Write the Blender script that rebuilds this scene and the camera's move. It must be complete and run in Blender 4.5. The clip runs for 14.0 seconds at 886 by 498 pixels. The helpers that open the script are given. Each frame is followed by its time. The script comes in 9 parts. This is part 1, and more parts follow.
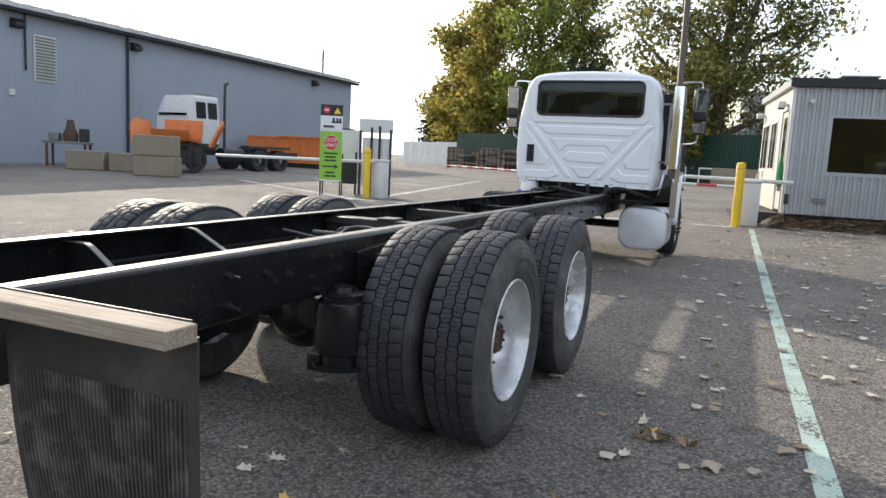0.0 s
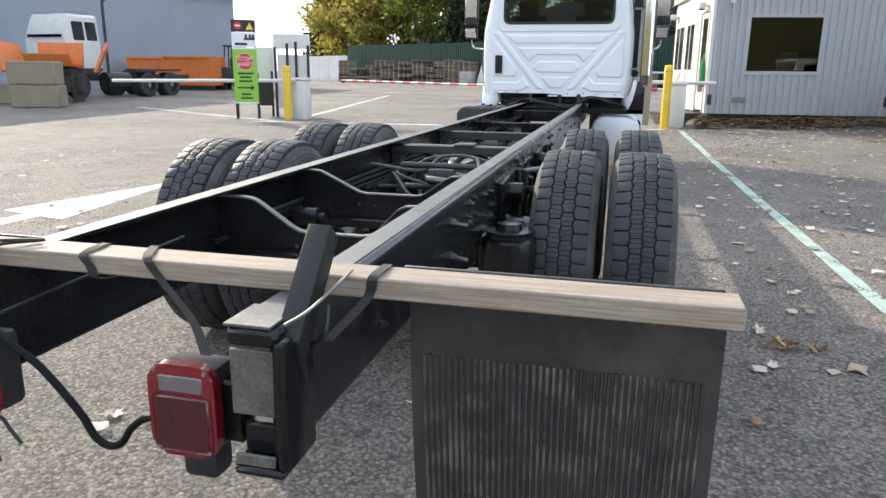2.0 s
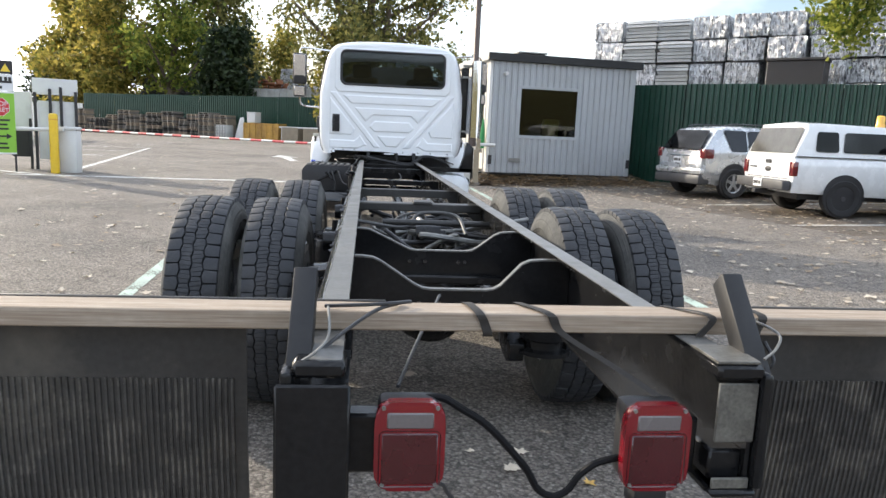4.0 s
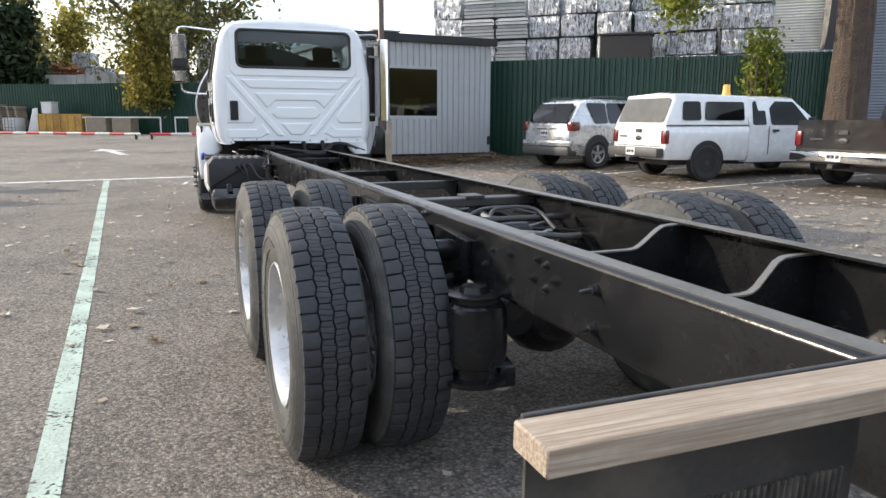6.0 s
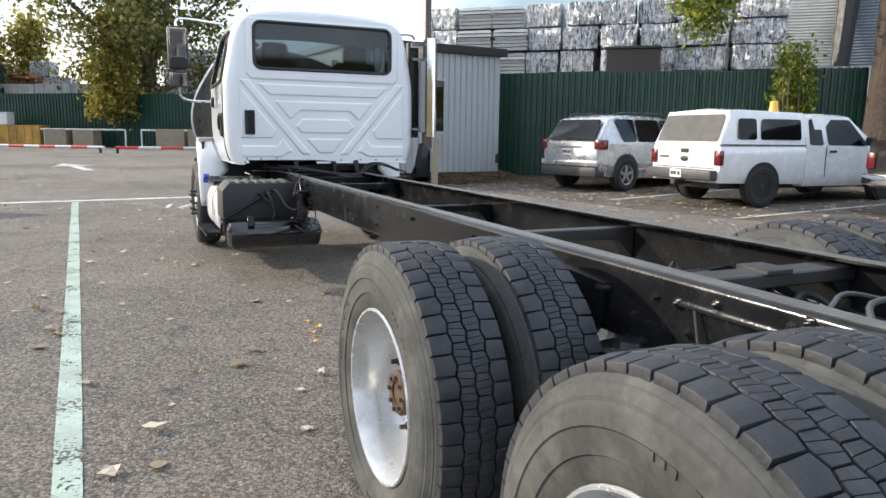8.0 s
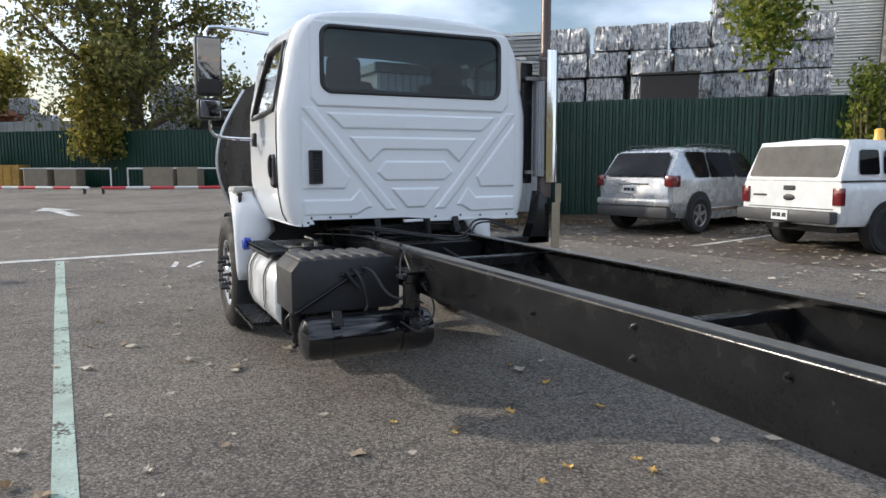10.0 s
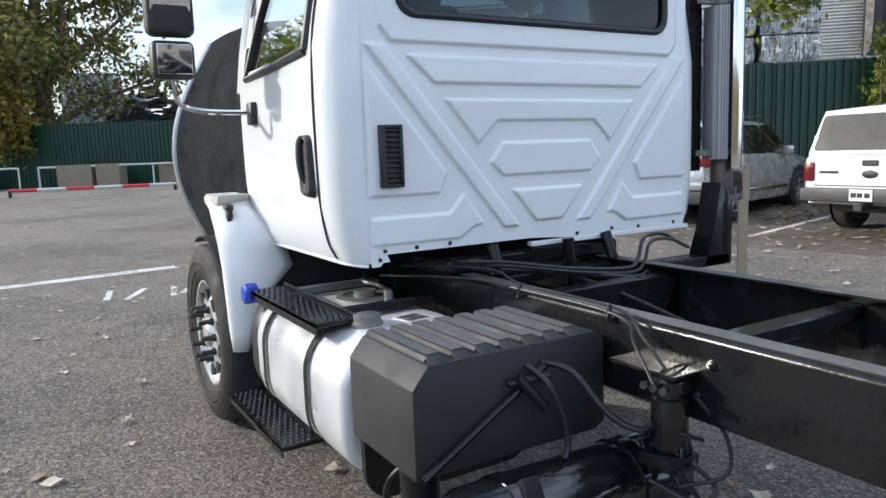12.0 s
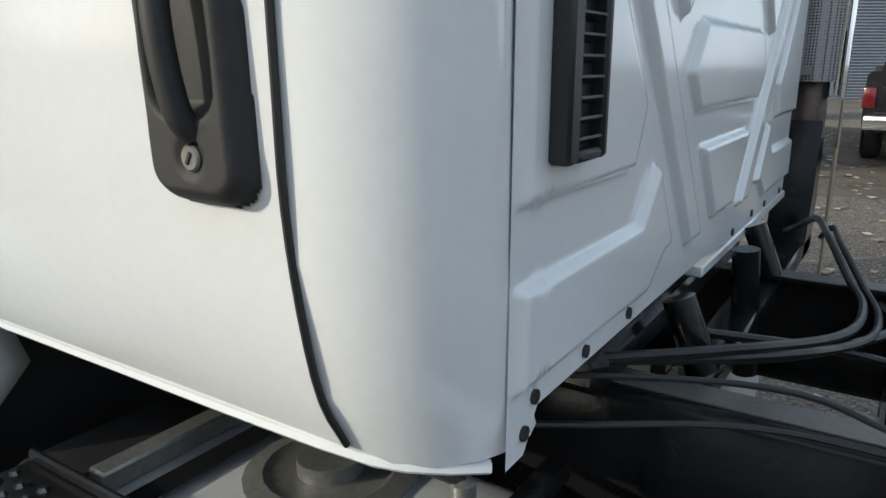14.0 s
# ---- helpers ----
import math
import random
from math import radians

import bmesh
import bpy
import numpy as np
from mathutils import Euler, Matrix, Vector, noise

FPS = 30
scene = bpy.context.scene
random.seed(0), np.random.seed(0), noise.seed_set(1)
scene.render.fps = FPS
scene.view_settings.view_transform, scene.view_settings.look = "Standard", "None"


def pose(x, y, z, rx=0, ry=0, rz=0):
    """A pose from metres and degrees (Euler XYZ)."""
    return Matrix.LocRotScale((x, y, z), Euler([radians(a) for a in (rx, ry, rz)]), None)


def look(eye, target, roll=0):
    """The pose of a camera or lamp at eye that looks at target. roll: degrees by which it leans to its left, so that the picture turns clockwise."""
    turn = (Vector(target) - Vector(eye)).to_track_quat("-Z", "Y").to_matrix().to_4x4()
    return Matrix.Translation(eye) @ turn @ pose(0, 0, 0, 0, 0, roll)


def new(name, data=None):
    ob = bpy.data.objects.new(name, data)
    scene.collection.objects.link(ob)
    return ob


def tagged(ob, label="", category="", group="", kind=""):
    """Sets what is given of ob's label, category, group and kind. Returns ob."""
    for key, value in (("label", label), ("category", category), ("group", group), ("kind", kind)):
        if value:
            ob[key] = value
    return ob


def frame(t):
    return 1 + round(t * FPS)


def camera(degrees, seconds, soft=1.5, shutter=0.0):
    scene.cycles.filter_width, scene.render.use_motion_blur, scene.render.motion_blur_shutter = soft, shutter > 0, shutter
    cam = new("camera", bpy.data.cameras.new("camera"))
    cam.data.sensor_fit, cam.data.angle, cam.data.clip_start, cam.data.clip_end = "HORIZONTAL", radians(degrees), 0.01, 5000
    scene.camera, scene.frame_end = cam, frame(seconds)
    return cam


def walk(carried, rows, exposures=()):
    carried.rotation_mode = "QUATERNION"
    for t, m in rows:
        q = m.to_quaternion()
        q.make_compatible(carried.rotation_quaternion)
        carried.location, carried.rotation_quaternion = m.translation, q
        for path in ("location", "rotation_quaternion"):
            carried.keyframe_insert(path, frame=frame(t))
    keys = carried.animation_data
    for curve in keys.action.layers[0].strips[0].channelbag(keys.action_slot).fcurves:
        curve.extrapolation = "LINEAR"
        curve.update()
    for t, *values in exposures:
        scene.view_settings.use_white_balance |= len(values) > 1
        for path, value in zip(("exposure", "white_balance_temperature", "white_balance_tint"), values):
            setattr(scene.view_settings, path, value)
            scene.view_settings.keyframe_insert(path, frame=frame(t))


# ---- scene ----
cam = camera(64.1, 14.0)
PATH = [
    (0, (2.200, -1.017, 1.390), (1.421, 0.806, 1.129), 3.0),
    (0.5, (1.959, -1.123, 1.382), (1.203, 0.715, 1.153), 2.8),
    (1, (1.737, -1.307, 1.421), (0.989, 0.503, 1.017), -1.0),
    (1.5, (1.310, -1.209, 1.413), (0.865, 0.693, 0.985), 1.4),
    (2, (0.973, -1.185, 1.396), (0.505, 0.698, 0.909), 0.6),
    (2.5, (0.714, -1.455, 1.391), (0.257, 0.445, 0.965), -0.2),
    (3, (0.366, -1.504, 1.383), (0.239, 0.455, 1.001), 0.5),
    (3.2, (0.229, -1.506, 1.387), (0.193, 0.460, 1.022), 0.7),
    (5.5, (-1.334, -0.944, 1.393), (-0.723, 0.940, 1.117), 2.3),
    (6, (-1.590, -0.664, 1.398), (-0.883, 1.172, 1.036), 0.1),
    (6.5, (-1.682, -0.168, 1.380), (-0.991, 1.666, 0.985), -0.6),
    (7, (-1.869, 0.289, 1.415), (-1.057, 2.098, 1.150), -0.9),
    (7.5, (-1.918, 0.822, 1.378), (-1.277, 2.676, 0.989), -0.0),
    (8, (-1.943, 1.383, 1.397), (-1.140, 3.187, 1.078), 0.7),
    (8.5, (-2.051, 1.916, 1.448), (-1.348, 3.774, 1.214), 1.0),
    (10.8, (-2.148, 4.942, 1.501), (-1.232, 6.705, 1.270), -1.0),
    (11, (-2.112, 5.195, 1.497), (-1.224, 6.973, 1.273), -2.4),
    (11.5, (-2.080, 5.827, 1.495), (-1.052, 7.530, 1.289), -0.8),
    (12, (-2.028, 6.452, 1.510), (-1.017, 8.157, 1.238), -2.1),
    (12.5, (-1.941, 7.082, 1.501), (-0.815, 8.710, 1.216), -0.4),
    (13, (-1.830, 7.667, 1.491), (-0.600, 9.191, 1.083), 0.3),
    (13.5, (-1.648, 8.225, 1.481), (-0.334, 9.662, 1.023), -2.6),
    (14, (-1.442, 8.670, 1.472), (0.180, 9.727, 0.969), -0.1),
]
EXPOSURES = [(0, 0.53, 6500, 10), (0.5, 0.4, 6470, 10), (1, 0.55, 6450, 10), (2.5, 1.05, 6430, 10), (3.2, 1.05, 6470, 10), (5.5, 0.58, 6500, 11), (6.5, 0.92, 6480, 11), (7.5, 0.46, 6500, 11), (8, 0.68, 6400, 10), (8.7, 0.35, 6520, 12), (11, 0.15, 5950, 9), (12, 0.45, 5950, 9), (12.6, 0.27, 5950, 9), (13.3, 0.1, 6100, 8), (14, -0.12, 6350, 5)]
walk(cam, [(t, look(eye, target, roll)) for t, eye, target, roll in PATH], EXPOSURES)

# ---------- light ----------
SUN_X, SUN_Y = -2.0, 1.65                      # horizontal run of the sun's rays for one metre of height
SUN_EL = math.atan2(1.0, math.hypot(SUN_X, SUN_Y))
SUN_AZ = math.atan2(SUN_X, SUN_Y)
world = bpy.data.worlds.new("sky")
scene.world = world
world.use_nodes = True
wn, wl = world.node_tree.nodes, world.node_tree.links
sky = wn.new("ShaderNodeTexSky")
sky.sky_type, sky.sun_disc = "NISHITA", False
sky.sun_elevation, sky.sun_rotation = SUN_EL, SUN_AZ
sky.air_density, sky.dust_density = 1.0, 2.5
wtc, wmap, wnoise, wramp, wmix = (wn.new(k) for k in ("ShaderNodeTexCoord", "ShaderNodeMapping", "ShaderNodeTexNoise", "ShaderNodeValToRGB", "ShaderNodeMixRGB"))
wmap.inputs["Scale"].default_value = (1.2, 1.2, 3.2)
wnoise.inputs["Scale"].default_value, wnoise.inputs["Detail"].default_value = 2.2, 7
wramp.color_ramp.elements[0].position, wramp.color_ramp.elements[1].position = 0.37, 0.68
wl.new(wtc.outputs["Generated"], wmap.inputs["Vector"])
wl.new(wmap.outputs["Vector"], wnoise.inputs["Vector"])
wl.new(wnoise.outputs["Fac"], wramp.inputs["Fac"])
wl.new(wramp.outputs["Color"], wmix.inputs["Fac"])
wl.new(sky.outputs["Color"], wmix.inputs["Color1"])
wmix.inputs["Color2"].default_value = (8.8, 9.6, 10.9, 1)     # thin bright cloud
wl.new(wmix.outputs["Color"], wn["Background"].inputs["Color"])
wn["Background"].inputs["Strength"].default_value = 0.15
sun = new("sun", bpy.data.lights.new("sun", "SUN"))
sun.data.energy, sun.data.angle, sun.data.color = 3.0, radians(0.6), (1.0, 0.9, 0.74)
sun.matrix_basis = look((SUN_X * 20, SUN_Y * 20, 20), (0, 0, 0))


# ---------- mesh helpers ----------
def finish(bm, name, smooth=40):
    bmesh.ops.recalc_face_normals(bm, faces=bm.faces)
    me = bpy.data.meshes.new(name)
    bm.to_mesh(me)
    bm.free()
    if smooth:
        for p in me.polygons:
            p.use_smooth = True
        me.set_sharp_from_angle(angle=radians(smooth))
    return me


def part(name, bm, material, parent=None, label="", smooth=40):
    ob = new(name, finish(bm, name, smooth))
    ob.data.materials.append(material)
    if parent:
        ob.parent = parent
    if label:
        ob["label"] = label
    return ob


def thing(name, label, category, group="", m=None, kind=""):
    ob = tagged(new(name), label, category, group, kind)
    ob.empty_display_size = 0.2
    if m is not None:
        ob.matrix_basis = m
    return ob


def box(bm, a, b, bevel=0.0, m=None, seg=1):
    r = bmesh.ops.create_cube(bm, size=1)
    vs = r["verts"]
    for v in vs:
        v.co = Vector([(a[i] + b[i]) / 2 + v.co[i] * (b[i] - a[i]) for i in range(3)])
    if bevel:
        es = list({e for v in vs for e in v.link_edges})
        r = bmesh.ops.bevel(bm, geom=es, offset=bevel, segments=seg, affect="EDGES", profile=0.5)
        vs = [v for v in vs if v.is_valid] + [v for v in r["verts"] if v.is_valid]
    if m is not None:
        for v in set(vs):
            v.co = m @ v.co
    return bm


def boxed(a, b, bevel=0.0, m=None, seg=1):
    return box(bmesh.new(), a, b, bevel, m, seg)


def lathe(bm, profile, n=32, axis="x", at=(0, 0, 0), closed=False):
    """Turns (radius, along) points round an axis through at."""
    rings = []
    for r, h in profile:
        ring = []
        for k in range(n):
            a = 2 * math.pi * k / n
            c, s = r * math.cos(a), r * math.sin(a)
            p = {"x": (h, c, s), "y": (c, h, s), "z": (c, s, h)}[axis]
            ring.append(bm.verts.new(Vector(p) + Vector(at)))
        rings.append(ring)
    pairs = list(zip(rings, rings[1:])) + ([(rings[-1], rings[0])] if closed else [])
    for p, q in pairs:
        for k in range(n):
            bm.faces.new((p[k], p[(k + 1) % n], q[(k + 1) % n], q[k]))
    if not closed:
        for ring in (rings[0], rings[-1]):
            if (ring[0].co - ring[n // 2].co).length > 1e-4:
                bm.faces.new(ring)
    return bm


def rod(bm, a, b, r, n=10, r2=None):
    a, b = Vector(a), Vector(b)
    m = Matrix.Translation((a + b) / 2) @ (b - a).to_track_quat("Z", "Y").to_matrix().to_4x4()
    bmesh.ops.create_cone(bm, cap_ends=True, segments=n, radius1=r, radius2=r if r2 is None else r2, depth=(b - a).length, matrix=m)
    return bm


def smooth_line(pts, steps=6):
    pts = [Vector(p) for p in pts]
    q = [2 * pts[0] - pts[1]] + pts + [2 * pts[-1] - pts[-2]]
    out = []
    for i in range(1, len(q) - 2):
        for k in range(steps):
            t = k / steps
            a, b, c, d = q[i - 1 : i + 3]
            out.append(0.5 * (2 * b + (c - a) * t + (2 * a - 5 * b + 4 * c - d) * t * t + (3 * b - a - 3 * c + d) * t ** 3))
    return out + [pts[-1]]


def tube(bm, pts, r, n=8, steps=6, taper=None):
    line = smooth_line(pts, steps) if steps > 1 else [Vector(p) for p in pts]
    rings, up = [], Vector((0.13, 0.21, 0.97))
    for i, p in enumerate(line):
        d = (line[min(i + 1, len(line) - 1)] - line[max(i - 1, 0)]).normalized()
        u = (up - d * up.dot(d)).normalized()
        v = d.cross(u)
        up = u
        rr = r if taper is None else r + (taper - r) * i / (len(line) - 1)
        rings.append([bm.verts.new(p + rr * (math.cos(2 * math.pi * k / n) * u + math.sin(2 * math.pi * k / n) * v)) for k in range(n)])
    for p, q in zip(rings, rings[1:]):
        for k in range(n):
            bm.faces.new((p[k], p[(k + 1) % n], q[(k + 1) % n], q[k]))
    bm.faces.new(rings[0])
    bm.faces.new(rings[-1])
    return bm


def prism(bm, poly, a, b, axis="x", bevel=0.0):
    """Extrudes a flat outline along an axis from a to b; outline in the other two axes in their order."""
    def at(p, h):
        return {"x": (h, p[0], p[1]), "y": (p[0], h, p[1]), "z": (p[0], p[1], h)}[axis]
    lo = [bm.verts.new(at(p, a)) for p in poly]
    hi = [bm.verts.new(at(p, b)) for p in poly]
    faces = [bm.faces.new(lo), bm.faces.new(hi)]
    for k in range(len(poly)):
        faces.append(bm.faces.new((lo[k], lo[(k + 1) % len(poly)], hi[(k + 1) % len(poly)], hi[k])))
    if bevel:
        es = list({e for f in faces for e in f.edges})
        bmesh.ops.bevel(bm, geom=es, offset=bevel, segments=2, affect="EDGES", profile=0.5)
    return bm


# ---------- materials ----------
def material(name, color, rough=0.6, metal=0.0, var=0.12, scale=6.0, fine=60.0, bump=0.0, dirt=0.0, dirt_color=(0.16, 0.14, 0.11), dirt_scale=2.0, rough_var=0.1, coat=0.0, spec=0.5):
    mt = bpy.data.materials.new(name)
    mt.use_nodes = True
    n, l = mt.node_tree.nodes, mt.node_tree.links
    b = n["Principled BSDF"]
    b.inputs["Metallic"].default_value = metal
    b.inputs["Coat Weight"].default_value = coat
    b.inputs["Coat Roughness"].default_value = 0.08
    b.inputs["Specular IOR Level"].default_value = spec
    g = n.new("ShaderNodeNewGeometry")
    big, small = n.new("ShaderNodeTexNoise"), n.new("ShaderNodeTexNoise")
    for t, s, d in ((big, scale, 5), (small, fine, 4)):
        t.inputs["Scale"].default_value, t.inputs["Detail"].default_value = s, d
        l.new(g.outputs["Position"], t.inputs["Vector"])
    add = n.new("ShaderNodeMath")
    add.operation = "ADD"
    l.new(big.outputs["Fac"], add.inputs[0])
    l.new(small.outputs["Fac"], add.inputs[1])
    mr = n.new("ShaderNodeMapRange")
    mr.inputs["From Min"].default_value, mr.inputs["From Max"].default_value = 0.6, 1.4
    mr.inputs["To Min"].default_value, mr.inputs["To Max"].default_value = 1 - var, 1 + var
    l.new(add.outputs[0], mr.inputs["Value"])
    mul = n.new("ShaderNodeVectorMath")
    mul.operation = "SCALE"
    mul.inputs[0].default_value = color
    l.new(mr.outputs[0], mul.inputs["Scale"])
    out = mul.outputs[0]
    if dirt:
        dn = n.new("ShaderNodeTexNoise")
        dn.inputs["Scale"].default_value, dn.inputs["Detail"].default_value, dn.inputs["Roughness"].default_value = dirt_scale, 8, 0.65
        l.new(g.outputs["Position"], dn.inputs["Vector"])
        dr = n.new("ShaderNodeMapRange")
        dr.inputs["From Min"].default_value, dr.inputs["From Max"].default_value = 0.48, 0.72
        dr.inputs["To Max"].default_value = dirt
        l.new(dn.outputs["Fac"], dr.inputs["Value"])
        mx = n.new("ShaderNodeMixRGB")
        mx.inputs["Color2"].default_value = (*dirt_color, 1)
        l.new(dr.outputs[0], mx.inputs["Fac"])
        l.new(out, mx.inputs["Color1"])
        out = mx.outputs[0]
    l.new(out, b.inputs["Base Color"])
    rr = n.new("ShaderNodeMapRange")
    rr.inputs["From Min"].default_value, rr.inputs["From Max"].default_value = 0.3, 0.7
    rr.inputs["To Min"].default_value, rr.inputs["To Max"].default_value = max(0.02, rough - rough_var), min(1, rough + rough_var)
    l.new(big.outputs["Fac"], rr.inputs["Value"])
    l.new(rr.outputs[0], b.inputs["Roughness"])
    if bump:
        bp = n.new("ShaderNodeBump")
        bp.inputs["Strength"].default_value, bp.inputs["Distance"].default_value = 1.0, bump
        l.new(small.outputs["Fac"], bp.inputs["Height"])
        l.new(bp.outputs[0], b.inputs["Normal"])
    return mt


def glass(name, tint, alpha_rough=0.03, ior=1.5):
    mt = bpy.data.materials.new(name)
    mt.use_nodes = True
    n, l = mt.node_tree.nodes, mt.node_tree.links
    n.remove(n["Principled BSDF"])
    tr, gl, mx, fr = n.new("ShaderNodeBsdfTransparent"), n.new("ShaderNodeBsdfGlossy"), n.new("ShaderNodeMixShader"), n.new("ShaderNodeFresnel")
    tr.inputs["Color"].default_value = (*tint, 1)
    gl.inputs["Roughness"].default_value = alpha_rough
    fr.inputs["IOR"].default_value = ior
    l.new(fr.outputs[0], mx.inputs[0])
    l.new(tr.outputs[0], mx.inputs[1])
    l.new(gl.outputs[0], mx.inputs[2])
    l.new(mx.outputs[0], n["Material Output"].inputs["Surface"])
    return mt


WHITE_PAINT = material("white_truck_paint", (0.78, 0.8, 0.82), 0.16, var=0.03, scale=1.5, rough_var=0.05, coat=0.35, dirt=0.12, dirt_color=(0.55, 0.55, 0.53), dirt_scale=1.2)
BLACK_FRAME = material("black_chassis_paint", (0.011, 0.0112, 0.012), 0.2, var=0.35, scale=7, fine=70, bump=0.0005, rough_var=0.12, dirt=0.03, dirt_color=(0.03, 0.028, 0.026), dirt_scale=6, spec=0.28)
BOLT_BLACK = material("glossy_black_bolt", (0.09, 0.09, 0.093), 0.16, metal=0.8, var=0.3, scale=30, rough_var=0.08)
RAIL_TOP = material("pale_rail_top", (0.12, 0.118, 0.11), 0.45, var=0.3, scale=7, fine=90, bump=0.0006, dirt=0.5, dirt_color=(0.05, 0.049, 0.046), dirt_scale=9)
DUSTY_BLACK = material("dusty_black_steel", (0.028, 0.0273, 0.0266), 0.45, var=0.3, scale=8, fine=80, dirt=0.5, dirt_color=(0.06, 0.057, 0.052), dirt_scale=5)
BLACK_PLASTIC = material("black_plastic", (0.02, 0.02, 0.022), 0.48, var=0.2, fine=140, bump=0.0004)
GREY_PLASTIC = material("dark_grey_plastic", (0.0224, 0.0222, 0.0242), 0.62, var=0.15, fine=140, bump=0.0004, dirt=0.3, dirt_color=(0.04, 0.039, 0.037), dirt_scale=4)
RUBBER = material("tyre_rubber", (0.026, 0.028, 0.032), 0.6, var=0.4, scale=14, fine=110, bump=0.0015, dirt=0.45, dirt_color=(0.075, 0.073, 0.074), dirt_scale=9, spec=0.4)
SIDEWALL = material("dusty_tyre_sidewall", (0.06, 0.06, 0.057), 0.75, var=0.3, scale=9, fine=60, bump=0.0008, dirt=0.85, dirt_color=(0.135, 0.133, 0.122), dirt_scale=6, spec=0.3)
STEER_SIDEWALL = material("dark_tyre_sidewall", (0.017, 0.016, 0.015), 0.7, var=0.25, scale=9, fine=60, bump=0.0008, dirt=0.4, dirt_color=(0.06, 0.056, 0.05), dirt_scale=6, spec=0.35)
RIM_WHITE = material("white_painted_wheel", (0.6, 0.61, 0.61), 0.28, metal=0.45, var=0.12, scale=8, rough_var=0.12, dirt=0.45, dirt_color=(0.3, 0.26, 0.21), dirt_scale=4)
RUST = material("rusty_iron", (0.075, 0.042, 0.026), 0.8, var=0.5, scale=22, fine=90, bump=0.002, dirt=0.6, dirt_color=(0.19, 0.13, 0.075), dirt_scale=14)
POLISHED = material("polished_aluminium", (0.72, 0.72, 0.72), 0.26, metal=0.75, var=0.08, scale=8, rough_var=0.1, dirt=0.15, dirt_color=(0.35, 0.34, 0.32))
CHROME = material("chrome", (0.75, 0.75, 0.76), 0.1, metal=1.0, var=0.05, rough_var=0.04)
TANK_WHITE = material("dull_aluminium_tank", (0.72, 0.74, 0.77), 0.36, metal=0.5, var=0.06, scale=5, dirt=0.25, dirt_color=(0.45, 0.44, 0.42), dirt_scale=4)
WORN_METAL = material("worn_grey_metal", (0.22, 0.22, 0.21), 0.5, metal=0.6, var=0.25, scale=10, fine=90, dirt=0.4)
CONDUIT = material("black_ribbed_conduit", (0.007, 0.007, 0.008), 0.6, var=0.2, fine=150, bump=0.001, spec=0.15)
CABLE = material("grey_plastic_line", (0.06, 0.06, 0.06), 0.5, var=0.2)
BLUE_CAP = material("blue_plastic", (0.012, 0.05, 0.42), 0.4, var=0.08)
RED_LENS = material("red_lamp_lens", (0.055, 0.003, 0.007), 0.3, var=0.2, scale=14, fine=200, bump=0.0004, coat=0.6)
RED_RIM = material("red_lamp_rim", (0.16, 0.004, 0.01), 0.2, var=0.08, coat=0.5)
CLEAR_LENS = material("milky_lamp_lens", (0.14, 0.125, 0.125), 0.25, var=0.1, fine=160, bump=0.0003, coat=0.5)
CAB_GLASS = glass("tinted_cab_glass", (0.36, 0.43, 0.46), ior=1.45)
CLEAR_GLASS = glass("clear_glass", (0.75, 0.82, 0.8))
MIRROR = material("mirror_glass", (0.85, 0.87, 0.88), 0.03, metal=1.0, var=0.0, rough_var=0.0)
SEAT_CLOTH = material("grey_seat_cloth", (0.05, 0.052, 0.056), 0.9, var=0.2, fine=160)


def wood_material():
    mt = material("sawn_pine", (0.36, 0.3, 0.235), 0.8, var=0.18, scale=3, fine=40)
    n, l = mt.node_tree.nodes, mt.node_tree.links
    b = n["Principled BSDF"]
    g, mp, w, mx = n.new("ShaderNodeNewGeometry"), n.new("ShaderNodeMapping"), n.new("ShaderNodeTexNoise"), n.new("ShaderNodeMixRGB")
    mp.inputs["Scale"].default_value = (3.5, 120, 120)
    w.inputs["Scale"].default_value, w.inputs["Detail"].default_value = 1.6, 6
    l.new(g.outputs["Position"], mp.inputs["Vector"])
    l.new(mp.outputs[0], w.inputs["Vector"])
    mr = n.new("ShaderNodeMapRange")
    mr.inputs["From Min"].default_value, mr.inputs["From Max"].default_value = 0.36, 0.62
    l.new(w.outputs["Fac"], mr.inputs["Value"])
    l.new(mr.outputs[0], mx.inputs["Fac"])
    old = b.inputs["Base Color"].links[0].from_socket
    l.new(old, mx.inputs["Color1"])
    mx.inputs["Color2"].default_value = (0.25, 0.19, 0.138, 1)
    l.new(mx.outputs[0], b.inputs["Base Color"])
    bp = n.new("ShaderNodeBump")
    bp.inputs["Distance"].default_value = 0.0015
    l.new(w.outputs["Fac"], bp.inputs["Height"])
    l.new(bp.outputs[0], b.inputs["Normal"])
    return mt


PINE = wood_material()


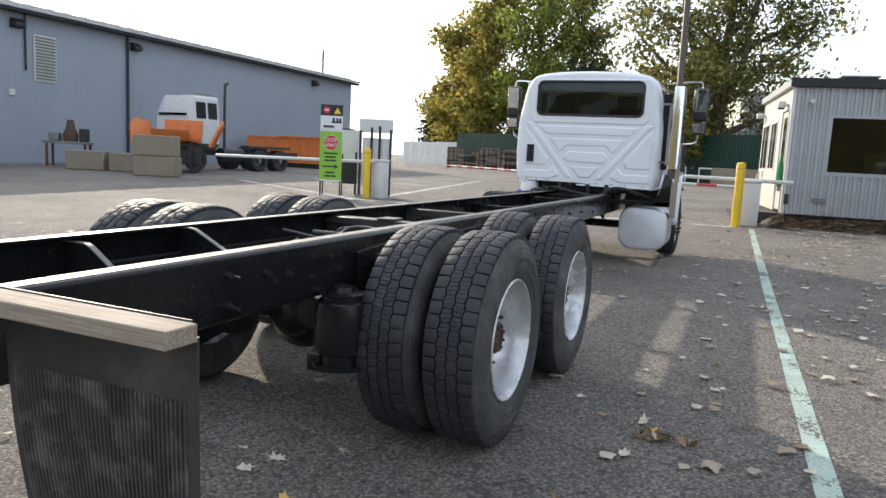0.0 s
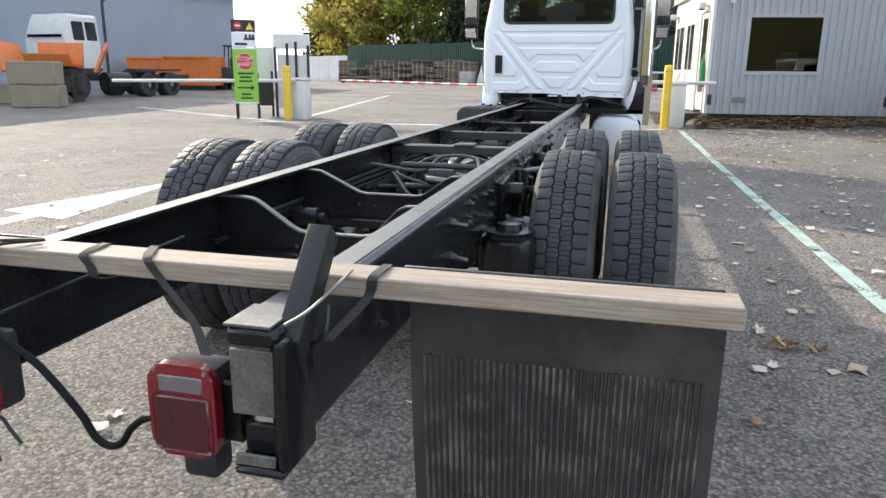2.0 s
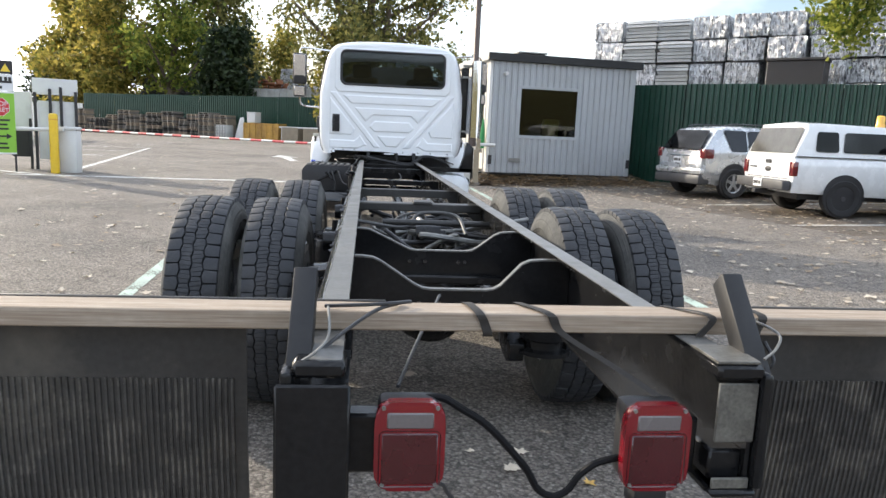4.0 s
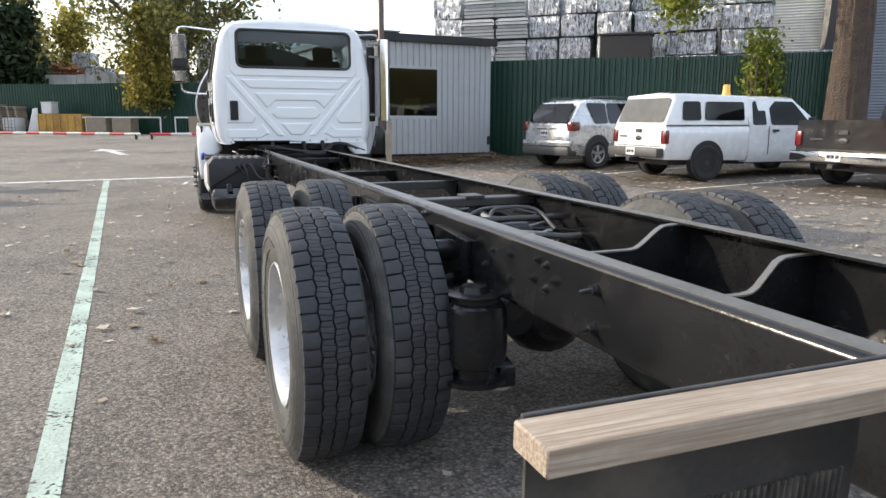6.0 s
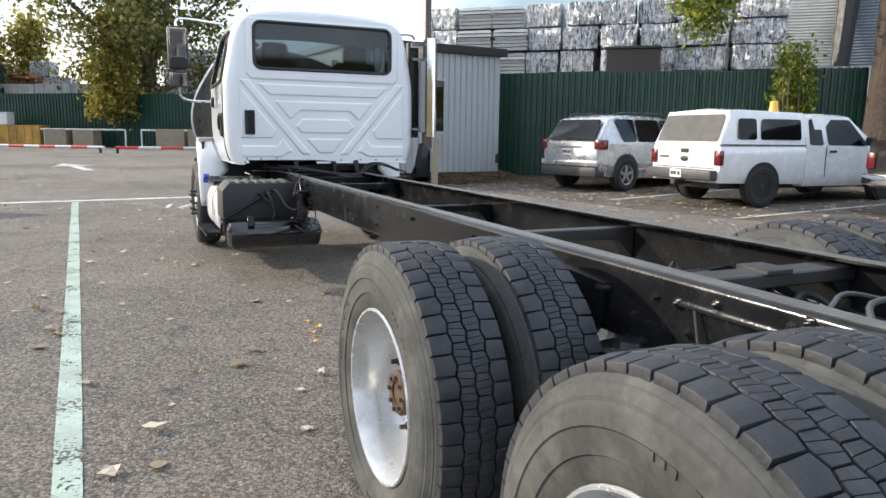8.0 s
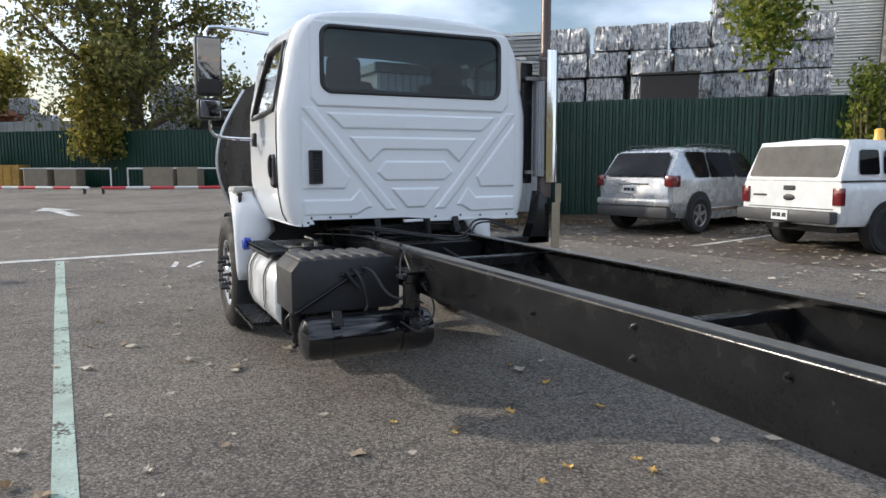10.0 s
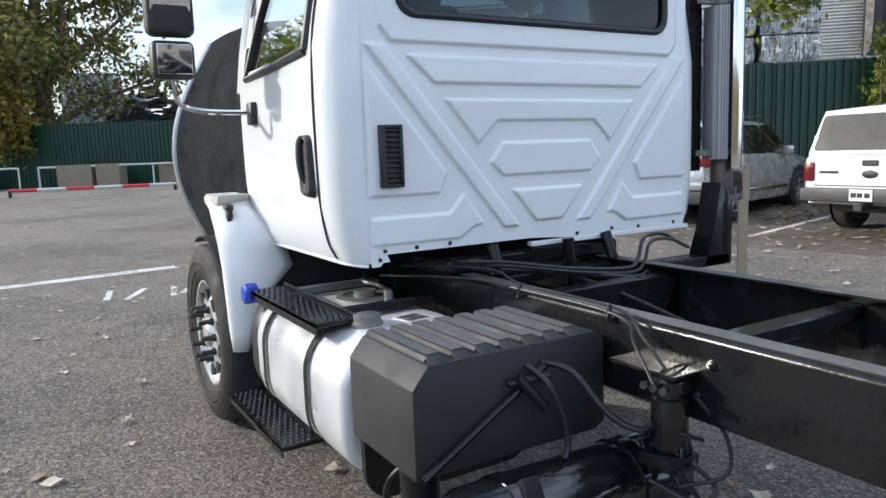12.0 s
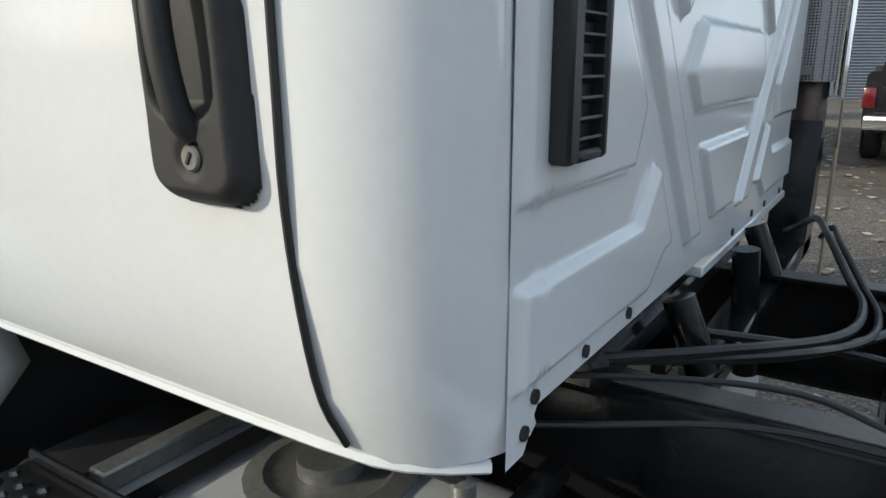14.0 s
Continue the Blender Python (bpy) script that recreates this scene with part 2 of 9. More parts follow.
def asphalt_material():
    mt = bpy.data.materials.new("worn_asphalt")
    mt.use_nodes = True
    n, l = mt.node_tree.nodes, mt.node_tree.links
    b = n["Principled BSDF"]
    b.inputs["Specular IOR Level"].default_value = 0.35
    g = n.new("ShaderNodeNewGeometry")

    def tex(kind, scale, detail=4, rough=0.5):
        t = n.new(kind)
        t.inputs["Scale"].default_value = scale
        if kind == "ShaderNodeTexNoise":
            t.inputs["Detail"].default_value, t.inputs["Roughness"].default_value = detail, rough
        l.new(g.outputs["Position"], t.inputs["Vector"])
        return t

    def rng(sock, a, z, lo=0.0, hi=1.0):
        r = n.new("ShaderNodeMapRange")
        for k, v in zip(("From Min", "From Max", "To Min", "To Max"), (a, z, lo, hi)):
            r.inputs[k].default_value = v
        l.new(sock, r.inputs["Value"])
        return r.outputs[0]

    def mix(fac, c1, c2):
        m = n.new("ShaderNodeMixRGB")
        for s, v in (("Fac", fac), ("Color1", c1), ("Color2", c2)):
            if isinstance(v, tuple):
                m.inputs[s].default_value = (*v, 1)
            elif isinstance(v, float):
                m.inputs[s].default_value = v
            else:
                l.new(v, m.inputs[s])
        return m.outputs[0]

    broad, mid, patch = tex("ShaderNodeTexNoise", 0.16, 5), tex("ShaderNodeTexNoise", 0.9, 6, 0.6), tex("ShaderNodeTexNoise", 0.35, 3)
    grain, stone = tex("ShaderNodeTexNoise", 60, 5, 0.85), tex("ShaderNodeTexVoronoi", 64)
    base = mix(rng(broad.outputs["Fac"], 0.35, 0.65), (0.285, 0.25, 0.216), (0.44, 0.384, 0.326))
    base = mix(rng(mid.outputs["Fac"], 0.45, 0.75, 0, 0.7), base, (0.48, 0.42, 0.35))
    base = mix(rng(patch.outputs["Fac"], 0.5, 0.62, 0, 0.5), base, (0.15, 0.137, 0.125))
    speck = tex("ShaderNodeTexNoise", 17, 4, 0.75)
    base = mix(rng(speck.outputs["Fac"], 0.5, 0.72, 0, 0.32), base, (0.1, 0.09, 0.08))
    blotch = tex("ShaderNodeTexNoise", 3.2, 5, 0.65)
    base = mix(rng(blotch.outputs["Fac"], 0.5, 0.7, 0, 0.5), base, (0.12, 0.11, 0.1))
    tone = n.new("ShaderNodeSeparateColor")
    l.new(stone.outputs["Color"], tone.inputs[0])
    # chip and grain contrast: stone tones plus painted-in shade of sunlit relief
    base = mix(rng(tone.outputs[0], 0.5, 1.0, 0.0, 0.65), base, (0.6, 0.54, 0.47))       # pale chips
    base = mix(rng(tone.outputs[1], 0.4, 1.0, 0.0, 0.65), base, (0.06, 0.056, 0.052))    # dark chips
    base = mix(rng(grain.outputs["Fac"], 0.52, 0.68, 0, 0.62), base, (0.035, 0.033, 0.031))
    base = mix(rng(stone.outputs["Distance"], 0.45, 0.75, 0.0, 0.5), base, (0.03, 0.028, 0.027))    # crevice shade painted between the chips
    # fine cracks, far apart
    warp = n.new("ShaderNodeVectorMath")
    warp.operation = "ADD"
    wv = tex("ShaderNodeTexNoise", 1.4, 3)
    l.new(g.outputs["Position"], warp.inputs[0])
    l.new(wv.outputs["Color"], warp.inputs[1])
    crack = n.new("ShaderNodeTexVoronoi")
    crack.feature = "DISTANCE_TO_EDGE"
    crack.inputs["Scale"].default_value = 0.22
    l.new(warp.outputs[0], crack.inputs["Vector"])
    base = mix(rng(crack.outputs["Distance"], 0.0, 0.005, 0.4, 0.0), base, (0.035, 0.034, 0.033))
    l.new(base, b.inputs["Base Color"])
    l.new(rng(grain.outputs["Fac"], 0.3, 0.7, 0.72, 0.95), b.inputs["Roughness"])
    bp = n.new("ShaderNodeBump")
    bp.inputs["Distance"].default_value = 0.022
    coarse = tex("ShaderNodeTexNoise", 34, 4, 0.7)
    lumps = n.new("ShaderNodeMath")
    lumps.operation = "MULTIPLY_ADD"
    lumps.inputs[1].default_value = 1.8
    l.new(coarse.outputs["Fac"], lumps.inputs[0])
    l.new(grain.outputs["Fac"], lumps.inputs[2])
    h = n.new("ShaderNodeMath")
    h.operation = "ADD"
    l.new(lumps.outputs[0], h.inputs[0])
    l.new(rng(stone.outputs["Distance"], 0, 0.5, 0.7, 0), h.inputs[1])
    l.new(h.outputs[0], bp.inputs["Height"])
    l.new(bp.outputs[0], b.inputs["Normal"])
    return mt


ASPHALT = asphalt_material()


def road_paint(name, color):
    """Worn paint: the asphalt shows through where it has flaked off."""
    mt = material(name, color, 0.75, var=0.2, scale=4, fine=60, bump=0.006, dirt=0.5, dirt_color=(0.2, 0.2, 0.18), dirt_scale=3)
    n, l = mt.node_tree.nodes, mt.node_tree.links
    g, t, t2, a, r = (n.new(k) for k in ("ShaderNodeNewGeometry", "ShaderNodeTexNoise", "ShaderNodeTexNoise", "ShaderNodeMath", "ShaderNodeMapRange"))
    t.inputs["Scale"].default_value, t.inputs["Detail"].default_value = 45, 4
    t2.inputs["Scale"].default_value, t2.inputs["Detail"].default_value = 3.5, 5
    for k in (t, t2):
        l.new(g.outputs["Position"], k.inputs["Vector"])
    a.operation = "ADD"
    l.new(t.outputs["Fac"], a.inputs[0])
    l.new(t2.outputs["Fac"], a.inputs[1])
    r.inputs["From Min"].default_value, r.inputs["From Max"].default_value = 1.08, 1.2
    r.inputs["To Min"].default_value, r.inputs["To Max"].default_value = 1.0, 0.0
    l.new(a.outputs[0], r.inputs["Value"])
    l.new(r.outputs[0], n["Principled BSDF"].inputs["Alpha"])
    return mt


GREEN_LINE = road_paint("faded_green_road_paint", (0.41, 0.5, 0.425))
WHITE_LINE = road_paint("faded_white_road_paint", (0.68, 0.67, 0.63))


# ---------- ground ----------
def ground_z(x, y):
    return 0.011 * min(max(0.0, y - 8), 30) + 0.025 * min(max(0.0, x - 2), 12)


def mound(x, y):
    """Extra height of the dirt bank heaped against the front of the office."""
    d = -(x - 2.922) * math.sin(radians(6.4)) + (y - 17.691) * math.cos(radians(6.4))
    along = (x - 2.922) * math.cos(radians(6.4)) + (y - 17.691) * math.sin(radians(6.4))
    if not -0.6 < along < 4.9:
        return 0.0
    return 0.24 * max(0.0, 1 - abs(d - 0.15) / 0.95) * min(1.0, (along + 0.6) / 0.5, (4.9 - along) / 0.5)


def steps_of(*runs):
    out = []
    for a, b, s in runs:
        k = a
        while k < b - 1e-6:
            out.append(k)
            k += s
    return out + [runs[-1][1]]


gx = steps_of((-600, -60, 90), (-60, -10, 10), (-10, 2, 3), (2, 14, 1), (14, 60, 11.5), (60, 600, 90))
gy = steps_of((-600, -50, 110), (-50, 8, 7.25), (8, 38, 2), (38, 68, 10), (68, 600, 76))
bm = bmesh.new()
rows = [[bm.verts.new((x, y, ground_z(x, y))) for x in gx] for y in gy]
for p, q in zip(rows, rows[1:]):
    for k in range(len(gx) - 1):
        bm.faces.new((p[k], p[k + 1], q[k + 1], q[k]))
ground = tagged(part("ground", bm, ASPHALT, smooth=60), "worn grey asphalt yard with patches, cracks and dust", "ground", kind="structure")


def line_strip(name, a, b, width, mat, label):
    """A painted line from a to b that follows the ground."""
    a, b = Vector((*a, 0)), Vector((*b, 0))
    d = (b - a).normalized()
    s = Vector((-d.y, d.x, 0)) * width / 2
    n = max(2, int((b - a).length / 0.8))
    bm = bmesh.new()
    prev = None
    for k in range(n + 1):
        p = a + (b - a) * k / n
        w = s * (1 + 0.12 * noise.noise(p * 1.3))
        pair = [bm.verts.new((q.x, q.y, ground_z(q.x, q.y) + 0.004)) for q in (p - w, p + w)]
        if prev:
            bm.faces.new((prev[0], prev[1], pair[1], pair[0]))
        prev = pair
    return tagged(part(name, bm, mat), label, "road marking", kind="structure")


line_strip("lane_line", (-1.96, -0.6), (-2.86, 16.0), 0.115, GREEN_LINE, "worn pale green painted lane line on asphalt")
line_strip("lane_line", (2.72, -0.8), (2.3, 16.6), 0.11, GREEN_LINE, "worn pale green painted lane line beside the truck")
line_strip("stop_line", (-8.5, 15.7), (-0.3, 16.5), 0.24, WHITE_LINE, "faded white stop line across the lane")
line_strip("stop_line", (0.9, 16.6), (2.0, 16.75), 0.16, WHITE_LINE, "faded white stop line stub beside the bollard")
line_strip("lane_line", (-7.6, 16.9), (-9.9, 31.5), 0.15, WHITE_LINE, "faded white lane line running to the back of the yard")
line_strip("lane_line", (-7.2, 15.6), (-14.9, 19.8), 0.15, WHITE_LINE, "faded white painted line on the yard")
for k in range(5):
    line_strip("hatch_line", (-14.5 + k * 0.9, 24 + k * 3.5), (-9.4 - k * 0.35, 24.6 + k * 3.5), 0.14, WHITE_LINE, "faded white hatch line in the yard")
line_strip("parking_line", (6.8, 9.72), (12.0, 9.95), 0.1, WHITE_LINE, "worn white parking bay line between the parked cars")
line_strip("parking_line", (6.7, 12.75), (11.5, 13.4), 0.1, WHITE_LINE, "worn white parking bay line between the parked cars")


def arrow(at, turn, length, label):
    bm = bmesh.new()
    w = 0.16
    m = Matrix.Rotation(turn, 3, "Z")
    for poly in ([(-w, -length / 2), (w, -length / 2), (w, length * 0.1), (-w, length * 0.1)], [(-0.55, length * 0.1), (0.55, length * 0.1), (0, length / 2)]):
        vs = []
        for p in poly:
            q = m @ Vector((*p, 0)) + Vector((*at, 0))
            vs.append(bm.verts.new((q.x, q.y, ground_z(q.x, q.y) + 0.004)))
        bm.faces.new(vs)
    return tagged(part("arrow_marking", bm, WHITE_LINE), label, "road marking", kind="structure")


arrow((-3.5, 27.6), 0.25, 4.2, "faded white arrow painted on the asphalt")
bm = bmesh.new()
bm.faces.new([bm.verts.new((x, y, 0.004)) for x, y in ((-4.47, 6.75), (-4.98, 4.5), (-4.1, 4.3))])
bm.faces.new([bm.verts.new((x, y, 0.004)) for x, y in ((-4.66, 4.42), (-4.75, 2.6), (-4.5, 2.6), (-4.42, 4.37))])
tagged(part("arrow_marking", bm, WHITE_LINE), "worn white painted arrow on the asphalt", "road marking", kind="structure")
for k, (px, py) in enumerate(((-1.35, 14.9), (-1.0, 14.8), (-0.7, 14.7), (-0.45, 14.75))):
    line_strip("letter_bar", (px - 0.16 * (k % 2), py - 0.25), (px + 0.1, py + 0.3), 0.07, WHITE_LINE, "worn white painted letter stroke on the asphalt")

# ---------- truck ----------
truck = thing("truck", "white cab truck with bare black frame and open hood", "truck")
CX = 0.03                                     # middle of the cab
RAIL_Z0, RAIL_Z1, RAIL_X = 0.72, 0.98, 0.44


def frame_rail(s):
    """C-section rail, open to the inside."""
    t, fl = 0.009, 0.085
    sec = [(RAIL_X, RAIL_Z0), (RAIL_X, RAIL_Z1), (RAIL_X - fl, RAIL_Z1), (RAIL_X - fl, RAIL_Z1 - t), (RAIL_X - t, RAIL_Z1 - t), (RAIL_X - t, RAIL_Z0 + t), (RAIL_X - fl, RAIL_Z0 + t), (RAIL_X - fl, RAIL_Z0)]
    bm = prism(bmesh.new(), [(s * x, z) for x, z in sec], -0.19, 11.6, "y")
    es = [e for e in bm.edges if abs(e.verts[0].co.y - e.verts[1].co.y) > 1 and abs(abs(e.verts[0].co.x) - RAIL_X) < 1e-4]
    bmesh.ops.bevel(bm, geom=es, offset=0.022, segments=4, affect="EDGES", profile=0.5)
    rail = part("frame_rail", bm, BLACK_FRAME, truck)
    # paler grey strip on the top flange
    bm = bmesh.new()
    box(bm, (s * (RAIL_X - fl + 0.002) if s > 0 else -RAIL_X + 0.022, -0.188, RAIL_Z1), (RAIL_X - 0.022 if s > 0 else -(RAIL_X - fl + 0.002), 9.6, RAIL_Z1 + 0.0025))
    part("rail_flange", bm, RAIL_TOP, rail, "pale grey top flange of the frame rail")
    return rail


rails = [frame_rail(-1), frame_rail(1)]


def bolt_mesh():
    bm = bmesh.new()
    lathe(bm, [(0.017, 0), (0.017, 0.003), (0.0115, 0.003), (0.0115, 0.011), (0.0055, 0.011), (0.0055, 0.02), (0, 0.02)], 6, "x")
    return finish(bm, "bolt", 30)


BOLT = bolt_mesh()
BOLT.materials.append(BOLT_BLACK)


def bolt(s, y, z, parent, size=1.0, x=None):
    ob = new("bolt", BOLT)
    ob.parent = parent
    ob.matrix_basis = Matrix.Translation((s * RAIL_X if x is None else x, y, z)) @ Matrix.Diagonal((s * size, size, size, 1)) @ Matrix.Rotation(y * 7, 4, "X")
    return ob


for s, rail in zip((-1, 1), rails):
    for y, z in ((0.35, 0.9), (0.35, 0.8), (1.066, 0.906), (1.073, 0.786), (1.36, 0.92), (1.36, 0.84), (1.42, 0.93), (1.63, 0.91), (1.63, 0.82), (1.66, 0.76), (1.78, 0.9), (1.85, 0.83), (1.9, 0.92),
                 (2.6, 0.93), (2.75, 0.86), (2.85, 0.93), (2.95, 0.82), (3.1, 0.9), (3.2, 0.82), (3.69, 0.913), (3.78, 0.9), (4.25, 0.92), (4.33, 0.8), (4.4, 0.92), (5.2, 0.91), (5.85, 0.92), (5.85, 0.8), (6.53, 0.84), (7.11, 0.83), (7.7, 0.9), (7.75, 0.8)):
        bolt(s, y, z, rail)

for s, rail in zip((-1, 1), rails):
    part("line_bracket", boxed((s * 0.45 - 0.01, 2.62, 0.9), (s * 0.45 + 0.012, 2.98, 0.912), 0.002), BOLT_BLACK, rail)
    for y in (2.68, 2.92):
        part("line_clip", rod(bmesh.new(), (s * 0.455, y, 0.905), (s * 0.47, y - 0.05, 0.76), 0.004, 6), CABLE, rail, "thin pale rod")
    for y, z in ((1.066, 0.906), (1.073, 0.786)):
        stud = part("long_stud", lathe(bmesh.new(), [(0.02, 0.0), (0.02, 0.006), (0.015, 0.006), (0.015, 0.02), (0.008, 0.022), (0.008, 0.06), (0.0, 0.061)], 8, "x"), BOLT_BLACK, rail)
        stud.matrix_basis = Matrix.Translation((s * RAIL_X, y, z)) @ Matrix.Rotation(0.0 if s > 0 else math.pi, 4, "Z") @ Matrix.Rotation(0.12, 4, "Y")
    for y, z in ((2.58, 0.89), (2.6, 0.87), (3.0, 0.9), (2.55, 0.95), (1.3, 0.88), (1.45, 0.86), (4.2, 0.86), (4.45, 0.85)):
        bolt(s, y, z, rail, 1.25)
# crossmembers
for y, z, h, d, mt in ((3.12, 0.9, 0.05, 0.12, DUSTY_BLACK), (4.33, 0.88, 0.06, 0.075, DUSTY_BLACK), (5.9, 0.86, 0.05, 0.07, BLACK_FRAME), (7.8, 0.88, 0.055, 0.08, BLACK_FRAME), (8.6, 0.75, 0.2, 0.08, BLACK_FRAME)):
    bm = boxed((-RAIL_X + 0.012, y - d / 2, z), (RAIL_X - 0.012, y + d / 2, z + h), 0.006)
    for s in (-1, 1):
        prism(bm, [(s * 0.425, z + h + 0.0), (s * 0.425, z - 0.1), (s * 0.33, z)], y - 0.04, y + 0.04, "y")
    part("crossmember", bm, mt, truck, "dusty steel crossmember bolted between the frame rails" if mt is DUSTY_BLACK else "")
for y, mid, top, xa, xb in ((1.07, 0.834, 0.95, 0.13, 0.27), (1.7, 0.872, 0.965, 0.14, 0.28)):
    edge = [(-0.43, top), (-xb - 0.06, top), (-xb - 0.02, top - 0.004), (-xb + 0.01, top - 0.018), (-xa - 0.01, mid + 0.018), (-xa + 0.02, mid + 0.004), (-xa + 0.05, mid), (xa - 0.01, mid), (xa + 0.02, mid + 0.004), (xa + 0.045, mid + 0.018), (xb - 0.02, top - 0.018), (xb + 0.01, top - 0.004), (xb + 0.06, top), (0.43, top)]
    plate = part("cross_plate", prism(bmesh.new(), edge + [(0.43, 0.725), (-0.43, 0.725)], y - 0.006, y + 0.006, "y"), BLACK_FRAME, truck, "black crossmember plate with a dipped top edge")
    bm = bmesh.new()
    prev = None
    for x, z in edge:                                        # paler lip along the dip
        ring = [bm.verts.new((x, yy, zz)) for yy, zz in ((y - 0.012, z + 0.001), (y - 0.012, z + 0.007), (y + 0.016, z + 0.007), (y + 0.016, z + 0.001))]
        if prev:
            for q in range(4):
                bm.faces.new((prev[q], prev[(q + 1) % 4], ring[(q + 1) % 4], ring[q]))
        prev = ring
    part("plate_lip", bm, RAIL_TOP, plate, "pale lip of the crossmember plate")
    for x in (-0.12, -0.05, 0.1, 0.13):
        part("bolt", rod(bmesh.new(), (x, y - 0.014, mid - 0.045), (x, y - 0.004, mid - 0.045), 0.009, 6), BOLT_BLACK, plate)
    box_ = boxed((-0.3, y - 0.05, 0.73), (0.3, y - 0.006, 0.77), 0.008)
    part("plate_rib", box_, BLACK_FRAME, plate)
part("torque_rod", rod(bmesh.new(), (-0.22, 2.62, 0.885), (0.4, 2.62, 0.885), 0.018, 12), DUSTY_BLACK, truck, "straight dusty steel rod between the rails")
part("clamp_plate", boxed((-0.02, 3.05, 0.945), (0.1, 3.19, 0.965), 0.004), DUSTY_BLACK, truck, "small worn steel plate on the crossmember")

# axles, differentials, air springs, suspension arms
AXLES = (2.21, 3.56)
for y in AXLES:
    bm = bmesh.new()
    rod(bm, (-0.62, y, 0.51), (0.62, y, 0.51), 0.075, 16)
    lathe(bm, [(0.0, -0.16), (0.13, -0.15), (0.2, -0.08), (0.22, 0.0), (0.2, 0.1), (0.12, 0.2), (0.07, 0.3), (0, 0.31)], 20, "y", (0.03, y, 0.52))
    lathe(bm, [(0.0, -0.2), (0.1, -0.19), (0.17, -0.1), (0.19, 0), (0.17, 0.1), (0.1, 0.19), (0, 0.2)], 20, "x", (0.03, y, 0.52))
    axle = part("axle", bm, BLACK_FRAME, truck, "black drive axle with round differential housing")
    for s in (-1, 1):
        bm = lathe(bmesh.new(), [(0.0, -0.11), (0.2, -0.11), (0.205, 0.0), (0.2, 0.1), (0.12, 0.1), (0, 0.1)], 24, "x", (s * 0.5, y, 0.51))
        part("brake_drum", bm, BLACK_FRAME, axle)
        bm = bmesh.new()
        prism(bm, [(y - 0.5, 0.36), (y - 0.42, 0.33), (y + 0.05, 0.42), (y + 0.42, 0.6), (y + 0.42, 0.74), (y + 0.3, 0.74), (y + 0.1, 0.56), (y - 0.5, 0.44)], s * 0.40 - 0.035, s * 0.40 + 0.035, "x", 0.008)
        part("suspension_arm", bm, BLACK_FRAME, axle)
        bm = lathe(bmesh.new(), [(0.0, 0.40), (0.128, 0.4), (0.13, 0.42), (0.09, 0.425), (0.09, 0.46), (0.118, 0.475), (0.128, 0.52), (0.128, 0.66), (0.12, 0.705), (0.1, 0.72), (0.1, 0.735), (0.0, 0.735)], 24, "z", (s * 0.535, y - 0.47, 0))
        spring = part("air_spring", bm, BLACK_FRAME, axle, "black rubber air spring bellows with steel plates")
        bm = lathe(bmesh.new(), [(0, 0.735), (0.105, 0.735), (0.11, 0.74), (0.11, 0.748), (0.06, 0.752), (0.05, 0.775), (0, 0.776)], 24, "z", (s * 0.535, y - 0.47, 0))
        part("spring_plate", bm, BLACK_FRAME, spring)
        bm = bmesh.new()
        prism(bm, [(y - 0.22, 0.9), (y + 0.16, 0.92), (y + 0.12, 0.72), (y + 0.02, 0.6), (y - 0.1, 0.62), (y - 0.2, 0.74)], s * 0.452 - 0.012, s * 0.452 + 0.012, "x", 0.004)
        rod(bm, (s * 0.45, y - 0.02, 0.83), (s * 0.53, y - 0.02, 0.83), 0.05, 14)
        part("hanger_bracket", bm, BLACK_FRAME, truck)
        bm = bmesh.new()
        rod(bm, (s * 0.5, y + 0.2, 0.45), (s * 0.47, y + 0.28, 0.9), 0.03, 12)
        rod(bm, (s * 0.5, y + 0.2, 0.45), (s * 0.485, y + 0.24, 0.68), 0.042, 12)
        part("shock_absorber", bm, BLACK_FRAME, axle)
        bm = bmesh.new()
        lathe(bm, [(0, -0.1), (0.08, -0.09), (0.085, 0.0), (0.08, 0.08), (0.04, 0.1), (0, 0.1)], 18, "y", (s * 0.3, y - 0.28, 0.6))
        part("brake_chamber", bm, BLACK_FRAME, axle)
bm = rod(bmesh.new(), (0.03, 3.86, 0.6), (0.03, 8.8, 0.72), 0.05, 14)
part("drive_shaft", bm, BLACK_FRAME, truck)
bm = rod(bmesh.new(), (0.03, 2.5, 0.55), (0.03, 3.3, 0.55), 0.045, 14)
part("drive_shaft", bm, BLACK_FRAME, truck)


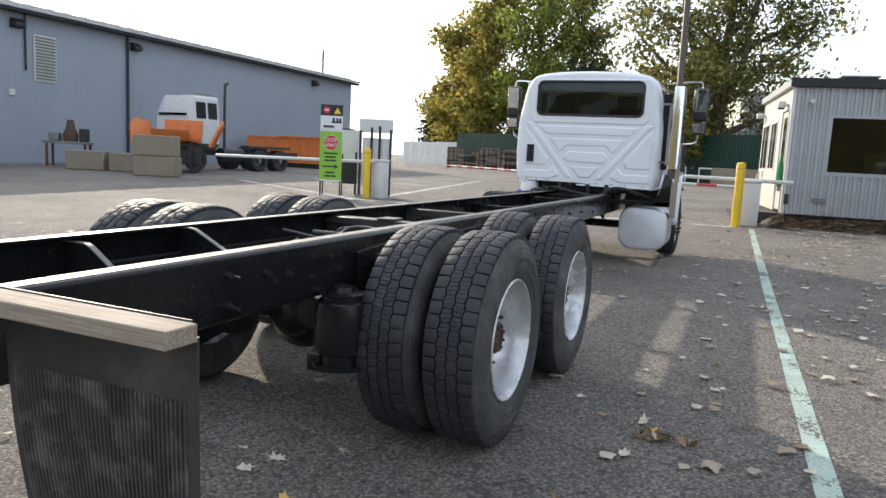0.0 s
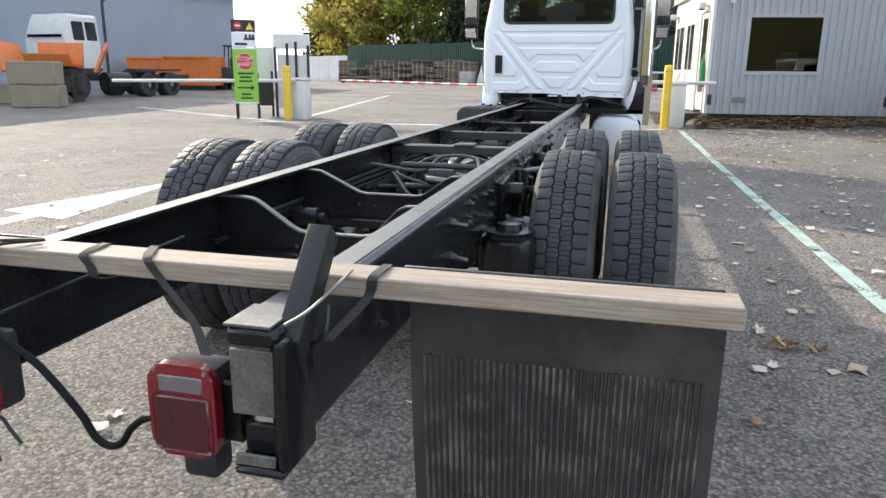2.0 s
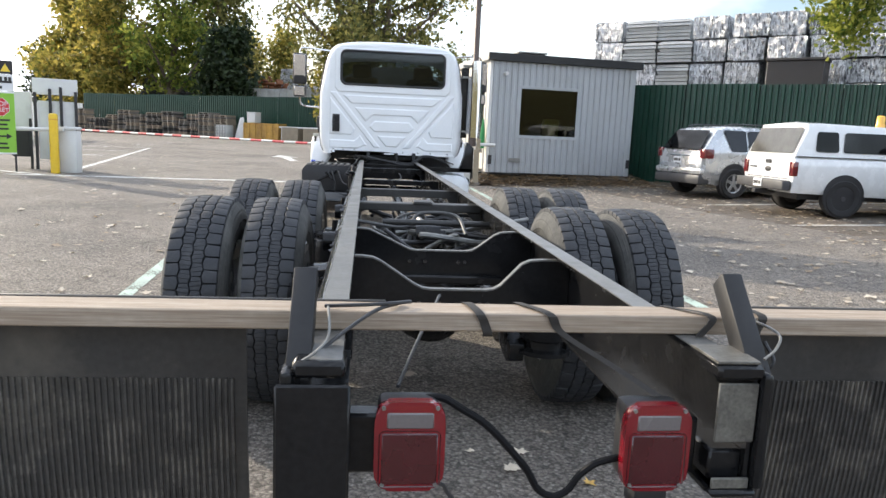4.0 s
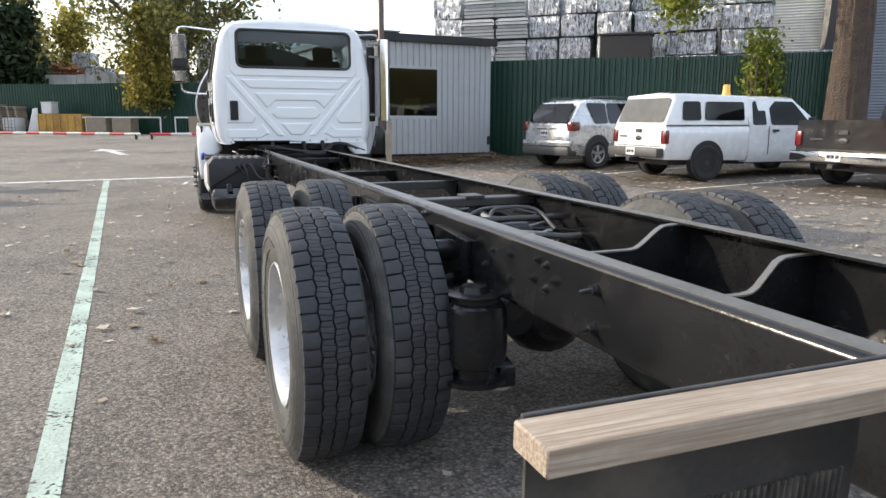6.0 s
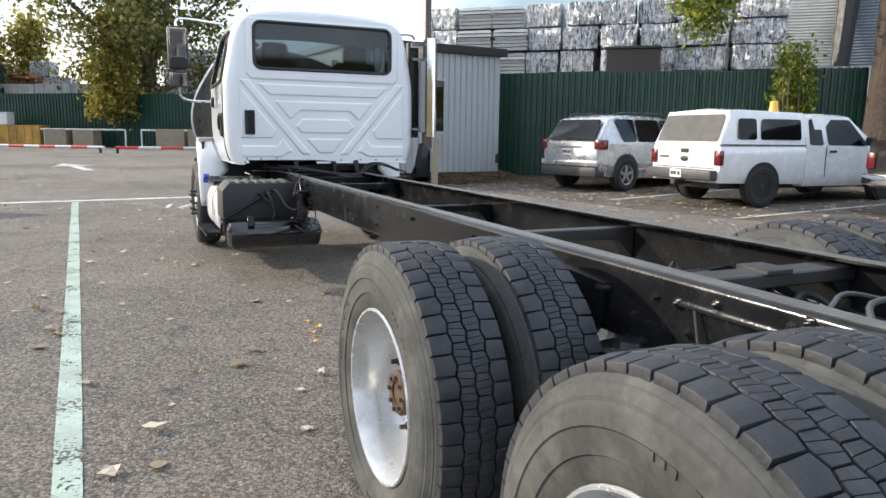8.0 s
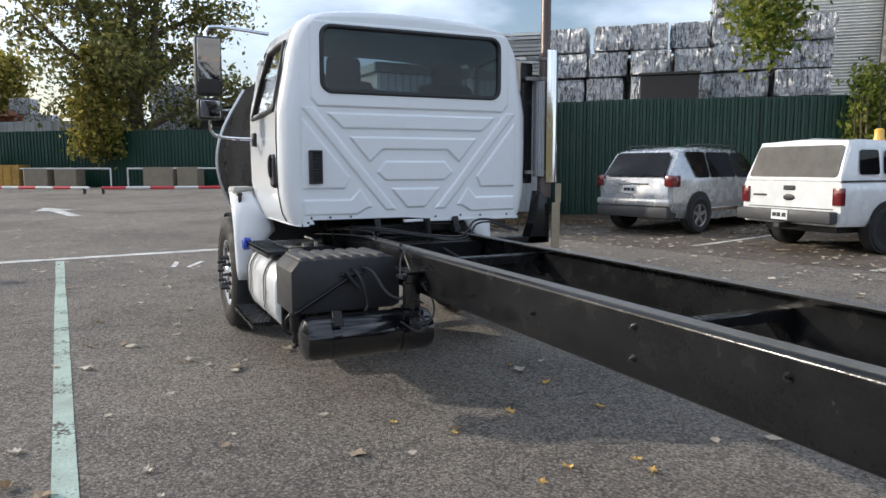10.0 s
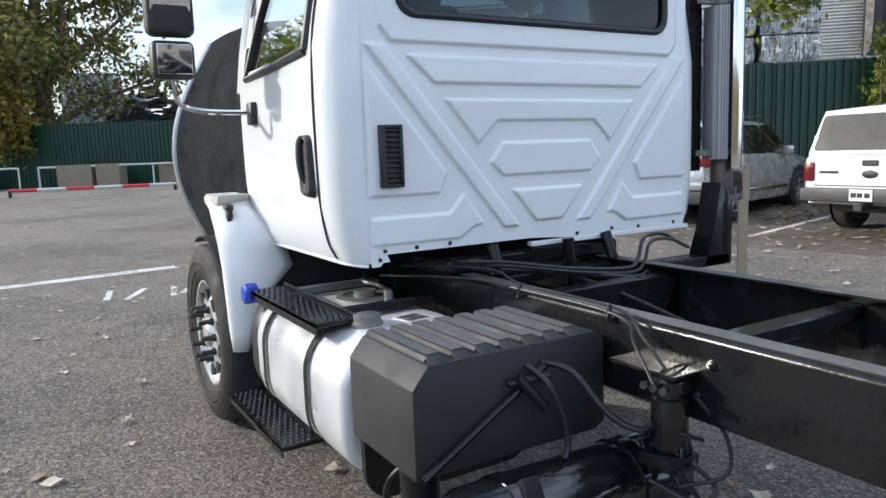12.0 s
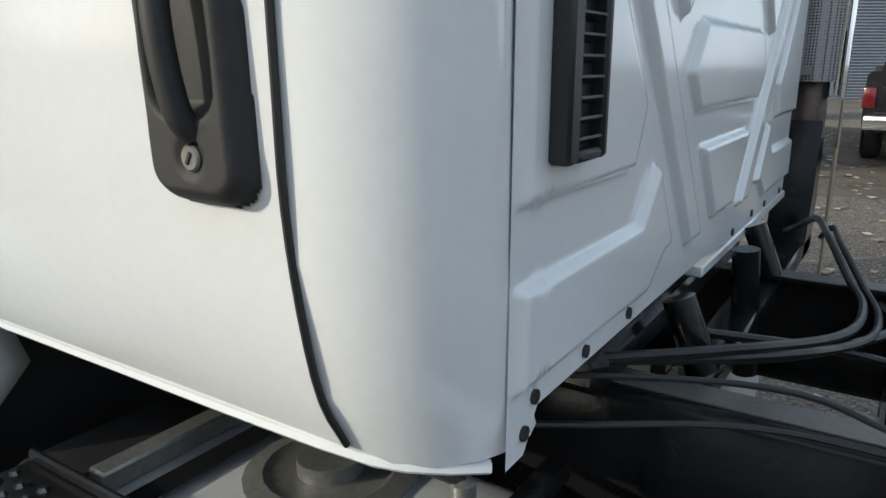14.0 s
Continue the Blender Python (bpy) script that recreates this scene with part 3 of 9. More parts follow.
# wheels
def tyre_mesh(width=0.28, r=0.522, wall=None):
    w = width / 2
    side = [(0.292, -w + 0.03), (0.31, -w + 0.012), (0.35, -w + 0.004), (0.352, -w), (0.40, -w - 0.004), (0.404, -w - 0.0075), (0.43, -w - 0.004), (0.444, -w), (0.446, -w + 0.002), (0.455, -w + 0.0035), (0.457, -w + 0.0058), (0.466, -w + 0.0085), (0.468, -w + 0.011), (0.477, -w + 0.0145), (0.479, -w + 0.0175), (0.486, -w + 0.02), (r - 0.027, -w + 0.029), (r - 0.02, -w + 0.044)]
    prof = side + [(r - 0.018, -w * 0.4), (r - 0.018, w * 0.4)] + [(a, -b) for a, b in reversed(side)] + [(0.286, w - 0.035), (0.286, -w + 0.035)]
    bm = lathe(bmesh.new(), prof, 64, "x", closed=True)
    for k in range(96):                                   # raised sidewall lettering as plain bars
        if k % 32 in range(3, 15) and k % 5:
            m = Matrix.Rotation(2 * math.pi * k / 96, 4, "X")
            for sx in (-1, 1):
                box(bm, (sx * (w + 0.004) - 0.002, -0.0065, 0.385), (sx * (w + 0.004) + 0.002, 0.0065, 0.4), 0, m)
    me = finish(bm, "tyre", 35)
    me.materials.append(RUBBER)
    me.materials.append(wall or SIDEWALL)
    for p in me.polygons:
        rad = math.hypot(p.center.y, p.center.z)
        if rad < r - 0.021 and abs(p.center.x) > w * 0.78:
            p.material_index = 1
    return me


def tread_mesh(r=0.522):
    """Worn drive tread: notched shoulder blocks and two staggered rows of cut blocks."""
    bm = bmesh.new()
    count = 52
    pitch = 2 * math.pi / count
    rng = random.Random(4)

    def block(shape, h, a0, lift):
        mid = sum(p[0] for p in shape) / len(shape), sum(p[1] for p in shape) / len(shape)
        rings = []
        for inset, rad in ((0.0, r - 0.022), (0.015, lift - 0.003), (0.06, lift - 0.0006), (0.15, lift)):
            ring = []
            for hh, aa in shape:
                hh, aa = hh + (mid[0] - hh) * inset, aa + (mid[1] - aa) * inset
                x = h + hh
                drop = max(0.0, abs(x) - 0.085) * 0.3
                ring.append(bm.verts.new((x, (rad - drop) * math.cos(a0 + aa), (rad - drop) * math.sin(a0 + aa))))
            rings.append(ring)
        for p, q in zip(rings, rings[1:]):
            for k in range(len(p)):
                bm.faces.new((p[k], p[(k + 1) % len(p)], q[(k + 1) % len(p)], q[k]))
        bm.faces.new(rings[-1])

    g = 0.0024                                             # half a cross groove, as an angle
    hp = pitch / 2 - g
    for j, h in enumerate((-0.079, -0.0255, 0.0255, 0.079)):
        for k in range(count):
            a0 = (k + 0.5 * (j % 2)) * pitch + rng.uniform(-0.0015, 0.0015)
            lift = r + rng.uniform(-0.0025, 0.0005)
            w1, zig = 0.0195, 0.0075
            if j in (0, 3):                                # shoulder blocks, notched on the outside
                o = -1 if j == 0 else 1
                block([(o * 0.036, -hp * 0.93), (o * 0.035, 0.0), (o * 0.036, hp * 0.93), (-o * 0.0215, hp), (-o * 0.03, 0.0), (-o * 0.0215, -hp)], h, a0, lift)
                continue
            sl = 0.005 if j % 2 else -0.005                # two thin slanted cuts through each middle block
            cut, c1 = 0.0006, hp * 0.36
            e1 = w1 + zig * (1 - c1 / hp)
            block([(-e1, c1 - sl + cut), (-w1, hp), (w1, hp), (e1, c1 + sl + cut)], h, a0, lift)
            block([(-e1, -c1 - sl + cut), (-w1 - zig, 0.0), (-e1, c1 - sl - cut), (e1, c1 + sl - cut), (w1 + zig, 0.0), (e1, -c1 + sl + cut)], h, a0, lift - rng.uniform(0, 0.001))
            block([(-w1, -hp), (-e1, -c1 - sl - cut), (e1, -c1 + sl - cut), (w1, -hp)], h, a0, lift - rng.uniform(0, 0.001))
    me = finish(bm, "tread", 30)
    me.materials.append(RUBBER)
    return me


def dish_rim_mesh():
    prof = [(0.296, -0.132), (0.3, -0.126), (0.298, -0.118), (0.29, -0.1), (0.29, 0.1), (0.298, 0.12), (0.3, 0.128), (0.29, 0.128), (0.275, 0.1), (0.262, 0.06), (0.12, 0.06), (0.12, 0.045), (0.185, 0.04), (0.205, 0.03), (0.24, 0.028), (0.256, 0.0), (0.264, -0.05), (0.272, -0.09), (0.284, -0.12), (0.29, -0.131)]
    bm = lathe(bmesh.new(), prof, 48, "x", closed=True)
    me = finish(bm, "rim", 40)
    me.materials.append(RIM_WHITE)
    return me


def hub_mesh(out):
    bm = lathe(bmesh.new(), [(0.0, -out + 0.006), (0.04, -out + 0.006), (0.042, -out), (0.07, -out), (0.078, -out + 0.008), (0.078, -out + 0.02), (0.07, -out + 0.024), (0.085, 0.02), (0.105, 0.03), (0.122, 0.035), (0.122, 0.055)], 24, "x")
    for k in range(8):                            # bolts round the axle flange
        a = 2 * math.pi * k / 8
        rod(bm, (-out - 0.012, 0.056 * math.cos(a), 0.056 * math.sin(a)), (-out + 0.002, 0.056 * math.cos(a), 0.056 * math.sin(a)), 0.008, 6)
    me = finish(bm, "hub", 40)
    me.materials.append(RUST)
    return me


def stud_mesh():
    me = finish(lathe(bmesh.new(), [(0.009, -0.035), (0.009, -0.01), (0.017, -0.01), (0.017, 0.05)], 6, "x"), "stud", 40)
    me.materials.append(RUST)
    return me


STUD = stud_mesh()


TREAD, TYRE, RIM, HUB = tread_mesh(), tyre_mesh(), dish_rim_mesh(), hub_mesh(0.06)


def dual_wheel(s, y):
    """Outer and inner wheel of one end of an axle; s is the side."""
    for name_x, inner in ((1.083, False), (0.75, True)):
        face = s if not inner else -s
        rot = Matrix.Rotation(math.pi if face > 0 else 0, 4, "Z") @ Matrix.Rotation(y * 5 + name_x * 9, 4, "X")
        w = new("wheel", RIM)
        w.parent = truck
        w["label"] = "white painted deep-dish wheel with a worn dual tyre"
        w.matrix_basis = Matrix.Translation((s * name_x, y, 0.52)) @ rot
        t = new("tyre", TYRE)
        t.parent = w
        t["label"] = "worn black tyre with dusty sidewall"
        t = tagged(new("tread", TREAD), "worn block tread", kind="stuff")
        t.parent = w
        if not inner:
            h = new("hub", HUB)
            h.parent = w
            h["label"] = "rusty wheel hub"
            for k in range(10):
                st = new("stud", STUD)
                st.parent = w
                st.matrix_basis = Matrix.Rotation(2 * math.pi * k / 10, 4, "X") @ Matrix.Translation((0, 0.142, 0))


for y in AXLES:
    for s in (-1, 1):
        dual_wheel(s, y)

FRONT_Y = 10.5


def front_rim_mesh():
    prof = [(0.296, -0.115), (0.3, -0.11), (0.29, -0.09), (0.29, 0.1), (0.298, 0.12), (0.288, 0.12), (0.26, 0.06), (0.26, -0.06), (0.11, -0.1), (0.09, -0.1), (0.09, -0.112), (0.11, -0.114), (0.2, -0.104), (0.235, -0.088), (0.255, -0.07), (0.272, -0.08), (0.284, -0.113)]
    bm = lathe(bmesh.new(), prof, 60, "x", closed=True)
    me = finish(bm, "rim", 40)
    me.materials.append(RIM_WHITE)
    return me


FRONT_RIM = front_rim_mesh()
STEER_TYRE = tyre_mesh(0.27, 0.52, STEER_SIDEWALL)
for s in (-1, 1):
    w = new("wheel", FRONT_RIM)
    w.parent = truck
    w["label"] = "polished aluminium front wheel with round holes and long black nut covers"
    w.matrix_basis = Matrix.Translation((s * 1.075, FRONT_Y, 0.547)) @ Matrix.Rotation(math.pi if s > 0 else 0, 4, "Z")
    t = new("tyre", STEER_TYRE)
    t.parent = w
    for k in range(10):
        a = 2 * math.pi * (k + 0.5) / 10
        part("vent_hole", rod(bmesh.new(), (-0.111, 0.214 * math.cos(a), 0.214 * math.sin(a)), (-0.09, 0.216 * math.cos(a), 0.216 * math.sin(a)), 0.036, 14), BLACK_PLASTIC, w)
    for k in range(10):
        a = 2 * math.pi * k / 10
        y, z = 0.143 * math.cos(a), 0.143 * math.sin(a)
        bm = lathe(bmesh.new(), [(0.022, -0.105), (0.022, -0.12), (0.014, -0.13), (0.013, -0.185), (0.0, -0.192)], 10, "x", (0, y, z))
        part("nut_cover", bm, BLACK_PLASTIC, w)
    bm = lathe(bmesh.new(), [(0.09, -0.1), (0.085, -0.115), (0.075, -0.13), (0.065, -0.135), (0, -0.137)], 20, "x")
    part("hub", bm, POLISHED, w)
bm = rod(bmesh.new(), (-0.9, FRONT_Y, 0.45), (0.9, FRONT_Y, 0.45), 0.06, 12)
box(bm, (-0.5, FRONT_Y - 0.12, 0.75), (0.5, FRONT_Y + 1.3, 1.25), 0.05)
part("front_axle", bm, BLACK_FRAME, truck)

# rear end: lamps, brackets, plank with flaps
for s, x in ((-1, -0.229), (1, 0.252)):
    zc = 0.813 if s < 0 else 0.807
    bm = boxed((x - 0.06, -0.012, zc - 0.08), (x + 0.06, 0.055, zc + 0.08), 0.016, seg=2)
    lamp = part("tail_lamp", bm, BLACK_PLASTIC, truck, "square red tail lamp in a black housing")
    lamp.location.y = -0.15
    bm = bmesh.new()
    sec = []
    for k in range(36):                           # rounded square outline
        a = 2 * math.pi * (k + 0.5) / 36
        sec.append((0.0665 * math.copysign(abs(math.cos(a)) ** 0.38, math.cos(a)), 0.088 * math.copysign(abs(math.sin(a)) ** 0.38, math.sin(a))))
    prism(bm, [(x + p, zc + q) for p, q in sec], -0.036, -0.012, "y", 0.006)
    part("lens_rim", bm, RED_RIM, lamp, "glossy red lens frame")
    part("lens", boxed((x - 0.058, -0.0385, zc - 0.079), (x + 0.058, -0.03, zc + 0.033), 0.008), RED_LENS, lamp)
    part("reverse_lens", boxed((x - 0.044, -0.0385, zc + 0.036), (x + 0.044, -0.03, zc + 0.068), 0.003), CLEAR_LENS, lamp, "milky clear reversing lens")
    for dx in (-0.05, 0.05):
        for dz in (-0.074, 0.077):
            part("screw", rod(bmesh.new(), (x + dx, -0.039, zc + dz), (x + dx, -0.03, zc + dz), 0.004, 8), WORN_METAL, lamp)
    # angle bracket to the rail
    bm = boxed((min(s * 0.35, x), -0.06, zc - 0.07), (max(s * 0.35, x), -0.01, zc + 0.05), 0.006)
    box(bm, (s * 0.4 - 0.035, -0.085, 0.735), (s * 0.4 + 0.035, 0.02, 0.80), 0.006)
    part("lamp_bracket", bm, BLACK_FRAME, truck).location.y = -0.09
part("reversing_alarm", boxed((0.224, -0.16, 0.66), (0.297, -0.1, 0.72), 0.012, seg=2), BLACK_PLASTIC, truck, "small black reversing alarm under the lamp")
BARE_END = material("bare_weathered_steel", (0.13, 0.125, 0.11), 0.45, metal=0.3, var=0.5, scale=20, fine=120, bump=0.001, dirt=0.75, dirt_color=(0.05, 0.045, 0.04), dirt_scale=12)
# rail end caps
for s in (-1, 1):
    part("end_cap", boxed((s * 0.40 - 0.046, -0.112, 0.95), (s * 0.40 + 0.05, -0.02, 0.982), 0.008), BLACK_FRAME, truck).location.y = -0.09
    part("end_bracket", boxed((s * 0.455 - 0.012, -0.118, 0.728), (s * 0.455 + 0.012, 0.0, 0.965), 0.01, seg=2), BLACK_FRAME, truck).location.y = -0.09
    part("end_foot", boxed((s * 0.41 - 0.05, -0.118, 0.712), (s * 0.41 + 0.045, -0.02, 0.729), 0.006), BLACK_FRAME, truck).location.y = -0.09
part("end_plate", boxed((-0.475, -0.128, 0.725), (-0.34, -0.119, 0.945), 0.005), BLACK_FRAME, truck).location.y = -0.09
HOOK_BLACK = material("matt_black_steel", (0.0153, 0.0153, 0.01615), 0.5, var=0.25, scale=12, dirt=0.2, dirt_color=(0.04, 0.036, 0.03), dirt_scale=8, spec=0.35)
# upright hooks that hold the plank


def hook(x0, x1, top, foot, depth):
    """Square steel tube leaning forward over the rail's end; top and foot of its rear face as y, z."""
    ay, az = top[0] - foot[0], top[1] - foot[1]
    n = math.hypot(ay, az)
    dy, dz = depth * az / n, -depth * ay / n
    bm = prism(bmesh.new(), [foot, top, (top[0] + dy, top[1] + dz), (foot[0] + dy * 0.6, foot[1] + dz * 1.5)], x0, x1, "x", 0.004)
    h = part("hook", bm, HOOK_BLACK, truck, "black square steel tube leaning over the plank")
    xm = (x0 + x1) / 2
    part("hook_tab", prism(bmesh.new(), [(foot[0] + 0.004, foot[1]), (foot[0] + 0.03, foot[1] - 0.005), (foot[0] + 0.04, foot[1] - 0.085), (foot[0] + 0.03, foot[1] - 0.085)], x0 + 0.004, x1 - 0.004, "x", 0.002), HOOK_BLACK, h)
    part("hook_wire", tube(bmesh.new(), [(xm, foot[0] - 0.004, foot[1] + 0.03), (x1 + 0.01, foot[0] + 0.01, foot[1] + 0.05), (x1 + 0.03, foot[0] + 0.05, foot[1] + 0.07), (x1 + 0.02, 0.02, 1.03)], 0.003, 6), WORN_METAL, h, "bent wire hook")


hook(-0.46, -0.414, (-0.02, 1.12), (-0.188, 0.945), 0.05)
hook(0.432, 0.477, (-0.025, 1.127), (-0.175, 0.957), 0.05)
part("bare_patch", boxed((-0.4425, 0.03, 0.8), (-0.439, 0.13, 0.94), 0.001), DUSTY_BLACK, rails[0], "bare rectangle where paint has worn off the rail")
part("channel_plate", boxed((0.36, -0.108, 0.825), (0.44, -0.101, 0.944), 0.002), BARE_END, truck, "bare weathered steel plate in the rail end").location.y = -0.09
part("channel_plate", boxed((0.362, -0.112, 0.73), (0.438, -0.104, 0.752), 0.002), BARE_END, truck, "bare weathered steel patch at the rail foot").location.y = -0.09
part("bare_lip", boxed((0.352, -0.108, 0.9825), (0.438, -0.002, 0.988), 0.001), BARE_END, truck, "bare weathered steel rail lip").location.y = -0.09

plank = tagged(part("plank", boxed((-1.205, 0.0, 0.984), (1.192, 0.089, 1.024), 0.003), PINE), "sawn pine plank lying across the frame rails", "plank")


FLAP = material("scuffed_rubber_sheet", (0.034, 0.033, 0.032), 0.5, var=0.35, scale=6, fine=60, dirt=0.65, dirt_color=(0.12, 0.108, 0.09), dirt_scale=3.5)
FLAP_RIB = material("scuffed_rubber_rib", (0.05, 0.048, 0.046), 0.5, var=0.5, scale=9, fine=60, dirt=0.75, dirt_color=(0.24, 0.22, 0.19), dirt_scale=11)
for x0, x1, zb in ((-1.18, -0.572, 0.375), (0.588, 1.18, 0.36)):
    bm = bmesh.new()
    nx, nz = 24, 12
    bend = random.Random(7 if x0 < 0 else 9)
    def flap_y(u, v, s=x0):
        return 0.098 + 0.02 * v * v + 0.012 * math.sin(3.1 * u + (1 if s < 0 else 0)) * v + (0.05 * (1 - u) * v * v if s > 0 else 0.06 * u * v * v)
    grid = [[bm.verts.new((x0 + (x1 - x0) * i / nx, flap_y(i / nx, j / nz), 0.99 + (zb - 0.99) * j / nz)) for i in range(nx + 1)] for j in range(nz + 1)]
    back = [[bm.verts.new(v.co + Vector((0, 0.008, 0))) for v in row] for row in grid]
    for g0, flip in ((grid, False), (back, True)):
        for j in range(nz):
            for i in range(nx):
                bm.faces.new((g0[j][i], g0[j][i + 1], g0[j + 1][i + 1], g0[j + 1][i]))
    for a, b in ((grid[0], back[0]), (grid[-1], back[-1]), ([r[0] for r in grid], [r[0] for r in back]), ([r[-1] for r in grid], [r[-1] for r in back])):
        for i in range(len(a) - 1):
            bm.faces.new((a[i], a[i + 1], b[i + 1], b[i]))
    flap = part("mud_flap", bm, FLAP, plank, "black rubber mud flap with moulded vertical ribs, scuffed")
    bm = bmesh.new()
    count = 42
    for k in range(count):
        u = 0.05 + 0.9 * k / (count - 1)
        zt = 0.845 - bend.uniform(0, 0.003)
        prev = None
        for j in range(9):
            z = zt + (zb + 0.02 - zt) * j / 8
            v = (0.99 - z) / (0.99 - zb)
            x, y = x0 + (x1 - x0) * u, flap_y(u, v)
            ring = [bm.verts.new((x + dx, y + dy, z)) for dx, dy in ((-0.0042, 0.001), (-0.002, -0.005), (0.002, -0.005), (0.0042, 0.001))]
            if prev:
                for q in range(3):
                    bm.faces.new((prev[q], prev[q + 1], ring[q + 1], ring[q]))
            else:
                bm.faces.new(ring)
            prev = ring
    part("rib", bm, FLAP_RIB, flap, "scuffed raised ribs")
    part("flap_edge", boxed((min(x0, x1) - 0.01, 0.091, 0.985), (max(x0, x1) + (0.3 if x0 < 0 else -0.01), 0.099, 1.027), 0.002), FLAP, flap)

# straps, wires and the hanging lamp cable
STRAP = material("dusty_black_webbing", (0.03, 0.027, 0.024), 0.85, var=0.25, fine=200, bump=0.0005)


def strap(pts, w, label):
    bm = bmesh.new()
    line = smooth_line(pts, 5)
    prev = None
    for i, p in enumerate(line):
        pair = [bm.verts.new(p + Vector((d, 0, 0)) + Vector((0, e, 0))) for d, e in ((-w / 2, 0), (w / 2, 0), (w / 2, 0.003), (-w / 2, 0.003))]
        if prev:
            for q in range(4):
                bm.faces.new((prev[q], prev[(q + 1) % 4], pair[(q + 1) % 4], pair[q]))
        prev = pair
    return part("strap", bm, STRAP, truck, label)


strap([(-0.1, 0.098, 1.0), (-0.095, 0.085, 1.027), (-0.08, -0.003, 1.026), (-0.066, -0.005, 1.0), (-0.058, 0.0, 0.975), (-0.056, 0.05, 0.965)], 0.02, "dark webbing strap over the plank")
strap([(0.02, 0.09, 1.028), (0.07, -0.004, 1.027), (0.1, -0.006, 0.985), (0.2, -0.06, 0.93), (0.27, -0.13, 0.893)], 0.02, "dark webbing strap from the plank to the lamp")
strap([(0.36, 0.09, 1.026), (0.43, -0.004, 1.027), (0.4, -0.02, 0.985)], 0.018, "dark webbing strap over the plank")
strap([(0.545, 0.09, 1.027), (0.548, -0.004, 1.028), (0.535, -0.006, 0.985), (0.49, -0.09, 0.93)], 0.02, "dark webbing strap over the plank")
bm = tube(bmesh.new(), [(-0.2, -0.12, 0.885), (-0.165, -0.14, 0.892), (-0.132, -0.15, 0.876), (-0.074, -0.15, 0.837), (0.0, -0.15, 0.756), (0.03, -0.15, 0.708), (0.061, -0.15, 0.692), (0.09, -0.15, 0.704), (0.112, -0.15, 0.735), (0.14, -0.15, 0.758), (0.172, -0.15, 0.769), (0.21, -0.14, 0.77)], 0.0075, 8)
part("lamp_cable", bm, CONDUIT, truck, "black corrugated cable hanging between the tail lamps")
for pts in ([(-0.28, -0.16, 0.735), (-0.24, -0.17, 0.728), (-0.17, -0.17, 0.732), (-0.15, -0.17, 0.71), (-0.125, -0.17, 0.68)], [(-0.4, 0.02, 1.03), (-0.3, 0.0, 1.04), (-0.22, 0.05, 1.035)], [(-0.46, -0.16, 0.94), (-0.42, -0.15, 0.96), (-0.38, -0.1, 0.99), (-0.3, -0.02, 1.03), (-0.24, 0.06, 1.03)], [(-0.25, -0.1, 0.9), (-0.2, 0.1, 0.93), (-0.12, 0.4, 0.97)], [(0.46, -0.1, 0.92), (0.505, -0.13, 0.96), (0.5, -0.1, 1.0)]):
    part("wire", tube(bmesh.new(), pts, 0.004, 6), BLACK_PLASTIC, truck)
for pts, r in (([(-0.36, 2.5, 0.9), (-0.1, 2.6, 0.86), (0.0, 2.7, 0.93), (0.2, 2.65, 0.93), (0.25, 2.5, 0.84)], 0.013), ([(-0.2, 2.8, 0.75), (-0.12, 2.75, 0.9), (0.1, 2.85, 0.92), (0.3, 2.8, 0.88)], 0.011)):
    part("air_line", tube(bmesh.new(), pts, r * 0.75, 8), CABLE, truck, "grey plastic air line looped between the rails")
rng = random.Random(12)
for k in range(26):
    y = 2.3 + rng.random() * 1.4
    x0 = rng.uniform(-0.3, 0.1)
    pts = [(x0 + rng.uniform(-0.1, 0.3) * j, y + rng.uniform(-0.25, 0.25), 0.68 + rng.random() * 0.22) for j in range(4)]
    part("hose", tube(bmesh.new(), pts, rng.choice((0.008, 0.012, 0.016)), 7), rng.choice((BLACK_PLASTIC, BLACK_PLASTIC, WORN_METAL)), truck)
for s in (-1,):
    for k in range(3):
        pts = [(s * (0.4 - 0.01 * k), 1.0 + 0.1 * k, 0.8 + 0.02 * k), (s * 0.41, 3.0, 0.77 + 0.03 * k), (s * 0.405, 5.0, 0.76 + 0.03 * k), (s * 0.41, 7.0, 0.77 + 0.03 * k), (s * 0.36, 8.8, 0.82)]
        part("harness", tube(bmesh.new(), pts, 0.011, 7), HOOK_BLACK, truck)
for y, z, r, L in ((2.55, 0.83, 0.05, 0.14), (2.9, 0.8, 0.045, 0.12), (2.75, 0.82, 0.035, 0.16), (1.5, 0.8, 0.04, 0.1)):
    bm = lathe(bmesh.new(), [(0, -L / 2), (r, -L / 2), (r * 1.05, 0), (r, L / 2), (r * 0.5, L / 2), (r * 0.5, L / 2 + 0.03), (0, L / 2 + 0.03)], 14, "x", (0.05 + (y - 2.6) * 0.3, y, z))
    part("relay_valve", bm, BLACK_FRAME, truck, "black brake valve on the crossmember")

# ---------- cab ----------
SECTION = [(0.972, 1.08), (1.01, 1.16), (1.035, 1.3), (1.04, 1.5), (1.04, 1.7), (1.036, 1.93), (1.015, 2.05), (0.985, 2.2), (0.96, 2.34), (0.925, 2.45), (0.88, 2.54), (0.8, 2.6), (0.68, 2.632), (0.5, 2.652), (0.25, 2.664), (0.0, 2.668)]
CAB_Y = 8.97


def cab_ring(y, inset, drop):
    out = []
    for dx, z in SECTION + [(-a, b) for a, b in reversed(SECTION[:-1])]:
        k = (z - 1.1) / 1.57
        out.append((CX + dx - math.copysign(min(inset, abs(dx)), dx) * min(1, abs(dx) / 0.5), y, z - drop * k ** 2))
    return out


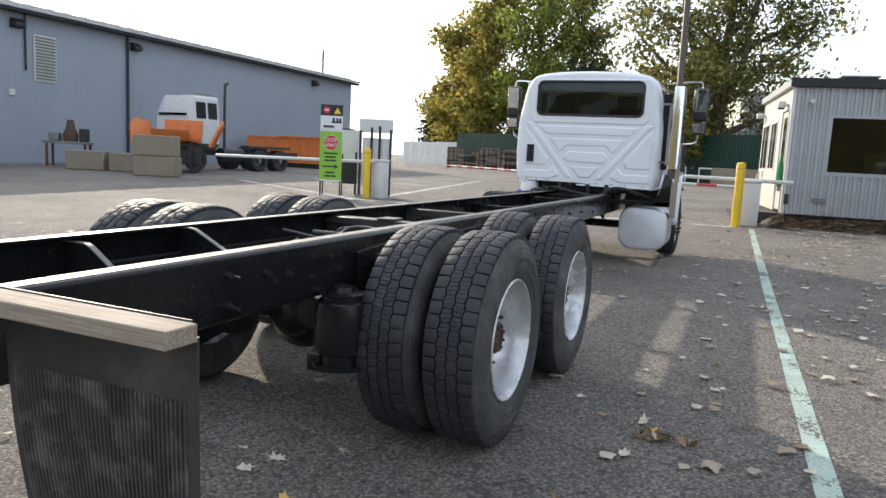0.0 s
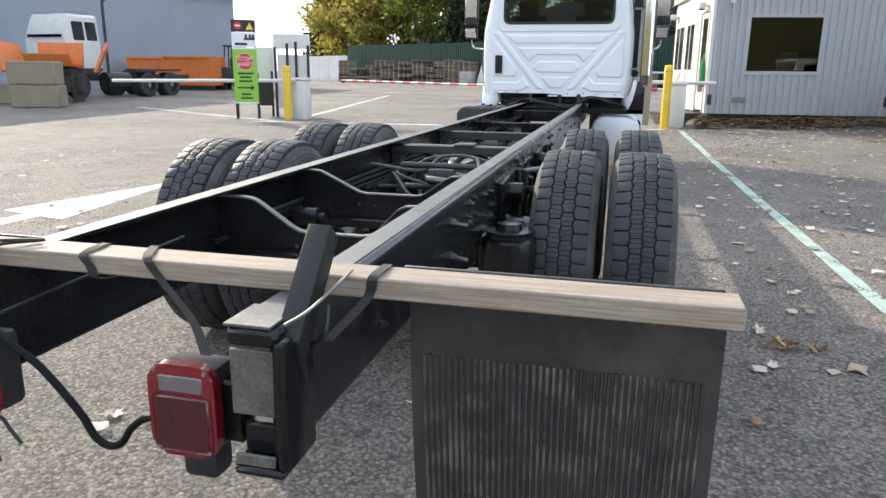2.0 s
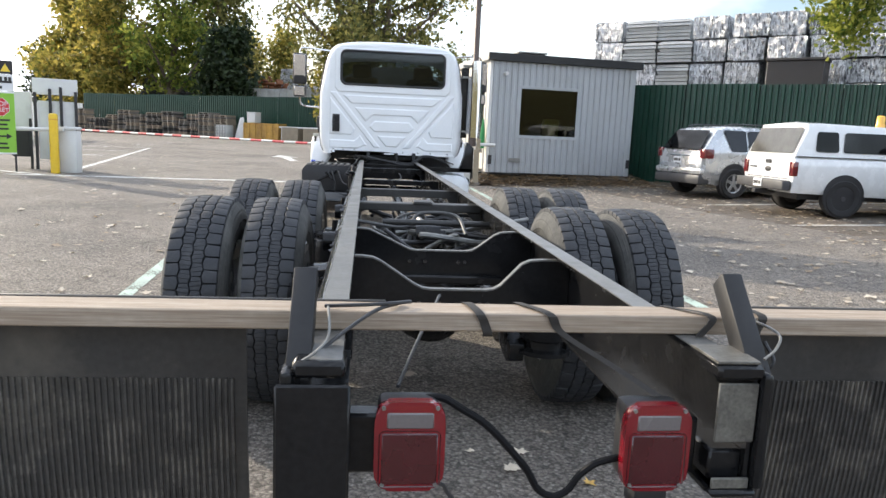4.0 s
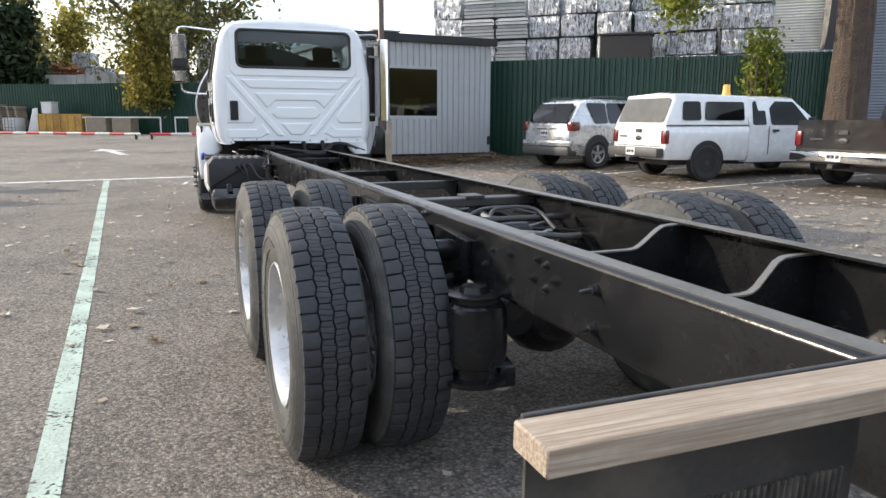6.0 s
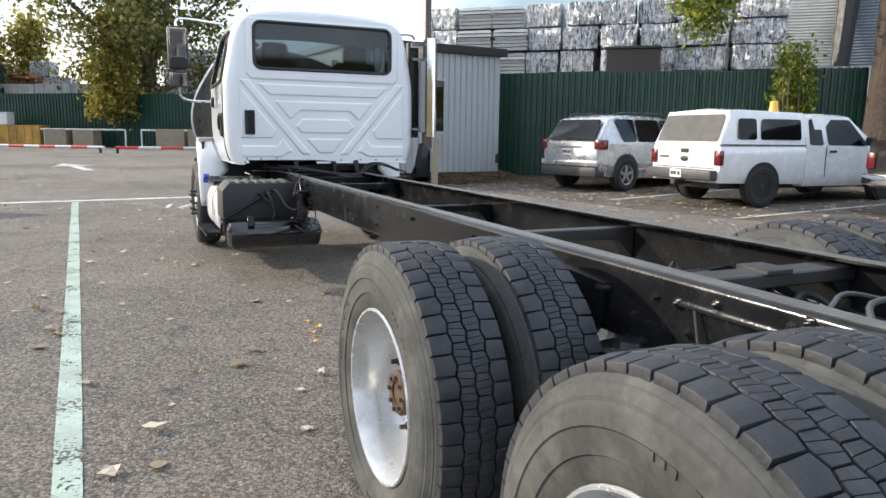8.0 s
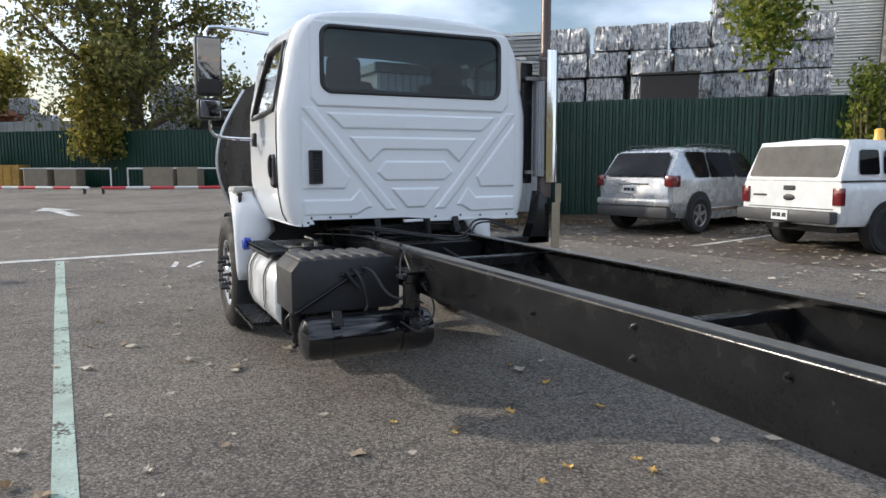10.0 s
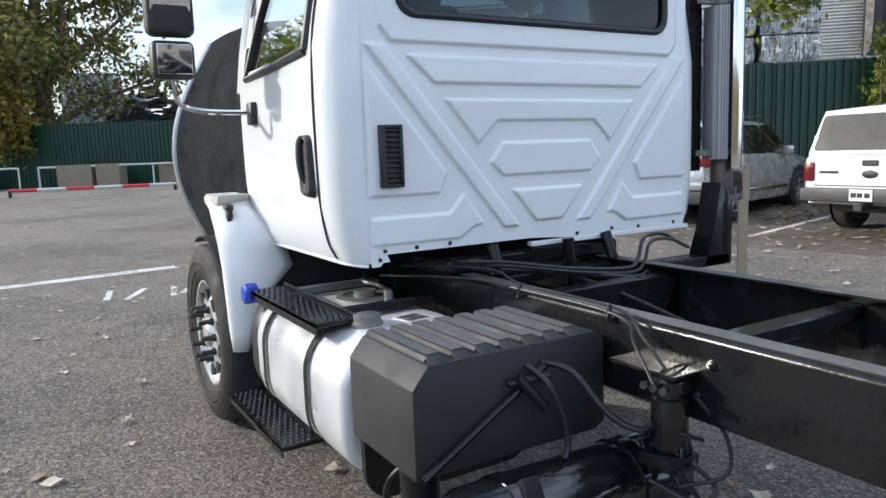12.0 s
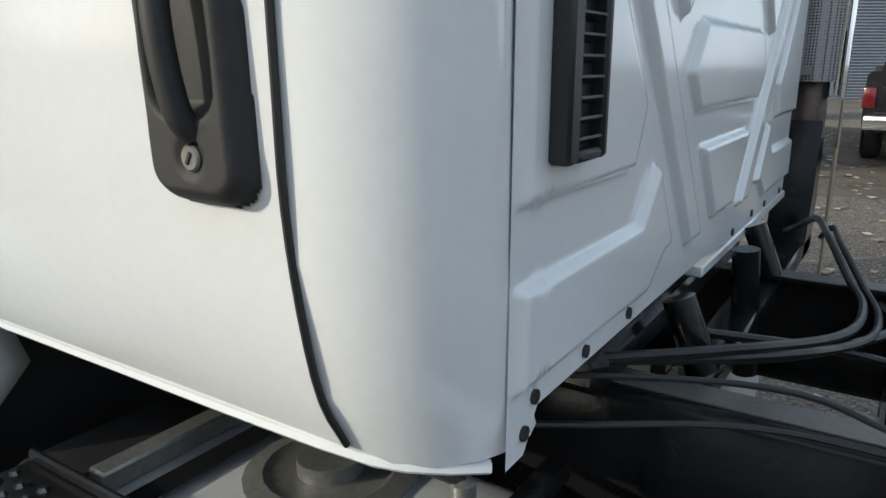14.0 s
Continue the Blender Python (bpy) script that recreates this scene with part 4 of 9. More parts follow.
bm = bmesh.new()
stations = [(CAB_Y + 0.008, 0.165, 0.1), (CAB_Y + 0.001, 0.135, 0.075), (CAB_Y + 0.004, 0.1, 0.05), (CAB_Y + 0.02, 0.062, 0.03), (CAB_Y + 0.05, 0.028, 0.014), (CAB_Y + 0.09, 0.007, 0.004), (CAB_Y + 0.13, 0, 0)]
stations += [(9.1 + 0.1 * k, 0, 0) for k in range(1, 10)] + [(10.1, 0.01, 0.02), (10.2, 0.03, 0.08), (10.3, 0.06, 0.16)]
rings = [[bm.verts.new(p) for p in cab_ring(*s)] for s in stations]
for i, (p, q) in enumerate(zip(rings, rings[1:])):
    for k in range(len(p) - 1):
        c = (p[k].co + q[k + 1].co) / 2
        if 1.93 < c.z < 2.4 and 9.2 < c.y < 10.25 and abs(c.x - CX) > 0.9:
            continue
        bm.faces.new((p[k], p[k + 1], q[k + 1], q[k]))
cab = part("cab", bm, WHITE_PAINT, truck, "glossy white painted steel truck cab", smooth=50)
# front wall of the cab below the windscreen, floor, lining
bm = boxed((CX - 0.97, 10.2, 1.1), (CX + 0.97, 10.3, 1.82), 0.02)
box(bm, (CX - 0.93, 9.05, 1.1), (CX + 0.93, 10.3, 1.15))
part("bulkhead", bm, BLACK_PLASTIC, cab)
for s in (-1, 1):
    bm = tube(bmesh.new(), [(CX + s * 0.99, 10.28, 1.85), (CX + s * 0.95, 10.3, 2.1), (CX + s * 0.9, 10.22, 2.42)], 0.03, 8)
    part("pillar", bm, WHITE_PAINT, cab)
for s in (-1, 1):
    bm = bmesh.new()
    box(bm, (CX + s * 0.45 - 0.24, 9.4, 1.15), (CX + s * 0.45 + 0.24, 9.9, 1.55), 0.06, seg=3)
    box(bm, (CX + s * 0.45 - 0.24, 9.3, 1.5), (CX + s * 0.45 + 0.24, 9.44, 2.18), 0.05, seg=3)
    box(bm, (CX + s * 0.45 - 0.14, 9.3, 2.14), (CX + s * 0.45 + 0.14, 9.4, 2.36), 0.05, seg=3)
    part("seat", bm, SEAT_CLOTH, cab, "dark grey cloth high-back cab seat")
bm = lathe(bmesh.new(), [(0.2, -0.012), (0.225, 0), (0.2, 0.012), (0.18, 0)], 32, "y", (CX - 0.45, 10.0, 1.85), closed=True)
part("steering_wheel", bm, BLACK_PLASTIC, cab)
bm = boxed((CX - 0.9, 10.05, 1.5), (CX + 0.9, 10.25, 1.86), 0.04, seg=2)
part("dashboard", bm, BLACK_PLASTIC, cab)


# stamped rear wall: raised panels round a rear window
def mirrored(poly):
    return [poly, [(-x, z) for x, z in reversed(poly)]]


PANELS = [[(-0.7, 1.893), (0.7, 1.893), (0.58, 1.787), (-0.58, 1.787)],
          [(-0.53, 1.722), (0.53, 1.722), (0.375, 1.54), (0.275, 1.634), (-0.275, 1.634), (-0.375, 1.54)],
          [(-0.25, 1.541), (0.25, 1.541), (0.315, 1.46), (0.25, 1.4), (-0.25, 1.4), (-0.315, 1.46)],
          [(-0.2, 1.334), (0.2, 1.334), (0.075, 1.19), (-0.075, 1.19)],
          [(-0.77, 1.942), (0.77, 1.942), (0.82, 2.0), (0.82, 2.545), (-0.82, 2.545), (-0.82, 2.0)]]
PANELS += mirrored([(-0.885, 1.93), (-0.8, 1.93), (-0.168, 1.175), (-0.25, 1.175)])
PANELS += mirrored([(-0.885, 1.85), (-0.535, 1.425), (-0.572, 1.343), (-0.885, 1.343)])
PANELS += mirrored([(-0.885, 1.258), (-0.527, 1.257), (-0.456, 1.333), (-0.36, 1.2), (-0.41, 1.192), (-0.48, 1.148), (-0.885, 1.15)])
WIN_W, WIN_Z0, WIN_Z1, WIN_R = 0.735, 2.048, 2.512, 0.075


def inside_depth(poly, X, Z):
    """How deep points lie inside a polygon, negative outside."""
    d = np.full(X.shape, 9.0)
    odd = np.zeros(X.shape, bool)
    for (ax, az), (bx, bz) in zip(poly, poly[1:] + poly[:1]):
        ex, ez = bx - ax, bz - az
        t = np.clip(((X - ax) * ex + (Z - az) * ez) / (ex * ex + ez * ez), 0, 1)
        d = np.minimum(d, np.hypot(X - ax - t * ex, Z - az - t * ez))
        if az != bz:
            odd ^= ((az > Z) != (bz > Z)) & (X < ex * (Z - az) / (bz - az) + ax)
    return np.where(odd, d, -d)


NU, NV = 320, 270
uu, vv = np.meshgrid(np.linspace(-1, 1, NU + 1), np.linspace(0, 1, NV + 1))
width = 0.895 - 0.13 * np.clip((vv - 0.84) / 0.16, 0, 1) ** 2
DX = uu * width
low = 1.112 - 0.022 * np.clip((DX + 0.1) / 0.3, 0, 1) - 0.046 * np.clip((-DX - 0.824) / 0.03, 0, 1)
ZZ = low + vv * (2.596 - 0.03 * uu ** 4 - low)
YY = np.full(DX.shape, CAB_Y)
for poly in PANELS:
    s = np.clip((inside_depth(poly, DX, ZZ) + 0.004) / 0.009, 0, 1)
    YY = YY - 0.013 * (s * s * (3 - 2 * s))
bm = bmesh.new()
vg = [[bm.verts.new((CX + DX[j, i], YY[j, i], ZZ[j, i])) for i in range(NU + 1)] for j in range(NV + 1)]
for j in range(NV):
    for i in range(NU):
        cx, cz = DX[j : j + 2, i : i + 2].mean(), ZZ[j : j + 2, i : i + 2].mean()
        if math.hypot(max(abs(cx) - WIN_W + WIN_R, 0), max(abs(cz - (WIN_Z0 + WIN_Z1) / 2) - (WIN_Z1 - WIN_Z0) / 2 + WIN_R, 0)) < WIN_R and abs(cx) < WIN_W and WIN_Z0 < cz < WIN_Z1:
            continue
        bm.faces.new((vg[j][i], vg[j][i + 1], vg[j + 1][i + 1], vg[j + 1][i]))
rear_wall = part("rear_panel", bm, WHITE_PAINT, cab, "white stamped steel rear wall with raised V-shaped panels", smooth=60)
outline = []
for cxs, czs, a0 in ((1, 1, 0), (-1, 1, 90), (-1, -1, 180), (1, -1, 270)):
    for k in range(7):
        a = radians(a0 + 15 * k)
        outline.append((CX + cxs * (WIN_W - WIN_R) + WIN_R * math.cos(a), (WIN_Z0 + WIN_Z1) / 2 + czs * ((WIN_Z1 - WIN_Z0) / 2 - WIN_R) + WIN_R * math.sin(a)))
bm = prism(bmesh.new(), outline, CAB_Y - 0.002, CAB_Y + 0.004, "y")
rear_window = part("rear_window", bm, CAB_GLASS, cab, "dark tinted rear window with rounded corners")
bm = tube(bmesh.new(), [(x, CAB_Y - 0.012, z) for x, z in outline + outline[:1]], 0.017, 8, steps=1)
part("window_seal", bm, BLACK_PLASTIC, rear_window, "black rubber window seal")
VX0, VX1, VZ0, VZ1 = CX - 0.848, CX - 0.747, 1.378, 1.622
vent = part("cab_vent", boxed((VX0 + 0.004, CAB_Y - 0.02, VZ0 + 0.004), (VX1 - 0.004, CAB_Y, VZ1 - 0.004), 0.003), BLACK_PLASTIC, cab, "black plastic louvred vent on the rear wall")
for a, b in (((VX0, VZ0), (VX0 + 0.026, VZ1)), ((VX1 - 0.014, VZ0), (VX1, VZ1)), ((VX0 + 0.026, VZ1 - 0.014), (VX1 - 0.014, VZ1)), ((VX0 + 0.026, VZ0), (VX1 - 0.014, VZ0 + 0.012))):
    part("vent_frame", boxed((a[0], CAB_Y - 0.036, a[1]), (b[0], CAB_Y - 0.012, b[1]), 0.004), BLACK_PLASTIC, vent)
for k in range(11):
    bm = boxed((VX0 + 0.026, -0.004, -0.0015), (VX1 - 0.014, 0.008, 0.0015), 0, Matrix.Translation((0, CAB_Y - 0.03, VZ0 + 0.022 + k * 0.0198)) @ Matrix.Rotation(-0.5, 4, "X"))
    part("louvre", bm, BLACK_PLASTIC, vent)
# black discs stand in for the dark insides of open holes
for x, z in ((-0.803, 1.126), (-0.827, 1.093), (-0.66, 1.128), (-0.5, 1.13), (0.2, 1.11), (0.42, 1.115), (0.6, 1.11), (0.85, 1.11)):
    part("hole_disc", rod(bmesh.new(), (x, CAB_Y - 0.004, z), (x, CAB_Y + 0.004, z), 0.009, 8), BLACK_PLASTIC, rear_wall)
# turned lower lip of the rear wall
bm = boxed((CX - 0.1, CAB_Y - 0.004, 1.072), (CX + 0.93, CAB_Y + 0.03, 1.094), 0.003)
part("panel_lip", bm, WHITE_PAINT, rear_wall)


def side_x(z):
    pts = sorted((b, a) for a, b in SECTION)
    return float(np.interp(z, [p[0] for p in pts], [p[1] for p in pts]))


# doors on both sides
for s in (-1, 1):
    bm = bmesh.new()
    ys = [9.115 + 0.0855 * k for k in range(13)]
    zs = [1.096, 1.15, 1.25, 1.4, 1.55, 1.7, 1.85, 1.925, 2.05, 2.2, 2.34, 2.41, 2.47]
    def back_edge(z):
        return -0.012 * max(0, (1.35 - z) / 0.25) ** 1.6
    grid = [[bm.verts.new((CX + s * (side_x(z) + 0.004), y + (back_edge(z) if k < 3 else 0) * (1 - k / 3 if k < 3 else 0), z)) for k, y in enumerate(ys)] for z in zs]
    for j in range(len(zs) - 1):
        for k in range(len(ys) - 1):
            zc, yc = (zs[j] + zs[j + 1]) / 2, (ys[k] + ys[k + 1]) / 2
            if 1.93 < zc < 2.4 and 9.17 < yc < 10.05 - (zc - 1.93) * 0.55:
                continue
            if yc > 10.15 - max(0, zc - 1.9) * 0.55:
                continue
            bm.faces.new((grid[j][k], grid[j][k + 1], grid[j + 1][k + 1], grid[j + 1][k]))
    door = part("door", bm, WHITE_PAINT, cab, "white cab door with black recessed handle")
    seam = [(CX + s * (side_x(z) + 0.005), 9.115 + back_edge(z), z) for z in (1.1, 1.16, 1.25, 1.35, 1.45, 1.6, 1.8, 2.0, 2.2, 2.4)]
    part("door_seam", tube(bmesh.new(), seam, 0.004, 6, 3), BLACK_PLASTIC, door)
    part("sill_edge", tube(bmesh.new(), [(CX + s * x, y, z) for x, y, z in ((0.9, 8.985, 1.07), (0.955, 9.05, 1.078), (0.975, 9.15, 1.083), (0.977, 9.5, 1.084), (0.977, 10.05, 1.084))], 0.008, 6, 2), WHITE_PAINT, door)
    glass_edge = [(9.17, 1.925), (9.6, 1.905), (10.0, 1.895), (9.86, 2.15), (9.72, 2.4), (9.4, 2.42), (9.17, 2.41), (9.16, 2.2)]
    part("window_seal", tube(bmesh.new(), [(CX + s * (side_x(z) + 0.006), y, z) for y, z in glass_edge + glass_edge[:1]], 0.02, 8, 1), BLACK_PLASTIC, door)
    bm = bmesh.new()
    for z0, z1 in zip((1.92, 2.08, 2.24), (2.08, 2.24, 2.41)):
        bm.faces.new([bm.verts.new((CX + s * (side_x(z) - 0.004), y, z)) for y, z in ((9.17, z0), (10.0 - (z0 - 1.9) * 0.55, z0), (10.0 - (z1 - 1.9) * 0.55, z1), (9.17, z1))])
    part("door_glass", bm, CLEAR_GLASS, door)
    # recessed handle: rounded plate with a deep bowl behind an upright grip
    xh = CX + s * (side_x(1.47) + 0.004)
    GY, GZ = np.meshgrid(np.linspace(9.135, 9.285, 46), np.linspace(1.342, 1.602, 78))

    def rounded(y0, y1, z0, z1, rad):
        qy = np.abs(GY - (y0 + y1) / 2 - 0.045 * (GZ - 1.47)) - (y1 - y0) / 2 + rad
        qz = np.abs(GZ - (z0 + z1) / 2) - (z1 - z0) / 2 + rad
        return rad - np.hypot(np.maximum(qy, 0), np.maximum(qz, 0)) - np.minimum(np.maximum(qy, qz), 0)

    edge, bowl = rounded(9.146, 9.275, 1.348, 1.596, 0.036), rounded(9.166, 9.257, 1.425, 1.582, 0.03)
    boss = 0.02 - np.hypot(GY - 9.204, GZ - 1.392)
    out = 0.024 * np.clip(edge / 0.014, 0, 1) ** 0.5 - 0.02 * np.clip(bowl / 0.014, 0, 1) - 0.004 * np.clip(boss / 0.004, 0, 1)
    bm = bmesh.new()
    vs = {}
    for jz in range(77):
        for ky in range(45):
            if edge[jz : jz + 2, ky : ky + 2].max() > 0:
                quad = []
                for q in ((jz, ky), (jz, ky + 1), (jz + 1, ky + 1), (jz + 1, ky)):
                    if q not in vs:
                        vs[q] = bm.verts.new((xh + s * (out[q] if edge[q] > 0 else -0.002), GY[q], GZ[q]))
                    quad.append(vs[q])
                bm.faces.new(quad)
    handle = part("door_handle", bm, GREY_PLASTIC, door, "black plastic door handle plate with lock", smooth=60)
    bm = tube(bmesh.new(), [(xh + s * 0.014, 9.222, 1.588), (xh + s * 0.03, 9.22, 1.565), (xh + s * 0.036, 9.214, 1.5), (xh + s * 0.03, 9.207, 1.435), (xh + s * 0.016, 9.203, 1.412)], 0.013, 10)
    part("grip", bm, GREY_PLASTIC, handle)
    part("lock", lathe(bmesh.new(), [(0.0125, -0.01), (0.0125, 0.001), (0.0105, 0.003), (0.0, 0.003)], 18, "x", (0, 0, 0)), WORN_METAL, handle).matrix_basis = Matrix.Translation((xh + s * 0.021, 9.204, 1.392)) @ Matrix.Rotation(0 if s > 0 else math.pi, 4, "Z")
    part("key_slot", boxed((-0.0012, -0.0015, -0.006), (0.0012, 0.0015, 0.006), 0, Matrix.Translation((xh + s * 0.0245, 9.204, 1.392)) @ Matrix.Rotation(0.5, 4, "X")), BLACK_PLASTIC, handle)
    # mirrors on tube arms
    mx = CX + s * 1.4
    bm = boxed((mx - 0.105, 9.86, 2.07), (mx + 0.105, 9.97, 2.535), 0.035, seg=3)
    mirror = part("mirror", bm, BLACK_PLASTIC, truck, "tall black door mirror on a tube arm")
    part("mirror_glass", boxed((mx - 0.086, 9.846, 2.095), (mx + 0.086, 9.852, 2.51), 0.002, Matrix.Translation((mx, 9.85, 2.3)) @ Matrix.Rotation(radians(8), 4, "X") @ Matrix.Translation((-mx, -9.85, -2.3))), MIRROR, mirror)
    bm = boxed((mx - 0.095, 9.86, 1.88), (mx + 0.095, 9.96, 2.05), 0.03, seg=3)
    part("wide_mirror", bm, BLACK_PLASTIC, mirror)
    part("mirror_glass", boxed((mx - 0.075, 9.848, 1.9), (mx + 0.075, 9.853, 2.03), 0.002, Matrix.Translation((mx, 9.85, 1.965)) @ Matrix.Rotation(radians(7), 4, "X") @ Matrix.Translation((-mx, -9.85, -1.965))), MIRROR, mirror)
    bm = tube(bmesh.new(), [(CX + s * 1.03, 9.9, 1.73), (mx - s * 0.12, 9.93, 1.74), (mx - s * 0.02, 9.94, 1.78), (mx, 9.94, 1.9)], 0.014, 8)
    part("mirror_arm", bm, CHROME, mirror, "bright tube mirror arm")
    bm = tube(bmesh.new(), [(mx, 9.94, 2.5), (mx, 9.94, 2.58), (mx - s * 0.08, 9.92, 2.62), (CX + s * 0.92, 9.85, 2.58)], 0.014, 8)
    part("mirror_arm", bm, CHROME, mirror, "bright tube mirror arm")
    part("arm_foot", boxed((CX + s * 1.045 - 0.03, 9.86, 1.67), (CX + s * 1.045 + 0.03, 9.94, 1.78), 0.012, seg=2), BLACK_PLASTIC, mirror)
# small sticker on the driver's door
part("sticker", boxed((CX - 1.037, 10.0, 1.6), (CX - 1.0355, 10.06, 1.7)), material("red_sticker", (0.6, 0.06, 0.05), 0.5), cab, "small red and white sticker on the door edge")

# fenders and the tilted hood
for s in (-1, 1):
    bm = bmesh.new()
    prev = None
    rows_f = [(1.3, 1.045, 10.12, 1.215, 10.34), (1.26, 1.045, 10.06, 1.222, 10.22), (1.16, 1.0, 9.93, 1.228, 10.11), (1.08, 0.93, 9.925, 1.23, 10.05), (0.97, 0.9, 9.91, 1.23, 10.0), (0.85, 1.02, 9.91, 1.228, 9.99), (0.75, 1.09, 9.92, 1.224, 9.99), (0.65, 1.12, 9.93, 1.22, 9.99), (0.55, 1.14, 9.945, 1.21, 9.99)]
    for z, xi, yi, xo, yo in rows_f:
        arc = [k / 8 * math.pi / 2 for k in range(9)]
        ring = [bm.verts.new((CX + s * (xi + (xo - xi) * math.sin(a)), yi + (yo - yi) * (1 - math.cos(a)), z)) for a in arc]
        ring.append(bm.verts.new((CX + s * (xo - 0.008), yo + 0.018, z)))
        ring.append(bm.verts.new((CX + s * (xo - 0.04), yo + 0.024, z)))
        if prev:
            for q in range(10):
                bm.faces.new((prev[q], prev[q + 1], ring[q + 1], ring[q]))
        prev = ring
    fender = part("fender", bm, WHITE_PAINT, truck, "white plastic fender panel behind the front wheel", smooth=60)
    shell = fender.modifiers.new("Thickness", "SOLIDIFY")
    shell.thickness, shell.offset = 0.006, 0
    # added black sheet stands in for brackets and the dark cab underside
    part("dark_fill_panel", boxed((min(CX + s * 1.0, CX + s * 0.45), 9.96, 0.45), (max(CX + s * 1.0, CX + s * 0.45), 9.975, 1.08), 0.003), BLACK_PLASTIC, fender, "black sheet added in place of dark brackets under the door")
    bm = prism(bmesh.new(), [(10.12, 1.285), (10.4, 1.27), (10.42, 1.315), (10.36, 1.335), (10.24, 1.318), (10.1, 1.335)], CX + s * 1.12 - 0.085, CX + s * 1.12 + 0.085, "x", 0.012)
    part("fender_top", bm, material("weathered_white_plastic", (0.5, 0.5, 0.46), 0.6, var=0.2, scale=12, dirt=0.6, dirt_color=(0.3, 0.28, 0.2), dirt_scale=14), fender, "weathered grey-white pad on top of the fender")
    bm = boxed((CX + s * 1.165 - 0.014, 10.03, 1.2), (CX + s * 1.165 + 0.014, 10.075, 1.262), 0.006)
    box(bm, (CX + s * 1.165 - 0.02, 10.022, 1.256), (CX + s * 1.165 + 0.02, 10.09, 1.288), 0.008)
    part("hood_latch", bm, BLACK_PLASTIC, fender, "black rubber hood latch")
    bm = bmesh.new()
    cols = []
    for k in range(13):                           # liner arching over the tyre
        a = radians(66 + k * 6.5)
        cols.append([bm.verts.new((CX + s * x, 10.5 + q * math.cos(a), 0.547 + q * math.sin(a))) for x, q in ((0.86, 0.54), (1.21, 0.54), (1.21, 0.547), (0.86, 0.547))])
    for p, q in zip(cols, cols[1:]):
        for k in range(4):
            bm.faces.new((p[k], p[(k + 1) % 4], q[(k + 1) % 4], q[k]))
    bm.faces.new(cols[0])
    bm.faces.new(cols[-1])
    part("splash_guard", bm, BLACK_PLASTIC, fender, "black liner arching over the front tyre", smooth=40)
bm = bmesh.new()
NH, NK = 24, 16
prev = None
for j in range(NK + 1):
    v = j / NK
    ring = []
    for i in range(NH + 1):
        u = -1 + 2 * i / NH
        half = 0.78 + 0.38 * math.sin(math.pi * (0.12 + 0.8 * v)) ** 1.2
        x = CX + u * half
        z = 0.95 + v * (1.62 - 0.28 * abs(u) ** 2.2)
        y = 12.35 - 0.85 * abs(u) ** 3.2 * (0.55 + 0.45 * math.sin(math.pi * v)) - 0.25 * (v - 0.5) ** 2 - 0.35 * v
        ring.append(bm.verts.new((x, y, z)))
    if prev:
        for i in range(NH):
            bm.faces.new((prev[i], prev[i + 1], ring[i + 1], ring[i]))
    prev = ring
HOOD_IN = material("grey_fibreglass_underside", (0.17, 0.165, 0.16), 0.35, var=0.4, scale=2.5, fine=30, bump=0.002, dirt=0.75, dirt_color=(0.03, 0.03, 0.03), dirt_scale=4)
bmesh.ops.solidify(bm, geom=bm.faces[:], thickness=0.015)
hood = part("hood", bm, HOOD_IN, truck, "tilted-open hood showing its dark grey underside", smooth=60)
rim_line = [(CX - 0.78 - 0.38 * math.sin(math.pi * (0.12 + 0.8 * v)) ** 1.2 - 0.006, 11.5 - 0.25 * (v - 0.5) ** 2 - 0.35 * v + 0.85 * 0.45 * (1 - math.sin(math.pi * v)), 0.95 + v * 1.34) for v in [k / 10 for k in range(11)]]
part("hood_edge", tube(bmesh.new(), rim_line, 0.014, 8, 3), WHITE_PAINT, hood, "white painted edge of the hood")
bm = bmesh.new()
box(bm, (CX - 0.45, 11.3, 0.8), (CX + 0.45, 11.5, 1.5), 0.03)
box(bm, (CX - 0.3, 10.35, 1.0), (CX + 0.3, 11.2, 1.5), 0.08, seg=2)
part("engine", bm, BLACK_FRAME, truck, "dark engine block and radiator under the open hood")

# ---------- fuel tanks, boxes, steps ----------
OFF_LABEL = material("worn_paper_label", (0.55, 0.53, 0.47), 0.6, var=0.3, scale=30, dirt=0.4, dirt_color=(0.2, 0.19, 0.17), dirt_scale=25)


def tank_section(xc, zc, hx, hz, r):
    pts = []
    for sx, sz, a0 in ((1, 1, 0), (-1, 1, 90), (-1, -1, 180), (1, -1, 270)):
        for k in range(8):
            a = radians(a0 + 90 * k / 7)
            pts.append((xc + sx * (hx - r) + r * math.cos(a), zc + sz * (hz - r) + r * math.sin(a)))
    return pts


